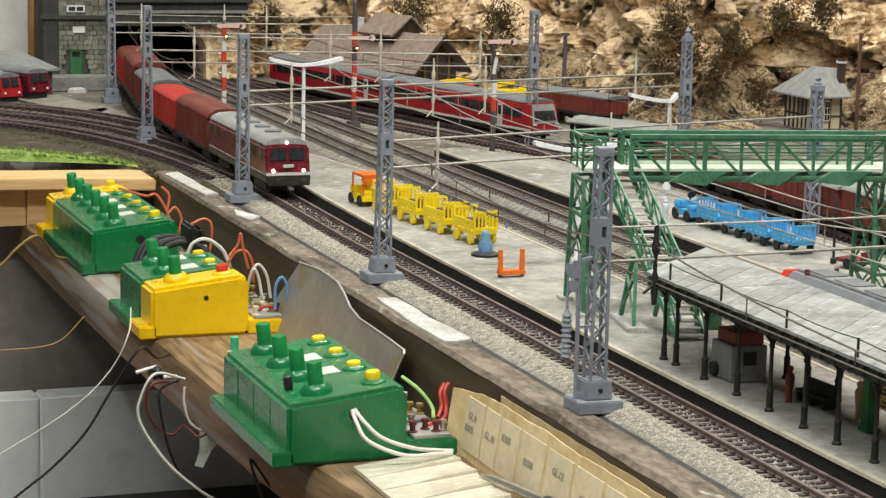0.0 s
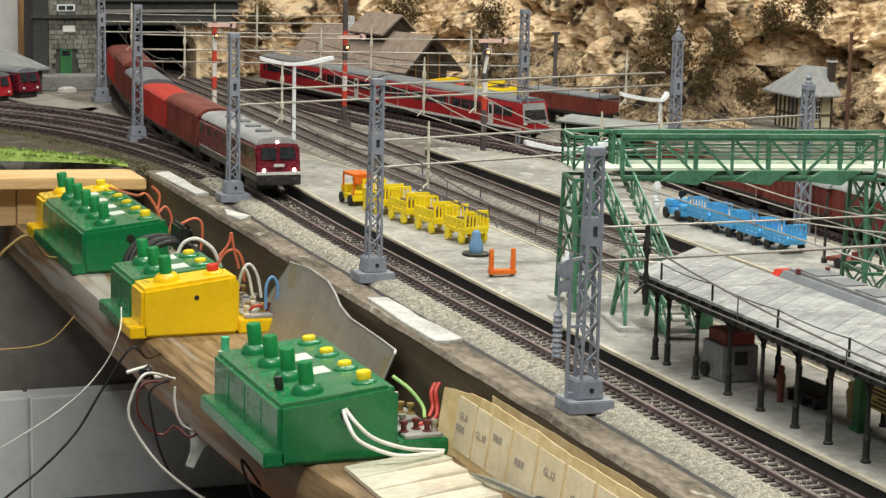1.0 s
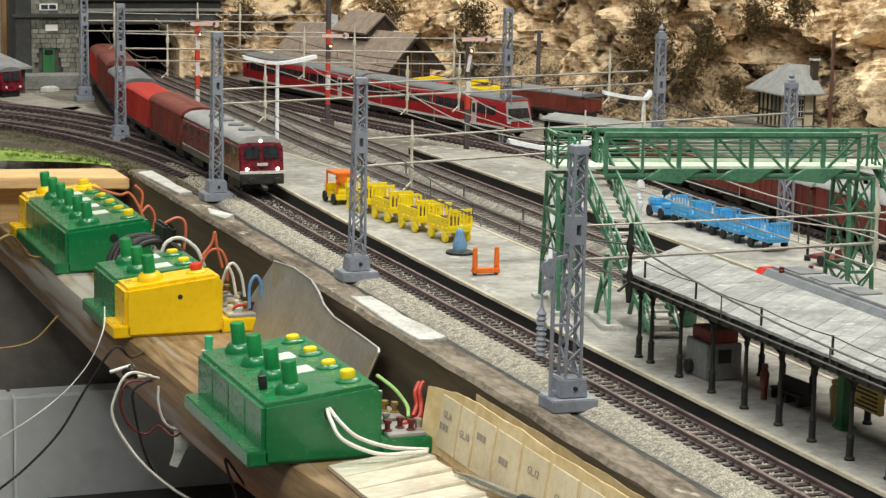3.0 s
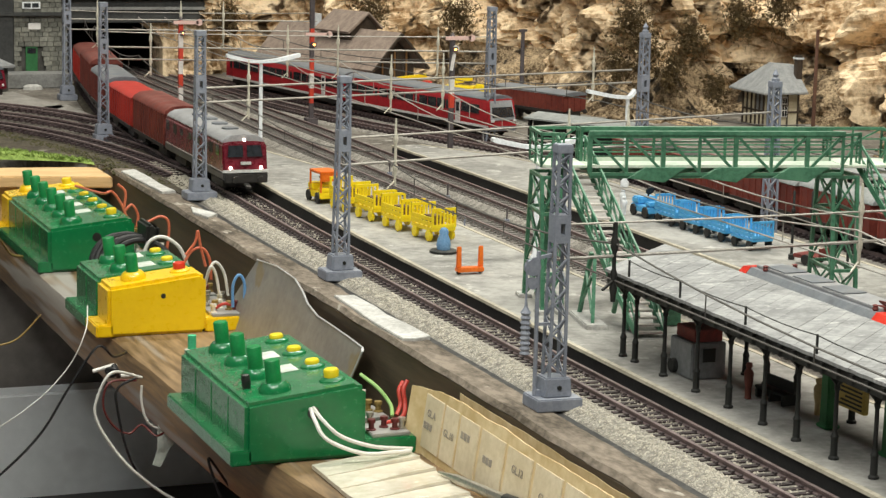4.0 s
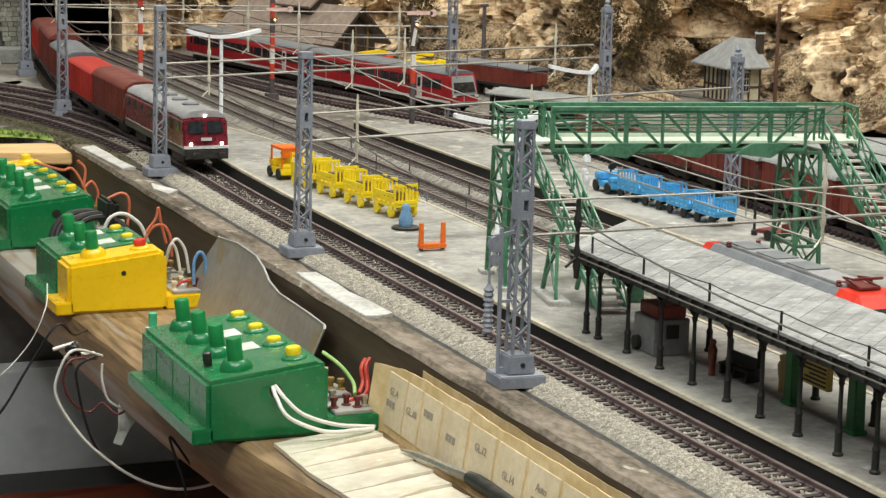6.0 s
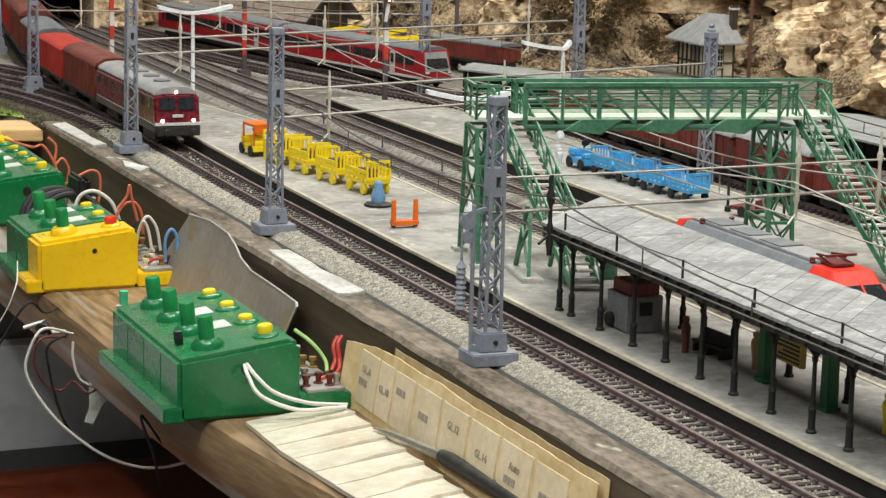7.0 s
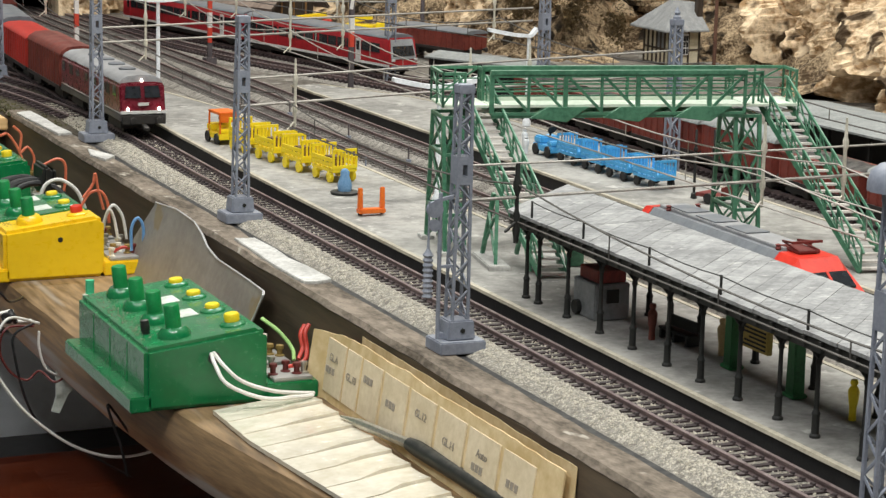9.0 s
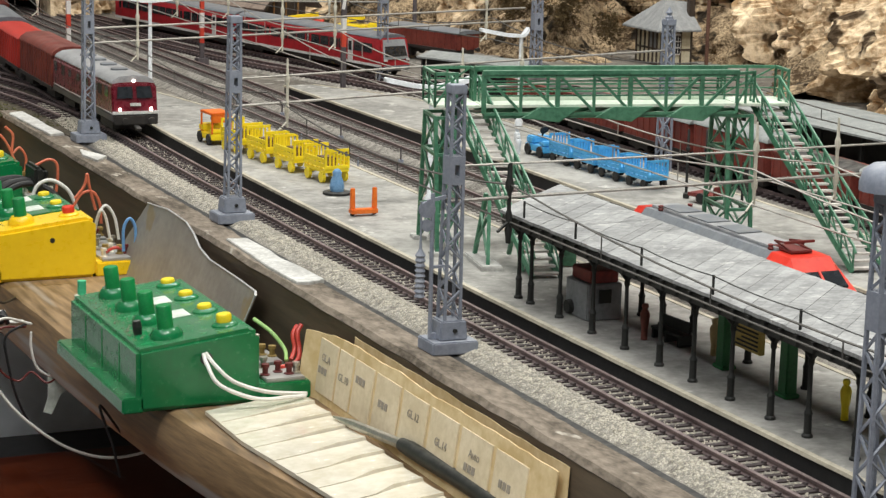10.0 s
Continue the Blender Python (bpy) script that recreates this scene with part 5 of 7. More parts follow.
part("tray", Geo().box((-0.008, -0.011, 0.004), (0.008, 0.011, 0.0065)), BARROW_RED, barrow, bevel=0.0004)
part("front_board", Geo().box((-0.008, -0.0118, 0.004), (0.008, -0.0106, 0.0125)), BARROW_RED, barrow, bevel=0.0003)
for x in (-0.0075, 0.0075):
    wheel(barrow, x, 0.0, 0.0036, TYRE)

# marker stubs between the tracks
for x, y in ((0.6535, 1.43), (0.6535, 1.535), (0.6535, 1.66), (0.6535, 1.80), (0.6045, 1.50), (0.6045, 1.62)):
    c = thing("marker_stub", (x, y, 0.0), "thin grey marker stub between the tracks", "marker", "marker stubs between the tracks")
    part("stake", Geo().lathe([(0.0007, 0.0), (0.0007, 0.0125), (0.0002, 0.013)], 6), SIGNAL_DARK if x > 0.64 else MAST_GREY, c)
    part("foot", Geo().box((-0.0016, -0.0016, 0.0), (0.0016, 0.0016, 0.0035)), MAST_GREY, c)

# loose junk at the platform end
scrap = thing("yellow_strip", (0.5185, 1.79, 0.0124), "bent yellow plastic strip lying on the platform end", "plastic strip", turn=6)
part("strip", Geo().tube([(0.004, 0.045, 0.0012), (0.001, 0.02, 0.0016), (-0.001, -0.01, 0.0012), (-0.001, -0.05, 0.001)], 0.0011, 6), surface("pale_yellow_plastic", (0.55, 0.47, 0.2), (0.66, 0.57, 0.28), 0.5), scrap, smooth=True)

# ---- lamps and signals ----
def platform_lamp(at, h, west, east, label):
    """A tapering post with two upswept flat arms."""
    c = thing("platform_lamp", at, label, "platform lamp", "platform lamps")
    part("post", Geo().lathe([(0.0035, 0.0), (0.0035, 0.004), (0.0019, 0.006), (0.0016, h)], 10), LAMP_GREY, c, smooth=True)
    for d in (-west, east):
        if abs(d) > 0.001:
            s = 1 if d > 0 else -1
            g = Geo().loft([[(x, -w, h + z - 0.0012), (x, w, h + z - 0.0012), (x, w * 0.8, h + z + t), (x, -w * 0.8, h + z + t)] for x, w, z, t in ((0.0, 0.0024, 0.0, 0.0012), (d * 0.3, 0.0034, 0.0006, 0.0016), (d * 0.6, 0.0040, 0.0024, 0.0019), (d * 0.95, 0.0040, 0.0050, 0.0020), (d, 0.0026, 0.0056, 0.0012))])
            part("arm", g, LAMP_GREY, c, "pale upswept lamp arm", smooth=True)
    return c


platform_lamp((0.541, 1.819, 0.0124), 0.087, 0.031, 0.035, "pale twin arm platform lamp on the island platform")
platform_lamp((0.7935, 1.619, 0.0124), 0.0735, 0.037, 0.006, "pale platform lamp with one long arm")
platform_lamp((0.58, 1.313, 0.0124), 0.0765, 0.033, 0.033, "pale twin arm platform lamp beside the footbridge")

RED_PAINT = surface("signal_red_paint", (0.5, 0.04, 0.02), (0.65, 0.07, 0.035), 0.5, scale=60, bump=0.05)
WHITE_PAINT = surface("signal_white_paint", (0.65, 0.62, 0.6), (0.8, 0.78, 0.75), 0.5, scale=60, bump=0.05)
AMBER = glow("amber_bulb", (1.0, 0.35, 0.08), 9.0)
ROSE = surface("pale_signal_arm", (0.75, 0.5, 0.45), (0.85, 0.62, 0.56), 0.5, scale=60)


def signal(at, h, label, banded, arm_z, second=None):
    c = thing("semaphore_signal", at, label, "railway signal", "semaphore signals")
    part("base", Geo().box((-0.006, -0.006, 0.0), (0.006, 0.006, 0.007)), SIGNAL_DARK, c, bevel=0.0006)
    n = 8
    for i in range(n):
        z0, z1 = 0.007 + (h - 0.007) * i / n, 0.007 + (h - 0.007) * (i + 1) / n
        m = (WHITE_PAINT, RED_PAINT)[i % 2] if i in banded else SIGNAL_DARK
        part("mast_section", Geo().box((-0.0021, -0.0021, z0), (0.0021, 0.0021, z1)), m, c)
    part("arm", Geo().box((-0.008, -0.0034, arm_z - 0.0018), (0.017, -0.0026, arm_z + 0.0018)).lathe([(0.0033, -0.0004), (0.0033, 0.0004)], 16, pose(0.018, -0.003, arm_z, 90)), ROSE, c, "pale red edged signal arm")
    lamp = part("lamp", Geo().box((-0.0015, -0.0052, arm_z - 0.013), (0.0035, -0.0022, arm_z - 0.008)), SIGNAL_DARK, c, bevel=0.0004)
    part("bulb", Geo().lathe([(0.0011, 0.0), (0.0009, 0.0008), (0.0001, 0.0011)], 10, pose(0.001, -0.0052, arm_z - 0.0105, 90)), AMBER, lamp, "lit amber signal bulb")
    if second:
        part("lower_arm", Geo().bar((0.0015, -0.003, second), (-0.0018, -0.003, second - 0.019), 0.0032, 0.0008, up=(0, 1, 0)).lathe([(0.0033, -0.0004), (0.0033, 0.0004)], 16, pose(0.002, -0.003, second + 0.001, 90)), WHITE_PAINT, c, "white lower signal arm")
    part("finial", Geo().lathe([(0.0024, h), (0.0012, h + 0.002), (0.0002, h + 0.004)], 8), SIGNAL_DARK, c)
    return c


signal((0.548, 2.12, 0.0), 0.113, "red and white banded semaphore signal with a raised arm", (2, 3, 4, 5, 6, 7), 0.111)
signal((0.750, 1.902, 0.0), 0.114, "dark semaphore signal with a white lower arm", (3, 4), 0.112, 0.101)
signal((0.702, 2.177, 0.0), 0.131, "semaphore signal with pale arm and red white mast", (1, 2, 3, 5), 0.094)

# ---- rolling stock ----
MAROON = surface("maroon_paint", (0.1, 0.006, 0.014), (0.165, 0.012, 0.024), 0.28, scale=30, bump=0.05, dust=0.2)
VAN_BROWN = surface("red_brown_van_paint", (0.12, 0.02, 0.014), (0.22, 0.045, 0.03), 0.6, scale=40, bump=0.1, dust=0.12)
VAN_RED = surface("bright_red_van_paint", (0.42, 0.025, 0.016), (0.56, 0.045, 0.03), 0.5, scale=40, bump=0.1)
TRAIN_RED = surface("traffic_red_paint", (0.27, 0.009, 0.015), (0.4, 0.02, 0.026), 0.35, scale=30, bump=0.05, dust=0.1)
LOCO_RED = surface("orient_red_paint", (0.62, 0.03, 0.016), (0.75, 0.05, 0.025), 0.35, scale=30, bump=0.05)
ROOF_SILVER = surface("silver_grey_roof", (0.25, 0.25, 0.26), (0.38, 0.38, 0.39), 0.5, scale=40, bump=0.1, dust=0.2)
ROOF_SLATE = surface("slate_grey_roof", (0.14, 0.15, 0.17), (0.2, 0.215, 0.235), 0.5, scale=40, bump=0.1, dust=0.2)
UNDER = surface("dark_running_gear", (0.012, 0.011, 0.01), (0.035, 0.03, 0.027), 0.6, scale=60, bump=0.2, dust=0.2)
SKIRT = surface("grey_skirt_paint", (0.06, 0.055, 0.053), (0.11, 0.104, 0.1), 0.5, scale=50, bump=0.1)
GLASS = surface("dark_train_glass", (0.012, 0.015, 0.018), (0.03, 0.034, 0.04), 0.08, scale=30, bump=0.0, coat=0.5)
WHITE_LINE = surface("white_train_line", (0.55, 0.54, 0.52), (0.7, 0.69, 0.67), 0.5, scale=60)
TARP = surface("grey_tarpaulin", (0.2, 0.21, 0.205), (0.32, 0.33, 0.32), 0.8, scale=40, bump=0.4)
BULB = glow("warm_white_bulb", (1.0, 0.85, 0.7), 7.0)
RAILTOP = 0.0074


def on_track(path, y0, length):
    """Pose of a vehicle whose front buffers stand at y0 and that reaches back along the track."""
    a = Vector((along(path, y0), y0, RAILTOP))
    y1 = y0 + length
    for _ in range(6):
        b = Vector((along(path, y1), y1, RAILTOP))
        y1 = y0 + (y1 - y0) * length / (b - a).length
    turn = math.degrees(math.atan2(-(b.x - a.x), b.y - a.y))
    return (*a, ), turn


def shell(length, half, z0, z1, crown, y0=0.0, nose=0.0):
    """Closed coach body with an arched roof; nose rakes the front end."""
    prof = [(-half, z0), (-half, z1), (-half * 0.93, z1 + crown * 0.45), (-half * 0.6, z1 + crown * 0.88), (0, z1 + crown), (half * 0.6, z1 + crown * 0.88), (half * 0.93, z1 + crown * 0.45), (half, z1), (half, z0)]
    rake = lambda z: nose * max(0.0, (z - (z0 + z1) * 0.55) / (z1 + crown - (z0 + z1) * 0.55))
    return Geo().loft([[(x, y0 + rake(z), z) for x, z in prof], [(x, y0 + length, z) for x, z in prof]])


def arched_roof(length, half, z1, crown, y0, nose=0.0):
    prof = [(-half, z1), (-half * 0.93, z1 + crown * 0.45), (-half * 0.6, z1 + crown * 0.88), (0, z1 + crown), (half * 0.6, z1 + crown * 0.88), (half * 0.93, z1 + crown * 0.45), (half, z1)]
    return Geo().loft([[(x, y0 + nose, z) for x, z in prof], [(x, y0 + length, z) for x, z in prof]])


def bogie(parent, y, half=0.0125, span=0.011):
    g = Geo().box((-half, y - span - 0.006, 0.003), (half, y + span + 0.006, 0.0078)).box((-half * 0.6, y - 0.005, 0.0078), (half * 0.6, y + 0.005, 0.0105))
    b = part("bogie", g, UNDER, parent)
    for s in (-1, 1):
        for x in (-0.0085, 0.0085):
            part("wheel", Geo().lathe([(0.001, -0.0014), (0.0055, -0.0012), (0.0058, 0.0008), (0.001, 0.0014)], 14, pose(x, y + s * span, 0.0055, 0, 90)), UNDER, b, smooth=True)


def buffers(parent, y, z=0.0118, s=-1):
    for x in (-0.0098, 0.0098):
        part("buffer", Geo().tube([(x, y, z), (x, y + s * 0.0055, z)], 0.0012, 8).lathe([(0.0026, 0.0), (0.0024, 0.0008), (0.0003, 0.001)], 12, pose(x, y + s * 0.0055, z, -90 * s)), UNDER, parent, smooth=True)


def diesel_loco(path, y0):
    at, turn = on_track(path, y0, 0.204)
    c = thing("diesel_locomotive", at, "maroon diesel locomotive with silver roof and lit headlights", "locomotive", turn=turn)
    c.scale = (1.06, 1.12, 1.12)
    part("body", shell(0.178, 0.0172, 0.0155, 0.0355, 0.002, 0.002, 0.0045), MAROON, c, bevel=0.0012, smooth=True)
    part("skirt", Geo().box((-0.0173, 0.0018, 0.0105), (0.0173, 0.180, 0.0156)), SKIRT, c, "grey skirt band", bevel=0.0006)
    part("roof", arched_roof(0.172, 0.0165, 0.0362, 0.006, 0.006, 0.002), ROOF_SILVER, c, "silver grey roof", bevel=0.0006, smooth=True)
    for y in (0.045, 0.075, 0.105, 0.135):
        part("roof_fan", Geo().lathe([(0.0065, 0.0415), (0.0065, 0.043), (0.0055, 0.0434), (0.0003, 0.0434)], 16, pose(0, y, 0)), ROOF_SLATE, c, smooth=True)
    part("front_stripe", Geo().box((-0.0174, 0.0008, 0.0158), (0.0174, 0.0022, 0.0178)), WHITE_LINE, c, "white stripe under the windows")
    for s in (-1, 1):
        part("windscreen", Geo().loft([[(s * 0.0015, 0.0024, 0.0268), (s * 0.0135, 0.0029, 0.0268), (s * 0.0125, 0.0054, 0.0348), (s * 0.0015, 0.0051, 0.0348)], [(s * 0.0015, 0.0054, 0.0268), (s * 0.0135, 0.0059, 0.0268), (s * 0.0125, 0.0084, 0.0348), (s * 0.0015, 0.0081, 0.0348)]]), GLASS, c, "dark windscreen")
        part("headlight", Geo().lathe([(0.0013, 0.0), (0.0011, 0.0009), (0.0002, 0.0012)], 12, pose(s * 0.0118, 0.0012, 0.0192, 90)), BULB, c, "lit headlight", smooth=True)
        for y in (0.014, 0.166):
            part("cab_window", Geo().box((s * 0.0168, y, 0.0268), (s * 0.0175, y + 0.009, 0.034)), GLASS, c)
        for y in (0.044, 0.07, 0.096, 0.122):
            part("side_window", Geo().box((s * 0.0168, y, 0.0275), (s * 0.0174, y + 0.008, 0.0325)), GLASS, c)
        for y in (0.032, 0.142):
            part("side_grille", Geo().box((s * 0.0168, y, 0.0262), (s * 0.0174, y + 0.010, 0.0335)), UNDER, c)
        part("waist_stripe", Geo().box((s * 0.0168, 0.004, 0.0160), (s * 0.0175, 0.178, 0.0166)), WHITE_LINE, c)
    part("top_light", Geo().lathe([(0.0012, 0.0), (0.001, 0.0008), (0.0002, 0.001)], 12, pose(0, 0.0066, 0.0385, 90)), BULB, c, "lit top headlight", smooth=True)
    part("number_bar", Geo().box((-0.004, 0.0010, 0.0215), (0.004, 0.0023, 0.0235)), WHITE_LINE, c, "pale number bar")
    part("fuel_tank", Geo().box((-0.0135, 0.07, 0.0035), (0.0135, 0.112, 0.0105)), UNDER, c, bevel=0.001)
    part("buffer_beam", Geo().box((-0.0165, -0.0005, 0.0085), (0.0165, 0.002, 0.0148)), UNDER, c, bevel=0.0004)
    part("coupling", Geo().bar((0, 0, 0.0075), (0, -0.008, 0.006), 0.0035, 0.0018), UNDER, c)
    buffers(c, -0.0005)
    bogie(c, 0.036), bogie(c, 0.146)
    return c


def goods_van(path, y0, length, colour, roof, label, crown=0.006, top=0.036, name="goods_van", half=0.0158):
    big = path is TRACK1
    at, turn = on_track(path, y0, length * (1.1 if big else 1.0))
    c = thing(name, at, label, "goods wagon", "goods wagons", turn)
    c.scale = (1.06, 1.1, 1.12) if big else (1.0, 1.0, 1.0)
    part("body", Geo().box((-half, 0.003, 0.0115), (half, length - 0.003, top)), colour, c, bevel=0.0004)
    n = int(length / 0.0095)
    for s in (-1, 1):
        for i in range(n + 1):
            y = 0.0045 + (length - 0.009) * i / n
            part("side_rib", Geo().box((s * half, y - 0.0006, 0.0115), (s * (half + 0.0008), y + 0.0006, top)), colour, c)
        part("side_sill", Geo().box((s * half, 0.003, 0.0095), (s * (half + 0.0011), length - 0.003, 0.0122)), UNDER, c)
    for x in (-0.009, 0.0, 0.009):
        part("end_rib", Geo().box((x - 0.0007, 0.0022, 0.0115), (x + 0.0007, 0.0032, top)), colour, c)
    if crown > 0:
        part("roof", arched_roof(length - 0.002, half + 0.0006, top, crown, 0.001), roof, c, "arched roof", smooth=True, bevel=0.0003)
    else:
        part("rim", Geo().box((-half - 0.0008, 0.002, top - 0.0012), (half + 0.0008, length - 0.002, top + 0.0004)), colour, c)
        part("load", Geo().loft([[(-half * 0.85 + 0.0, y, top), (half * 0.85, y, top), (half * 0.3, y, top + 0.003 + 0.0015 * noise.noise((y * 70, 1, 0))), (-half * 0.3, y, top + 0.003 + 0.0015 * noise.noise((y * 60, 5, 0)))] for y in (0.004 + (length - 0.008) * i / 10 for i in range(11))]), roof, c, "dark load")
    part("underframe", Geo().box((-0.010, 0.004, 0.0065), (0.010, length - 0.004, 0.0115)), UNDER, c)
    buffers(c, 0.003), buffers(c, length - 0.003, s=1)
    bogie(c, 0.022 if length > 0.1 else 0.02, span=0.008), bogie(c, length - 0.022, span=0.008)
    return c


SCREEN_FRAME = surface("silver_grey_front", (0.24, 0.25, 0.26), (0.36, 0.37, 0.38), 0.35, scale=90, bump=0.1, bump_size=0.0002)


def railcar(path, y0, length, front, label):
    at, turn = on_track(path, y0, length)
    c = thing("railcar", at, label, "railcar", "coupled red railcar", turn)
    part("body", shell(length - 0.003, 0.0165, 0.0095, 0.0345, 0.003, 0.0015, 0.007 if front else 0.0), TRAIN_RED, c, bevel=0.0008, smooth=True)
    part("roof", arched_roof(length - (0.012 if front else 0.005), 0.0155, 0.0362, 0.004, 0.009 if front else 0.0025), ROOF_SLATE, c, "grey roof", smooth=True)
    for s in (-1, 1):
        part("base_line", Geo().box((s * 0.016, 0.004, 0.0088), (s * 0.0169, length - 0.003, 0.0112)), WHITE_LINE, c, "white base line")
        y, k = 0.020 if front else 0.010, 0
        while y < length - 0.02:
            w = 0.0085 if k % 5 == 2 else 0.0145
            if k % 5 == 2:
                part("door", Geo().box((s * 0.0160, y, 0.0112), (s * 0.0170, y + w, 0.0325)), WHITE_LINE if k == 2 else TRAIN_RED, c, bevel=0.0003)
                part("door_window", Geo().box((s * 0.0160, y + 0.0018, 0.021), (s * 0.0173, y + w - 0.0018, 0.030)), GLASS, c)
            else:
                part("window", Geo().box((s * 0.0160, y, 0.0215), (s * 0.0170, y + w, 0.0305)), GLASS, c)
            y, k = y + w + 0.0016, k + 1
    if front:
        part("front_mask", Geo().loft([[(-0.0148, 0.0018, 0.0165), (0.0148, 0.0018, 0.0165), (0.0132, 0.0072, 0.0352), (-0.0132, 0.0072, 0.0352)], [(-0.0148, 0.0058, 0.0165), (0.0148, 0.0058, 0.0165), (0.0132, 0.0112, 0.0352), (-0.0132, 0.0112, 0.0352)]]), SCREEN_FRAME, c, "grey front around the windscreen")
        part("windscreen", Geo().loft([[(-0.0128, 0.0019, 0.0195), (0.0128, 0.0019, 0.0195), (0.0118, 0.0046, 0.029), (-0.0118, 0.0046, 0.029)], [(-0.0128, 0.0059, 0.0195), (0.0128, 0.0059, 0.0195), (0.0118, 0.0086, 0.029), (-0.0118, 0.0086, 0.029)]]), GLASS, c, "large dark windscreen")
        part("front_apron", Geo().box((-0.0155, 0.0006, 0.0058), (0.0155, 0.0022, 0.0105)), ROOF_SLATE, c, bevel=0.0005)
        for s in (-1, 1):
            part("headlight", Geo().box((s * 0.0135 - 0.002, 0.0006, 0.0148), (s * 0.0135 + 0.002, 0.0016, 0.0168)), WHITE_LINE, c)
    part("underframe", Geo().box((-0.0145, 0.02, 0.0045), (0.0145, length - 0.02, 0.0092)), UNDER, c)
    bogie(c, 0.028), bogie(c, length - 0.028)
    return c


def electric_loco(path, y0):
    at, turn = on_track(path, y0, 0.19)
    c = thing("electric_locomotive", at, "bright red electric locomotive with grey roof and folded pantograph", "locomotive", turn=turn)
    part("body", shell(0.186, 0.0172, 0.009, 0.0305, 0.0012, 0.002, 0.0215), LOCO_RED, c, bevel=0.0014, smooth=True)
    cham = lambda y, k: [(-0.0169, y, 0.0325), (-0.0169, y, 0.0325 + 0.0008 * k), (-0.0117, y, 0.0325 + 0.0072 * k), (0.0117, y, 0.0325 + 0.0072 * k), (0.0169, y, 0.0325 + 0.0008 * k), (0.0169, y, 0.0325)]
    part("rear_hood", Geo().loft([cham(0.1736, 1.0), cham(0.182, 0.9), cham(0.187, 0.3)]), LOCO_RED, c)
    snout = lambda y, z: [(-0.0169, y, min(z, 0.0325) - 0.004), (-0.0169, y, min(z, 0.0333)), (-0.0117, y, z), (0.0117, y, z), (0.0169, y, min(z, 0.0333)), (0.0169, y, min(z, 0.0325) - 0.004)]
    part("front_hood", Geo().loft([snout(0.004, 0.0245), snout(0.022, 0.0395), snout(0.0404, 0.0397)]), LOCO_RED, c)
    part("roof", Geo().prism([(-0.0168, 0.0330), (-0.0115, 0.0395), (0.0115, 0.0395), (0.0168, 0.0330)], "y", 0.0405, 0.1735), ROOF_SLATE, c, "grey chamfered roof")
    part("roof_walk", Geo().box((-0.0085, 0.042, 0.0396), (0.0085, 0.172, 0.0412)), ROOF_SILVER, c, bevel=0.0003)
    for y in (0.08, 0.112, 0.142):
        part("roof_hatch", Geo().box((-0.0075, y, 0.0413), (0.0075, y + 0.022, 0.0418)), ROOF_SLATE, c, bevel=0.0005)
    panto = part("pantograph", Geo().box((-0.0065, 0.030, 0.0400), (0.0065, 0.050, 0.0414)), BARROW_RED, c, "folded dark red pantograph", bevel=0.0004)
    for s in (-1, 1):
        part("lower_arm", Geo().bar((s * 0.006, 0.031, 0.0413), (s * 0.0045, 0.049, 0.0435), 0.0009), BARROW_RED, panto)
        part("upper_arm", Geo().bar((s * 0.0045, 0.049, 0.0435), (s * 0.007, 0.033, 0.0452), 0.0009), BARROW_RED, panto)
    part("contact_bar", Geo().bar((-0.009, 0.033, 0.0455), (0.009, 0.033, 0.0455), 0.0013), BARROW_RED, panto)
    for y in (0.16, 0.045):
        for s in (-1, 1):
            part("insulator", Geo().lathe([(0.0012, 0.0395), (0.0018, 0.0405), (0.0012, 0.0415), (0.0018, 0.0425), (0.0003, 0.043)], 8, pose(s * 0.0095, y, 0)), BARROW_RED, c)
    part("windscreen", Geo().loft([[(-0.0132, 0.0062, 0.0262 + d), (0.0132, 0.0062, 0.0262 + d), (0.0120, 0.0140, 0.0326 + d), (-0.0120, 0.0140, 0.0326 + d)] for d in (0.0, 0.0011)]), GLASS, c, "wide dark windscreen")
    part("window_post", Geo().bar((0, 0.0060, 0.0274), (0, 0.0142, 0.0340), 0.0012), LOCO_RED, c)
    for s in (-1, 1):
        part("cab_window", Geo().box((s * 0.0166, 0.016, 0.0215), (s * 0.0175, 0.027, 0.030)), GLASS, c)
        part("headlight", Geo().box((s * 0.011 - 0.0025, 0.0014, 0.0128), (s * 0.011 + 0.0025, 0.0026, 0.015)), WHITE_LINE, c)
    buffers(c, 0.001), bogie(c, 0.04), bogie(c, 0.15)
    return c


diesel_loco(TRACK1, 1.672)
goods_van(TRACK1, 1.880, 0.125, VAN_BROWN, VAN_BROWN, "red brown covered goods van with arched roof", 0.007)
goods_van(TRACK1, 2.021, 0.12, VAN_RED, VAN_RED, "bright red goods wagon behind the van", 0.004, 0.035)
goods_van(TRACK1, 2.157, 0.125, VAN_BROWN, ROOF_SLATE, "red brown covered goods van near the tunnel", 0.006)
goods_van(TRACK1, 2.298, 0.125, VAN_BROWN, VAN_BROWN, "red brown covered goods van near the tunnel", 0.006, 0.041)
goods_van(TRACK1, 2.438, 0.125, VAN_RED, VAN_BROWN, "bright red goods van entering the tunnel", 0.006)
electric_loco(TRACK2, 0.918)
railcar(TRACK5, 1.985, 0.268, True, "red railcar with grey roof and dark window band")
railcar(TRACK5, 2.246, 0.286, False, "red railcar coach with grey roof and dark windows")
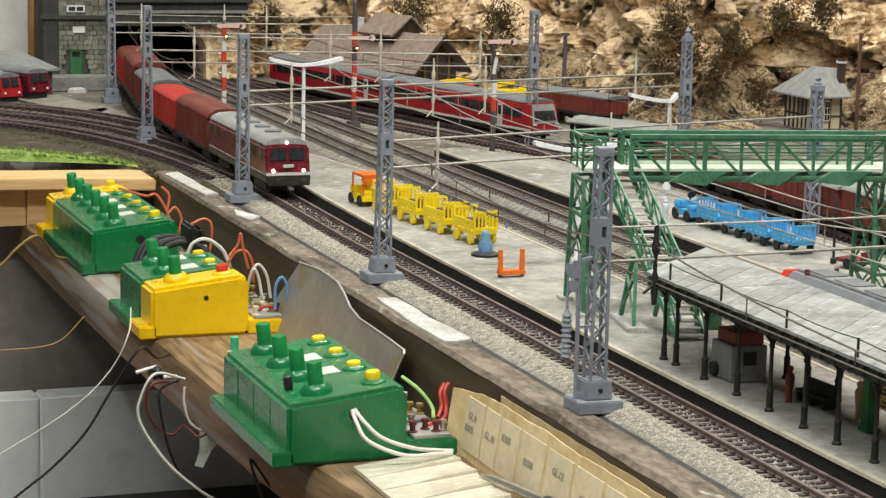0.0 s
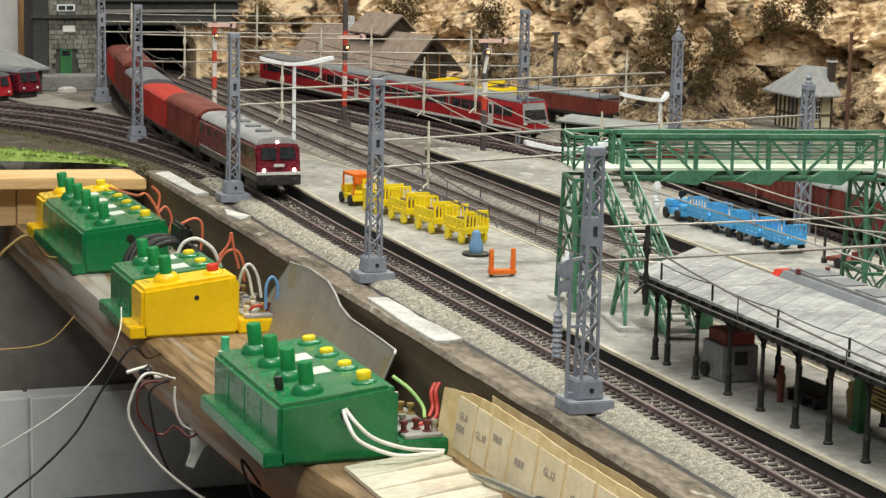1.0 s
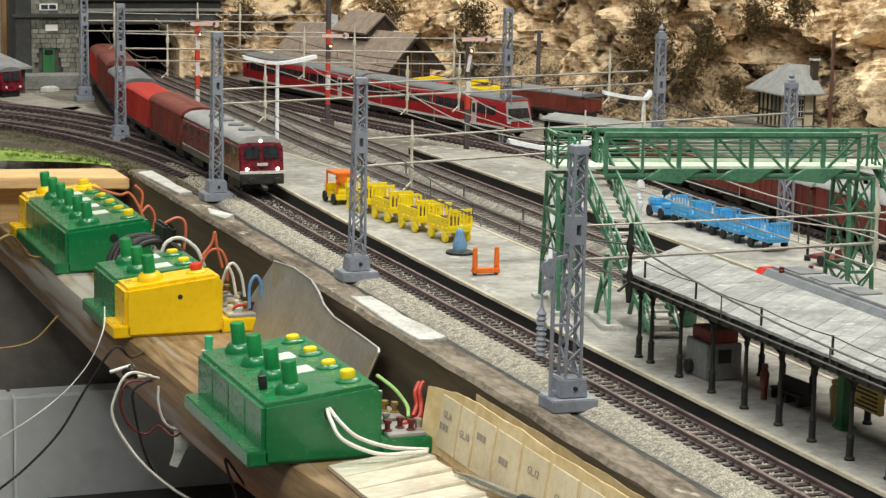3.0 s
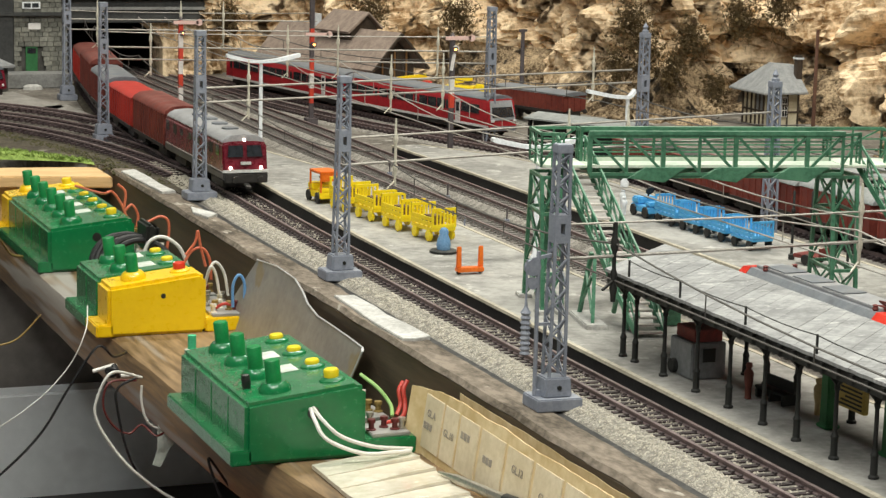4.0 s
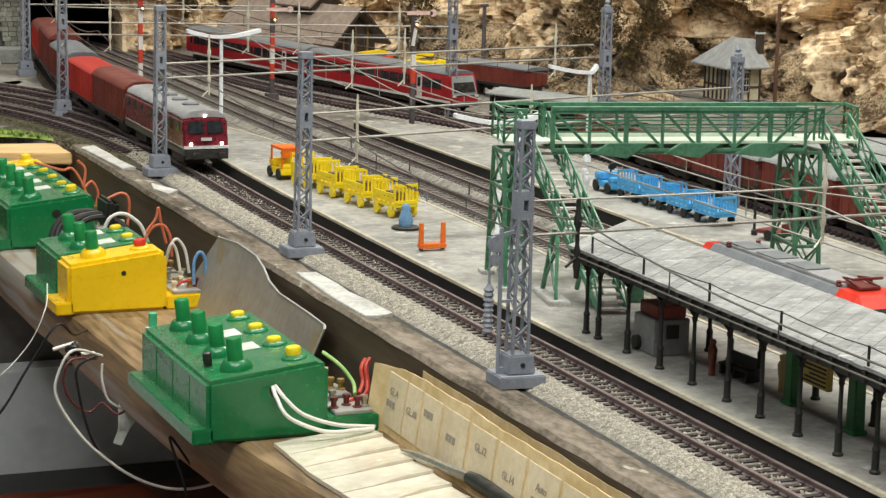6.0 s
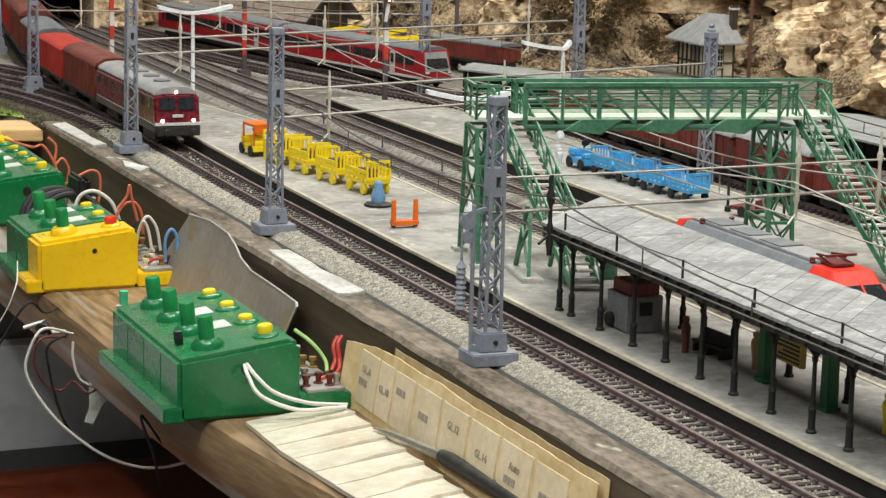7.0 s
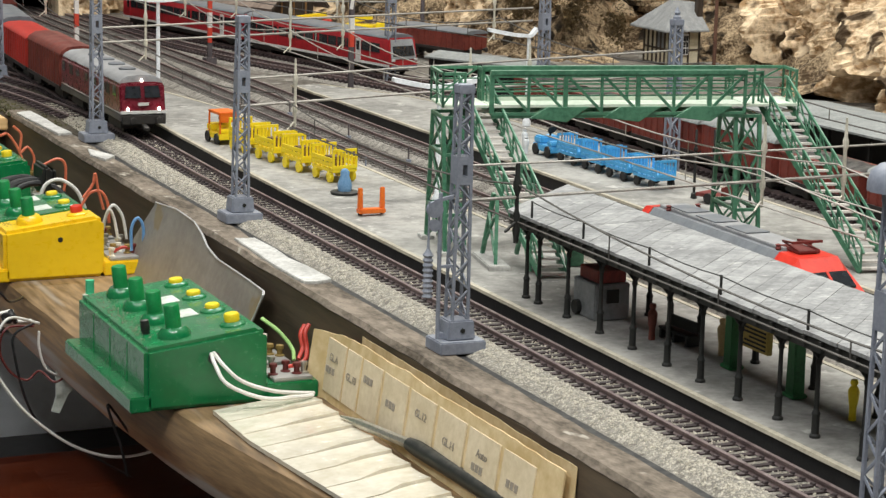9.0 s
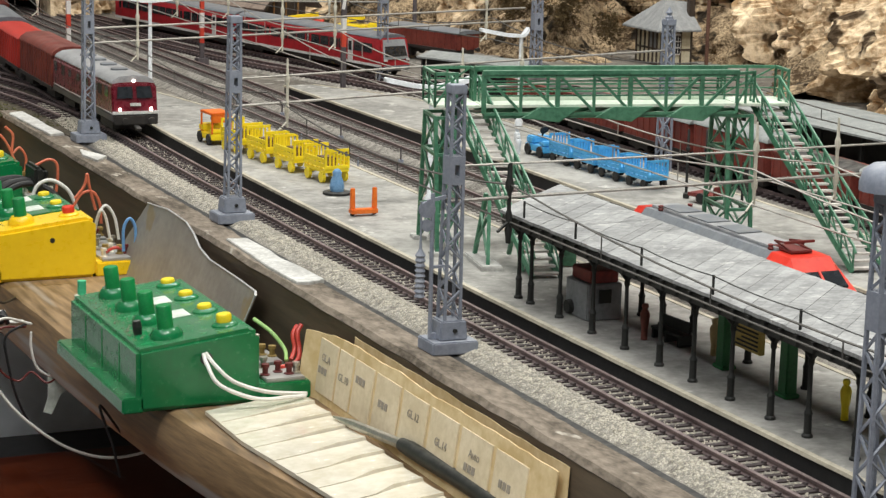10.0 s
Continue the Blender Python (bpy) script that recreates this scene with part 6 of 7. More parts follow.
for k, (y, l, crown, top, roof, lab) in enumerate(((1.632, 0.105, 0.0, 0.030, UNDER, "brown open goods wagon with a dark load"), (1.525, 0.104, 0.0, 0.031, UNDER, "brown open goods wagon with a dark load"), (1.418, 0.104, 0.005, 0.0325, TARP, "brown goods wagon under a grey tarpaulin"), (1.311, 0.104, 0.006, 0.034, TARP, "brown goods wagon under a grey tarpaulin"), (1.204, 0.104, 0.0, 0.030, UNDER, "brown open goods wagon with a dark load"), (1.097, 0.104, 0.005, 0.032, TARP, "brown goods wagon under a grey tarpaulin"))):
    goods_van(TRACK4, y, l, VAN_BROWN, roof, lab, crown, top, "goods_wagon", 0.0152)
goods_van(TRACK6, 2.085, 0.115, VAN_BROWN, ROOF_SLATE, "dark red goods van standing by the rock face", 0.004, 0.028)


def crane_truck(at, turn, label, colour, boom):
    c = thing("crane_truck", at, label, "crane truck", "yellow crane trucks", turn)
    part("chassis", Geo().box((-0.010, -0.024, 0.0055), (0.010, 0.024, 0.010)), UNDER, c, bevel=0.0005)
    for x in (-0.0095, 0.0095):
        for y in (-0.016, 0.004, 0.014):
            wheel(c, x, y, 0.0048, TYRE)
    part("cab", Geo().box((-0.0095, -0.024, 0.010), (0.0095, -0.012, 0.0215), None, 0.9), colour, c, bevel=0.001)
    part("cab_window", Geo().box((-0.0085, -0.0245, 0.0155), (0.0085, -0.0235, 0.0195)), GLASS, c)
    part("body", Geo().box((-0.0095, -0.010, 0.010), (0.0095, 0.024, 0.0185)), colour, c, bevel=0.0008)
    part("boom", Geo().bar((0, 0.016, 0.022), (0, 0.016 - boom, 0.027), 0.006, 0.0055), CART_YELLOW, c, "bright yellow boom", bevel=0.0006)
    return c


crane_truck((0.852, 2.285, 0.012), 62, "yellow and red crane truck behind the railcar", LOCO_RED, 0.034)
crane_truck((0.905, 2.25, 0.012), 50, "yellow crane truck behind the railcar", CART_YELLOW, 0.022)
slab = structure("loading_ramp", Geo().box((0.843, 2.215, 0.0), (0.96, 2.325, 0.0118)), PLATFORM, "grey loading ramp behind the railcar", bevel=0.001)

# railcars standing at the far left
for x, y, t, lab in ((0.428, 2.475, 28, "dark red railbus with rounded nose"), (0.389, 2.43, 30, "red and white railbus with rounded nose")):
    c = thing("railbus", (x, y, 0.004), lab, "railbus", "railbuses on the side track", t)
    part("body", shell(0.12, 0.0155, 0.006, 0.026, 0.002, 0.0, 0.006), MAROON if x > 0.4 else TRAIN_RED, c, bevel=0.003, smooth=True)
    part("roof", arched_roof(0.112, 0.0145, 0.0275, 0.005, 0.005), ROOF_SLATE, c, "grey arched roof", smooth=True)
    for s in (-1, 1):
        part("windscreen", Geo().loft([[(s * 0.001, 0.0014, 0.0175), (s * 0.0115, 0.0014, 0.0175), (s * 0.0105, 0.0048, 0.0265), (s * 0.001, 0.0048, 0.0265)], [(s * 0.001, 0.004, 0.0175), (s * 0.0115, 0.004, 0.0175), (s * 0.0105, 0.0074, 0.0265), (s * 0.001, 0.0074, 0.0265)]]), GLASS, c)
        part("headlight", Geo().lathe([(0.0016, 0.0), (0.0013, 0.001), (0.0002, 0.0012)], 10, pose(s * 0.0095, 0.0002, 0.0105, 90)), WHITE_LINE, c, smooth=True)
        for i in range(5):
            part("window", Geo().box((s * 0.0150, 0.012 + i * 0.02, 0.0165), (s * 0.0158, 0.028 + i * 0.02, 0.0245)), GLASS, c)
    part("underframe", Geo().box((-0.012, 0.004, 0.0), (0.012, 0.116, 0.0062)), UNDER, c)

# ---- tunnel portal and stone building ----
STONEWORK = surface("grey_green_masonry", (0.1, 0.1, 0.085), (0.24, 0.235, 0.2), 0.85, scale=50, bump=0.5, piece=0.3, bump_size=0.0006)
MORTAR = surface("dark_mortar", (0.05, 0.048, 0.042), (0.1, 0.095, 0.085), 0.9, scale=60, bump=0.3)
CONCRETE = surface("grey_concrete", (0.16, 0.16, 0.155), (0.28, 0.28, 0.27), 0.85, scale=30, bump=0.3)
DARK_STONE = surface("dark_lintel", (0.025, 0.026, 0.026), (0.06, 0.06, 0.058), 0.8, scale=40, bump=0.3)
BORE_BLACK = surface("tunnel_near_black", (0.004, 0.004, 0.004), (0.01, 0.009, 0.008), 0.9, scale=40, bump=0.2)
TIMBER = surface("dark_timber", (0.03, 0.02, 0.014), (0.07, 0.05, 0.035), 0.7, scale=60, bump=0.3, stretch=(1, 1, 0.3))
PLASTER = surface("old_plaster", (0.46, 0.4, 0.27), (0.64, 0.57, 0.42), 0.85, scale=50, bump=0.2)
BARN_ROOF = surface("brown_grey_shingles", (0.19, 0.142, 0.115), (0.32, 0.25, 0.205), 0.8, scale=40, bump=0.3, stretch=(1, 4, 4))
HUT_ROOF = surface("grey_slate_roof", (0.2, 0.205, 0.21), (0.33, 0.335, 0.335), 0.7, scale=40, bump=0.3, stretch=(3, 3, 1))
WOOD_POST = surface("orange_wood_post", (0.22, 0.11, 0.035), (0.36, 0.2, 0.075), 0.6, scale=18, bump=0.2, stretch=(3, 3, 0.4))

house = thing("stone_gatehouse", (0.0, 2.62, 0.0), "grey masonry gatehouse with a green door at the tunnel", "building")
part("wall", Geo().box((0.456, 0.002, 0.0), (0.532, 0.06, 0.118)), MORTAR, house, "masonry wall")
rows = 17
for r in range(rows):
    z0 = 0.0165 + r * 0.0058
    x = 0.4745 - (0.004 if r % 2 else 0.0)
    while x < 0.531:
        w = random.uniform(0.0065, 0.011)
        xa, xb = max(x, 0.4745), min(x + w, 0.5315)
        if xb - xa > 0.002 and not (0.4875 < xb and xa < 0.5035 and z0 < 0.0455):
            part("stone", Geo().box((xa + 0.0003, -0.0006 - random.uniform(0, 0.0008), z0 + 0.0003), (xb - 0.0003, 0.002, z0 + 0.0056)), STONEWORK, house)
        x += w
part("corner_pier", Geo().box((0.4555, -0.003, 0.0), (0.474, 0.03, 0.118)), DARK_STONE, house, "dark corner pier", bevel=0.001)
part("door", Geo().box((0.4885, -0.0006, 0.0165), (0.5025, 0.0016, 0.0455)), DEEP_GREEN, house, "green door")
part("fanlight", Geo().box((0.4905, -0.0010, 0.0375), (0.5005, -0.0006, 0.0435)), GLASS, house, "dark fanlight")
part("name_plate", Geo().box((0.4915, -0.0022, 0.066), (0.506, -0.0006, 0.0735)), WHITE_PAINT, house, "blank white name plate")
win = part("window", Geo().box((0.4845, -0.0022, 0.0905), (0.506, -0.0004, 0.0985)), LAMP_GREY, house, "pale upper window")
part("pane", Geo().box((0.4865, -0.0026, 0.092), (0.4945, -0.0022, 0.097)), GLASS, win)
part("pane", Geo().box((0.496, -0.0026, 0.092), (0.504, -0.0022, 0.097)), GLASS, win)
part("cornice", Geo().box((0.452, -0.006, 0.082), (0.536, 0.0, 0.0865)), DARK_STONE, house, bevel=0.0006)
part("ledge", Geo().box((0.44, -0.045, 0.0), (0.535, -0.0008, 0.0165)), CONCRETE, house, "grey concrete loading ledge", bevel=0.0012)

portal = thing("tunnel_portal", (0.0, 2.66, 0.0), "dark tunnel portal with heavy lintel and rough side walls", "tunnel portal")
part("lintel", Geo().box((0.52, -0.012, 0.071), (0.715, 0.05, 0.0995)), DARK_STONE, portal, bevel=0.001)
part("parapet", Geo().box((0.515, -0.018, 0.0998), (0.72, 0.05, 0.106)), DARK_STONE, portal, bevel=0.001)
part("beam_line", Geo().box((0.52, -0.0145, 0.087), (0.715, -0.012, 0.0905)), CONCRETE, portal)
part("upper_wall", Geo().box((0.515, -0.004, 0.1063), (0.72, 0.05, 0.16)), DARK_STONE, portal)
part("side_pier", Geo().box((0.533, -0.006, 0.0), (0.5455, 0.05, 0.071)), CONCRETE, portal, bevel=0.001)
g = Geo()
arc = [(0.664 + 0.0, 0.0), (0.664, 0.045), (0.658, 0.058), (0.648, 0.066), (0.632, 0.0708), (0.72, 0.0708), (0.72, 0.0)]
part("rough_pier", g.prism(arc, "y", -0.004, 0.05), ROCK, portal, "rough rock pier")
# near-black lining on the back, sides and top of the bore
part("bore", Geo().box((0.545, 0.30, -0.001), (0.67, 0.31, 0.075)).box((0.5445, 0.05, -0.001), (0.5455, 0.31, 0.075)).box((0.666, 0.05, -0.001), (0.667, 0.31, 0.075)).box((0.5445, 0.05, 0.0712), (0.667, 0.31, 0.0722)), BORE_BLACK, portal, "near black tunnel lining")

structure("end_wall_panel", Geo().box((0.38, 2.80, 0.0), (0.51, 2.81, 0.4)), surface("white_board", (0.6, 0.6, 0.6), (0.72, 0.72, 0.72), 0.7, scale=6), "white board behind the gatehouse")
tagged(part("wooden_post", Geo().box((0.4625, 2.745, 0.0), (0.482, 2.765, 0.4)), WOOD_POST, None, bevel=0.001), "orange brown wooden post behind the gatehouse", "post")
shed = thing("low_shed", (0.43, 2.56, 0.0), "low shed with a grey sloping roof", "shed", turn=22)
part("wall", Geo().box((-0.05, -0.02, 0.0), (0.018, 0.03, 0.03)), MORTAR, shed)
part("roof", Geo().loft([[(-0.06, -0.03, 0.0285), (0.022, -0.03, 0.0285), (0.022, -0.03, 0.031), (-0.06, -0.03, 0.031)], [(-0.06, 0.04, 0.0445), (0.01, 0.04, 0.0445), (0.01, 0.04, 0.047), (-0.06, 0.04, 0.047)]]), HUT_ROOF, shed, "grey sloping roof")

# ---- barn with big roof ----
barn = thing("barn", (0.856, 2.350, 0.0), "old wooden barn with a wide brown grey roof and dormer", "barn", turn=21.5)
part("wall", Geo().prism([(-0.030, 0.0), (-0.030, 0.044), (0.0, 0.074), (0.030, 0.044), (0.030, 0.0)], "y", 0.0, 0.195), TIMBER, barn, "dark timber wall")
for s in (-1, 1):
    part("roof_slope", Geo().loft([[(s * 0.042, y, 0.0385), (0.0, y, 0.0795), (0.0, y, 0.082), (s * 0.043, y, 0.041)] for y in (-0.012, 0.205)]), BARN_ROOF, barn, "brown grey shingled roof slope")
    part("barge_board", Geo().bar((s * 0.0425, -0.0125, 0.0395), (0.0, -0.0125, 0.0805), 0.0014, 0.003), TIMBER, barn)
part("dormer_roof", Geo().loft([[(-0.021, y, 0.0765), (0.009, y, 0.0985), (0.009, y, 0.1008), (-0.022, y, 0.0790)] for y in (0.055, 0.118)]), BARN_ROOF, barn, "raised dormer roof")
part("dormer_roof", Geo().loft([[(0.030, y, 0.080), (0.009, y, 0.0985), (0.009, y, 0.1008), (0.031, y, 0.0822)] for y in (0.055, 0.118)]), BARN_ROOF, barn, "raised dormer roof")
part("dormer_wall", Geo().prism([(-0.014, 0.06), (-0.014, 0.081), (0.009, 0.098), (0.024, 0.084), (0.024, 0.06)], "y", 0.060, 0.113), TIMBER, barn)
part("vent", Geo().box((-0.004, 0.135, 0.079), (0.004, 0.143, 0.094)), LAMP_GREY, barn)
for y in (-0.002, 0.05, 0.10, 0.15):
    part("brace_post", Geo().box((-0.0355, y - 0.0012, 0.0), (-0.033, y + 0.0012, 0.046)), TIMBER, barn)
for x in (-0.018, 0.0, 0.018):
    part("gable_board", Geo().box((x - 0.001, -0.0012, 0.0), (x + 0.001, 0.0, 0.06)), WOOD_POST, barn)

# ---- signal box hut ----
hut = thing("signal_box", (1.174, 2.055, 0.0), "half-timbered signal box with a grey hipped roof", "building")
HW, HD, HH = 0.036, 0.056, 0.041
part("wall", Geo().box((0.0, 0.0, -0.001), (HW, HD, HH)), PLASTER, hut, "plastered wall")
for x in (0.0005, 0.0135, 0.0225, HW - 0.0005):
    part("timber", Geo().box((x - 0.0009, -0.0012, 0.0), (x + 0.0009, 0.0002, HH)), TIMBER, hut)
for y in (0.001, 0.010, 0.0185, 0.0275, 0.0365, 0.046, HD - 0.001):
    part("timber", Geo().box((-0.0012, y - 0.0011, 0.0), (0.0002, y + 0.0011, HH)), TIMBER, hut)
for z in (0.0, 0.0165, 0.0365):
    part("timber", Geo().box((-0.0010, -0.0010, z), (HW + 0.0008, -0.0002, z + 0.002)), TIMBER, hut)
    part("timber", Geo().box((-0.0010, 0.0, z), (-0.0002, HD, z + 0.002)), TIMBER, hut)
for y in (0.0119, 0.0207):
    part("grey_bay", Geo().box((-0.0006, y, 0.0188), (-0.0001, y + 0.005, 0.0362)), KIOSK, hut)
w = part("window", Geo().box((0.0148, -0.0022, 0.0125), (0.0216, -0.0002, 0.0345)), WHITE_PAINT, hut, "white framed window")
for a in (0.0153, 0.0185):
    for z in (0.0136, 0.0204, 0.0272):
        part("pane", Geo().box((a, -0.0026, z), (a + 0.0025, -0.0022, z + 0.0058)), GLASS, w)
part("roof", Geo().loft([[(-0.013, -0.012, 0.0375), (HW + 0.005, -0.012, 0.0375), (HW + 0.005, HD + 0.010, 0.0375), (-0.013, HD + 0.010, 0.0375)], [(-0.013, -0.012, 0.0395), (HW + 0.005, -0.012, 0.0395), (HW + 0.005, HD + 0.010, 0.0395), (-0.013, HD + 0.010, 0.0395)], [(0.016, 0.022, 0.0685), (0.041, 0.022, 0.0665), (0.041, 0.032, 0.0665), (0.016, 0.032, 0.0685)]]), HUT_ROOF, hut, "grey hipped slate roof", bevel=0.0004)
stack = part("chimney", Geo().box((0.0345, 0.004, 0.040), (0.0415, 0.011, 0.078)), TIMBER, hut, "dark chimney", bevel=0.0006)
part("chimney_cap", Geo().box((0.0335, 0.003, 0.0735), (0.0425, 0.012, 0.0755)), LAMP_GREY, stack, "pale chimney band")
pole = thing("telegraph_pole", (1.2235, 2.045, 0.0), "rusty brown pole beside the signal box", "pole")
part("shaft", Geo().lathe([(0.0022, 0.0), (0.0018, 0.106)], 8), surface("rust_brown", (0.1, 0.045, 0.03), (0.17, 0.085, 0.055), 0.8, scale=60), pole, smooth=True)
pole = thing("dark_pole", (0.945, 2.19, 0.0), "slim dark grey pole in front of the rock face", "pole")
part("shaft", Geo().lathe([(0.0028, 0.0), (0.0022, 0.095)], 8), SIGNAL_DARK, pole, smooth=True)
part("head", Geo().box((-0.004, -0.002, 0.094), (0.004, 0.002, 0.097)), SIGNAL_DARK, pole)

# grey roofed sheds behind the tracks
def open_shed(at, turn, sx, sy, h, label):
    c = thing("open_shed", at, label, "shed", turn=turn)
    part("roof", Geo().loft([[(-sx, y, h - 0.004), (0.0, y, h), (sx, y, h - 0.004), (sx, y, h - 0.0025), (0.0, y, h + 0.0018), (-sx, y, h - 0.0025)] for y in (-sy, sy)]), TARP, c, "grey ridged roof")
    for x in (-sx * 0.7, sx * 0.7):
        n = max(2, int(sy * 2 / 0.05))
        for i in range(n + 1):
            y = -sy * 0.95 + sy * 1.9 * i / n
            part("post", Geo().box((x - 0.0014, y - 0.0014, 0.0), (x + 0.0014, y + 0.0014, h - 0.003)), DARK_FRAME, c)
    # near-black panel behind the posts stands in for the shade under the roof
    part("back_wall", Geo().box((-sx * 0.3, -sy, 0.0), (-sx * 0.2, sy, h - 0.003)), DARK_FRAME, c)
    return c


open_shed((0.968, 1.37, 0.0), 4, 0.045, 0.13, 0.044, "long open shed with a weathered grey roof")
open_shed((0.865, 1.845, 0.0), 28, 0.022, 0.06, 0.041, "small open shed with a grey roof")

# ---- ground dressing on the left ----
slab_m = surface("grey_paving_slab", (0.2, 0.185, 0.165), (0.33, 0.31, 0.28), 0.85, scale=30, bump=0.3)
for pts in ([(0.395, 2.50), (0.455, 2.52), (0.482, 2.36), (0.45, 2.30)], [(0.458, 2.36), (0.488, 2.38), (0.497, 2.2), (0.478, 2.18)], [(0.468, 2.20), (0.486, 2.17), (0.478, 2.04), (0.468, 2.06)]):
    structure("pavement", Geo().prism(pts, "z", 0.0003, 0.003), slab_m, "broken grey paving slab beside the curve", bevel=0.0005)
stone = part("loose_stone", Geo().loft([[(0.486 + r * math.cos(a), 2.565 + r * 0.6 * math.sin(a), z) for a in (2 * math.pi * i / 9 for i in range(9))] for r, z in ((0.012, 0.0), (0.011, 0.004), (0.006, 0.006))]), WHITE_PATCH)
tagged(stone, "pale flat stone in front of the gatehouse", "stone")
structure("soil_strip", Geo().prism([(0.449, 1.70), (0.462, 1.78), (0.466, 1.98), (0.448, 2.14), (0.40, 2.24), (0.25, 2.34), (-0.2, 2.44), (-0.2, 2.362), (0.25, 2.142), (0.36, 2.032), (0.43, 1.902), (0.445, 1.80)], "z", 0.0002, 0.0009), SOIL, "dark mossy soil round the curved side tracks")
side = [(1.80, 0.463), (1.92, 0.452), (2.03, 0.432), (2.13, 0.40), (2.22, 0.35), (2.30, 0.27)]


def side_track(off, name, label):
    """Curved track that swings out to the west behind the grass edge."""
    c = thing(name, (0, 0, 0.0), label, "railway track", kind="structure")
    pts = curve_pts([(x + off * 0.5, y + off, 0.0) for y, x in side], 10)
    for s in (-1, 1):
        line = []
        for i, p in enumerate(pts):
            d = (pts[min(i + 1, len(pts) - 1)] - pts[max(i - 1, 0)]).normalized()
            line.append(p + Vector((d.y, -d.x, 0)) * (s * 0.0087) + Vector((0, 0, 0.006)))
        part("rail", Geo().tube(line, 0.0011, 5), RAIL, c)
    g, run = Geo(), 0.0
    for i, (p, q) in enumerate(zip(pts, pts[1:])):
        d = q - p
        m = Matrix.Translation(p.lerp(q, 0.5) + Vector((0, 0, 0.0025))) @ pose(0, 0, 0, 0, 0, math.degrees(math.atan2(-d.x, d.y)))
        s = sleeper_geo(m)
        g.add(s.v, s.f)
    part("sleeper_row", g, SLEEPER, c, kind="stuff")


side_track(0.012, "side_track_1", "dark curved side track swinging west")
side_track(0.075, "side_track_2", "dark curved side track swinging west")
side_track(0.135, "side_track_3", "dark curved side track swinging west")

# mossy scatter along the bend
MOSS = surface("dark_moss_scatter", (0.03, 0.03, 0.012), (0.1, 0.09, 0.035), 0.95, scale=120, bump=0.8, bump_size=0.001)
g = Geo()
for i in range(900):
    t = random.random()
    y = 1.78 + 0.46 * t
    x = along(side, y) - 0.022 + random.gauss(0, 0.006)
    r = random.uniform(0.0008, 0.0026)
    m = pose(x, y, 0.0005, random.uniform(0, 90), random.uniform(0, 90), random.uniform(0, 360)) @ Matrix.Diagonal((r, r * random.uniform(0.6, 1.2), r * random.uniform(0.5, 1), 1))
    g.add([(1, 0, 0), (-1, 0, 0), (0, 1, 0), (0, -1, 0), (0, 0, 1), (0, 0, -1)], [(0, 2, 4), (2, 1, 4), (1, 3, 4), (3, 0, 4), (2, 0, 5), (1, 2, 5), (3, 1, 5), (0, 3, 5)], m)
tagged(part("moss_scatter", g, MOSS, None), "dark mossy scatter along the board edge", "moss", kind="stuff")

# dry bushes on the rock face
TWIG = surface("dry_dark_foliage", (0.05, 0.032, 0.011), (0.16, 0.105, 0.042), 0.95, scale=90, bump=0.5)


def dry_bush(at, size, label, n=420):
    g = Geo()
    for i in range(n):
        v = Vector((random.gauss(0, 1), random.gauss(0, 0.6), random.gauss(0, 1.3))) * size * 0.42
        if random.random() < 0.7:
            q = v + Vector((random.gauss(0, 1), random.gauss(0, 1), random.gauss(0, 1))).normalized() * size * 0.3
            g.bar(v, q, 0.0005)
        else:
            a = random.uniform(0.0008, 0.0022)
            m = Matrix.Translation(v) @ pose(0, 0, 0, random.uniform(0, 360), random.uniform(0, 360), random.uniform(0, 360))
            g.add([(-a, 0, 0), (a, 0, 0), (0, a * 1.6, a * 0.3), (0, -a * 1.4, a * 0.2)], [(0, 1, 2), (0, 3, 1)], m)
    ob = part("dry_bush", g, TWIG)
    ob.matrix_basis = pose(*at)
    tagged(ob, label, "bush", "dry bushes on the rock")


for at, size, n in (((1.062, 2.165, 0.105), 0.026, 420), ((1.075, 2.15, 0.075), 0.022, 300), ((1.10, 2.135, 0.055), 0.02, 260), ((1.045, 2.16, 0.06), 0.018, 240), ((1.115, 2.13, 0.09), 0.022, 300), ((1.195, 2.16, 0.112), 0.024, 360), ((1.225, 2.13, 0.125), 0.024, 360), ((1.15, 2.13, 0.035), 0.018, 240), ((0.985, 2.48, 0.09), 0.026, 420), ((0.90, 2.56, 0.10), 0.03, 420), ((0.735, 2.62, 0.08), 0.02, 300)):
    dry_bush(at, size, "dry dark brown bush clinging to the rock face", n * 2)

# ---- overhead wires ----
WIRE = surface("dull_catenary_wire", (0.3, 0.28, 0.25), (0.45, 0.42, 0.38), 0.5, 0.3, scale=80, bump=0.0)
DARK_WIRE = surface("dark_catenary_wire", (0.07, 0.065, 0.06), (0.14, 0.13, 0.12), 0.5, 0.3, scale=80, bump=0.0)
INSUL = surface("cream_insulator", (0.5, 0.47, 0.38), (0.68, 0.64, 0.54), 0.4, scale=80, bump=0.0)
TRACKS = {"1": TRACK1, "2": TRACK2, "3": TRACK3, "4": TRACK4, "5": TRACK5}


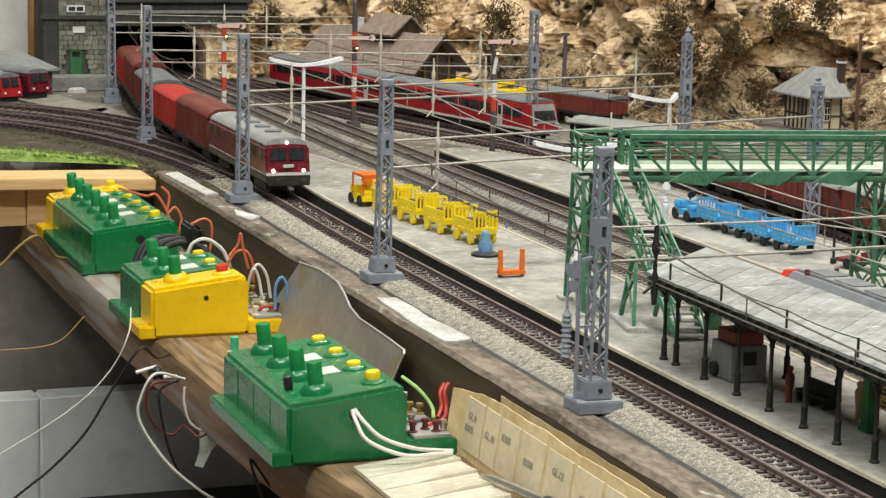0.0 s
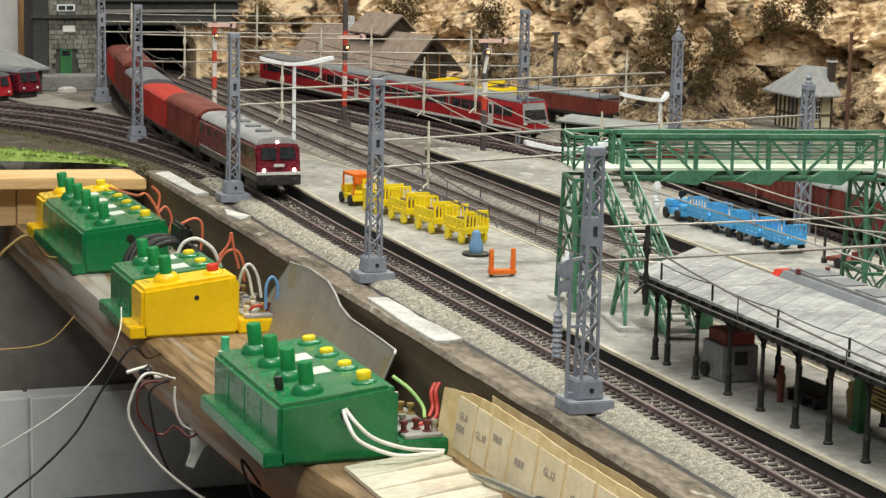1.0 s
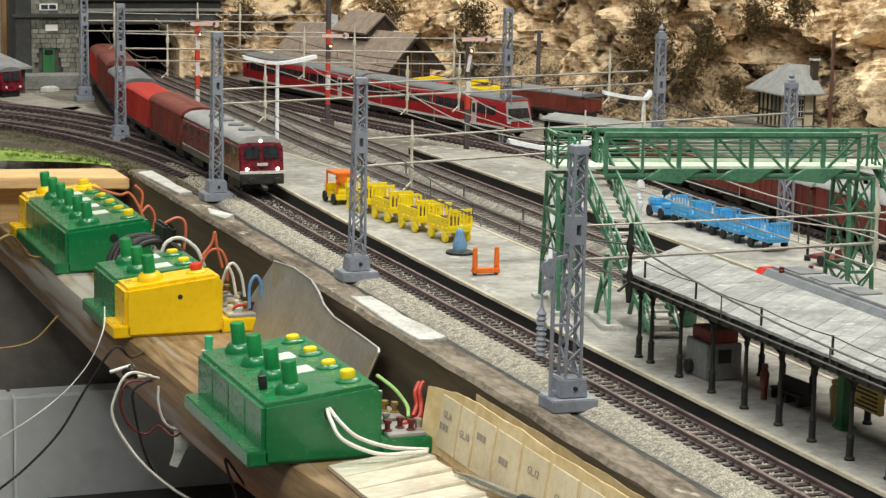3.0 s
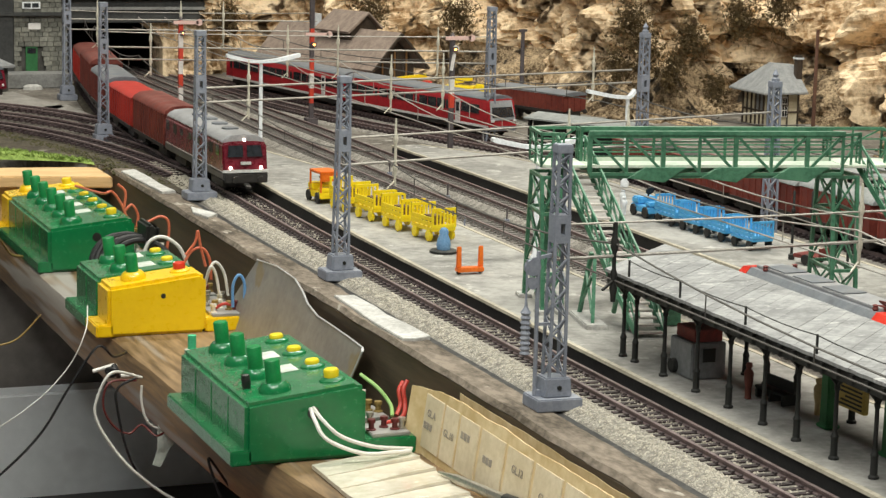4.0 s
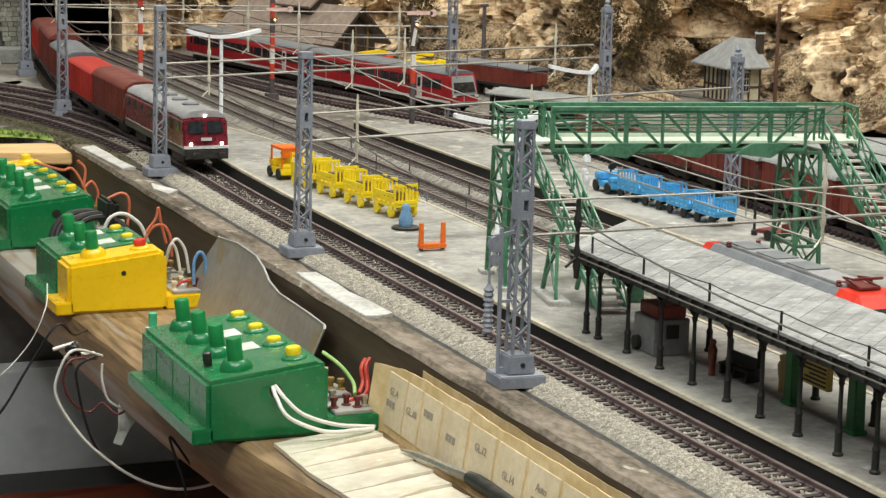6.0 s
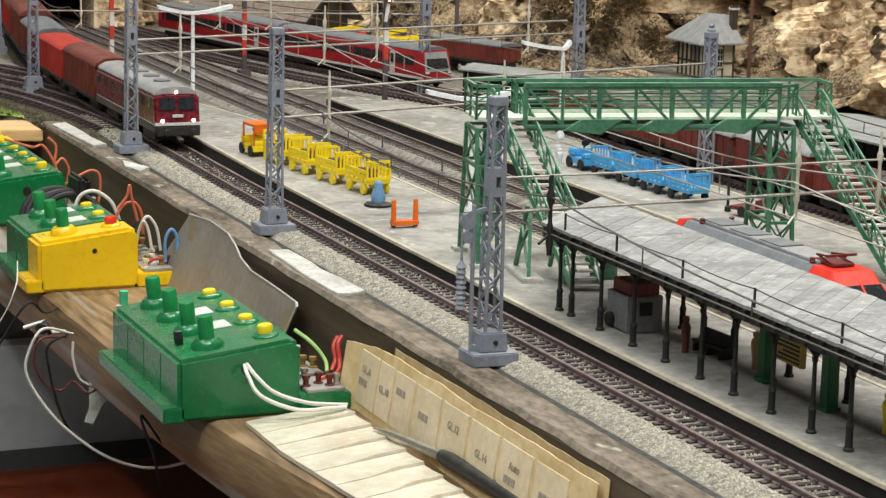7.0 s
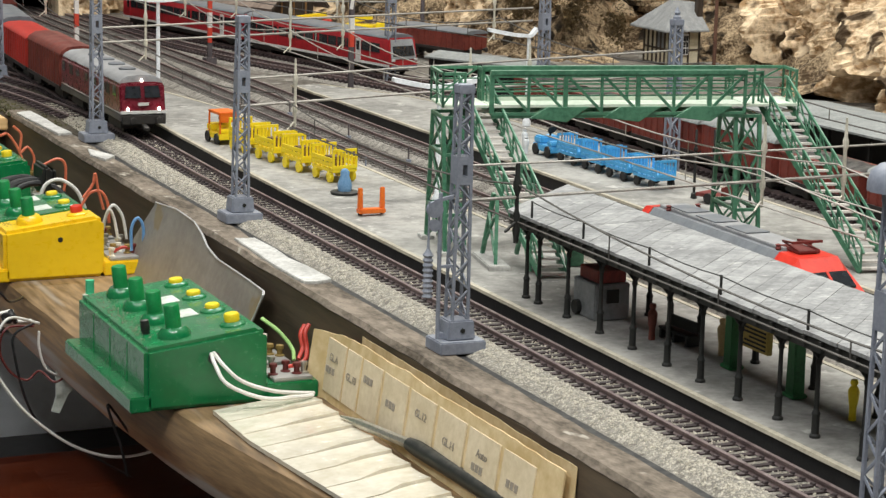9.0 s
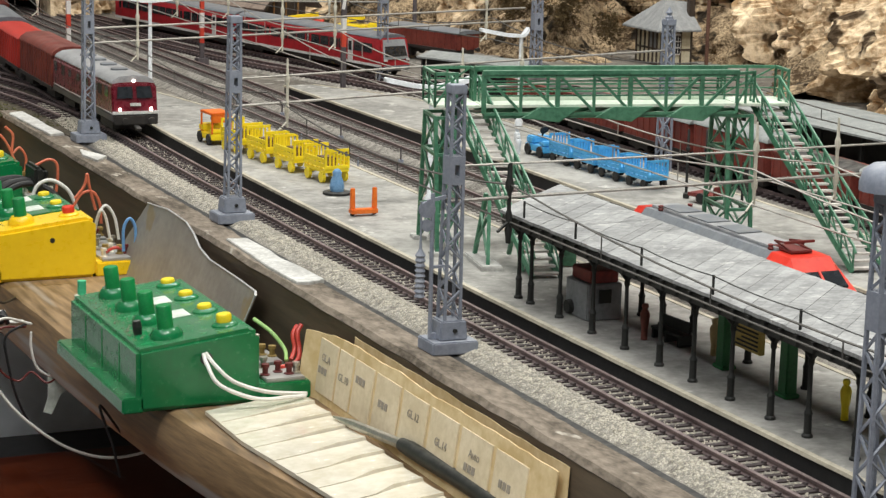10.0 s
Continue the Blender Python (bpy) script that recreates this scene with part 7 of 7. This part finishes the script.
def cross_span(a, b, zs, hangers, label):
    """Cross wires between two masts, with an insulated hanger over each track."""
    c = thing("cross_span", (0, 0, 0), label, "overhead wire", "overhead wires")
    for z, r in zs:
        part("cross_wire", Geo().tube(sag((*a, z), (*b, z), 0.0015 if r < 0.0008 else 0.0), r, 5), WIRE, c)
    for t, z0, z1 in hangers:
        x, y = a[0] + (b[0] - a[0]) * t, a[1] + (b[1] - a[1]) * t
        h = part("hanger", Geo().lathe([(0.0009, z0), (0.0010, z0 + (z1 - z0) * 0.2), (0.0017, z0 + (z1 - z0) * 0.24), (0.0017, z0 + (z1 - z0) * 0.3), (0.001, z0 + (z1 - z0) * 0.34), (0.001, z0 + (z1 - z0) * 0.62), (0.0017, z0 + (z1 - z0) * 0.66), (0.0017, z0 + (z1 - z0) * 0.73), (0.001, z0 + (z1 - z0) * 0.77), (0.0006, z1)], 8, pose(x, y, 0)), INSUL, c, "cream insulator hanger", smooth=True)
        part("registration_arm", Geo().bar((x, y, z0 + 0.004), (x - 0.007, y - 0.004, z0 - 0.001), 0.0008), INSUL, h)
    return c


cross_span((0.447, 0.99), (0.98, 1.02), ((0.0765, 0.0009), (0.094, 0.0006)), ((0.345, 0.062, 0.108), (0.445, 0.062, 0.108), (0.76, 0.062, 0.108)), "cross wires from the near mast with cream insulators")
cross_span((0.454, 1.342), (0.824, 1.434), ((0.0765, 0.0009), (0.094, 0.0008)), ((0.11, 0.06, 0.105), (0.49, 0.06, 0.105), (0.63, 0.06, 0.105)), "cross wires between two masts with cream insulators")
cross_span((0.454, 1.695), (0.885, 1.80), ((0.079, 0.0009), (0.0905, 0.0009)), ((0.1, 0.064, 0.112), (0.41, 0.064, 0.112), (0.53, 0.064, 0.112), (0.9, 0.064, 0.112)), "cross wires between two masts with cream insulators")
cross_span((0.463, 2.085), (0.827, 1.994), ((0.079, 0.0008), (0.0905, 0.0008), (0.105, 0.0005)), ((0.12, 0.064, 0.114), (0.47, 0.064, 0.114), (0.6, 0.064, 0.114), (0.86, 0.064, 0.114)), "cross wires between two masts with cream insulators")
cross_span((0.503, 2.45), (0.78, 2.40), ((0.079, 0.0008), (0.0905, 0.0008), (0.1, 0.0005)), ((0.12, 0.06, 0.112), (0.45, 0.06, 0.112), (0.62, 0.06, 0.112)), "cross wires near the tunnel with cream insulators")


def contact_line(path, stops, label, dark=False):
    """Carrying wire sagging from stop to stop over a straight contact wire, with droppers."""
    c = thing("contact_line", (0, 0, 0), label, "overhead wire", "overhead wires")
    m = DARK_WIRE if dark else WIRE
    for a, b in zip(stops, stops[1:]):
        pa, pb = (along(path, a), a), (along(path, b), b)
        top = sag((*pa, 0.083), (*pb, 0.083), 0.012, 10)
        low = sag((*pa, 0.064), (*pb, 0.064), 0.0, 10)
        part("carrier_wire", Geo().tube(top, 0.0005, 4), m, c)
        part("contact_wire", Geo().tube(low, 0.0005, 4), m, c)
        for i in (2, 4, 6, 8):
            part("dropper", Geo().bar(top[i], low[i], 0.0005), m, c)
    return c


dark = thing("dark_hanger", (0.482, 0.992, 0.0), "dark knobbly insulator hanging from the cross wire", "insulator")
part("rod", Geo().lathe([(0.0013, 0.053), (0.0015, 0.056), (0.0021, 0.060), (0.0011, 0.063), (0.002, 0.067), (0.0011, 0.070), (0.0011, 0.078), (0.0022, 0.081), (0.0022, 0.084), (0.0013, 0.087), (0.0013, 0.094)], 10), DARK_FRAME, dark, smooth=True)
part("arm", Geo().bar((0, 0, 0.064), (-0.008, -0.004, 0.060), 0.0011), DARK_FRAME, dark)
contact_line(TRACK1, (0.5, 0.992, 1.355, 1.71, 2.075, 2.445, 2.68), "overhead contact line over the near track", True)
contact_line(TRACK2, (0.5, 1.0, 1.386, 1.737, 2.045, 2.425, 2.68), "overhead contact line between the platforms")
contact_line(TRACK3, (0.5, 1.003, 1.40, 1.75, 2.03, 2.42, 2.68), "overhead contact line between the platforms")
contact_line(TRACK4, (0.5, 1.015, 1.44, 1.79, 2.0, 2.41), "overhead contact line over the goods wagons", True)

# tensioning gear beside the near mast
gear = thing("tension_gear", (0.434, 0.985, 0.0), "grey catenary tension weights and wheels at the mast", "tension gear")
part("tension_weight", Geo().lathe([(0.0022, 0.030)] + [(0.0019 if k % 2 else 0.0028, 0.0305 + 0.0013 * k) for k in range(18)] + [(0.0008, 0.0545), (0.0004, 0.062)], 12, pose(-0.003, 0.0, 0.0)), MAST_GREY, gear, "ribbed grey weight")
part("guide_rod", Geo().tube([(0.003, 0, 0.004), (0.003, 0, 0.082)], 0.0011, 8), MAST_GREY, gear, smooth=True)
part("guide_rod", Geo().tube([(-0.003, 0, 0.062), (-0.003, 0, 0.078)], 0.0005, 6), MAST_GREY, gear)
for z, r in ((0.074, 0.0042), (0.066, 0.003)):
    part("wheel", Geo().lathe([(r * 0.4, -0.0012), (r, -0.0012), (r * 0.8, 0.0), (r, 0.0012), (r * 0.4, 0.0012)], 16, pose(0.0, 0.0, z, 90)), MAST_GREY, gear, smooth=True)
for a, b, r in (((0.0, 0, 0.078), (0.010, 0.0, 0.080), 0.0016), ((0.003, 0, 0.010), (0.009, 0, 0.010), 0.003), ((0.003, 0, 0.045), (0.010, 0, 0.045), 0.0014)):
    part("bracket", Geo().bar(a, b, r), MAST_GREY, gear)
head = thing("mast_housing", (0.464, 0.648, 0.1385), "grey rounded housing on top of the mast", "housing")
part("hood", Geo().lathe([(0.0102, 0.0), (0.0102, 0.003), (0.009, 0.007), (0.006, 0.0095), (0.0005, 0.0105)], 18, pose(-0.001, 0, 0.0005)), MAST_GREY, head, smooth=True)

# ---- sleepers and rails ----
track("track_1", TRACK1, 0.45, 2.85, "brown railway track on dark sleepers beside the platform", True)
track("track_2", TRACK2, 0.45, 2.8, "dusty railway track on grey sleepers between platforms", False, wood=SLEEPER_DUSTY)
track("track_3", TRACK3, 0.45, 2.8, "dusty railway track on grey sleepers between platforms", False, wood=SLEEPER_DUSTY)
track("track_4", TRACK4, 0.6, 2.7, "brown railway track with brown goods wagons", False)
track("track_5", TRACK5, 0.6, 2.7, "brown railway track with a red railcar", False)

# ---- loose ballast beside the near track ----
g = Geo()
for i in range(21000):
    y = 0.6 + 1.3 * random.random() ** 1.25
    pick = random.random()
    o = random.uniform(-0.0325, -0.0140) if pick < 0.74 else random.uniform(-0.0075, 0.0075) if pick < 0.86 else random.uniform(0.0135, 0.0165)
    edge = abs(o + 0.006)
    z = 0.0041 if abs(o) < 0.008 else 0.0036 if edge < 0.0194 else 0.0036 * max(0.0, (0.027 - edge) / 0.0076) + 0.0004
    r = random.uniform(0.0004, 0.0009)
    m = pose(along(TRACK1, y) + o, y, z, random.uniform(0, 360), random.uniform(0, 360), random.uniform(0, 360)) @ Matrix.Diagonal((r, r * random.uniform(0.6, 1.3), r * random.uniform(0.6, 1.1), 1))
    g.add([(1, 0, 0), (-1, 0, 0), (0, 1, 0), (0, -1, 0), (0, 0, 1), (0, 0, -1)], [(0, 2, 4), (2, 1, 4), (1, 3, 4), (3, 0, 4), (2, 0, 5), (1, 2, 5), (3, 1, 5), (0, 3, 5)], m)
tagged(part("ballast_stones", g, STONE), "loose pale ballast stones along the near track", "ballast", kind="stuff")
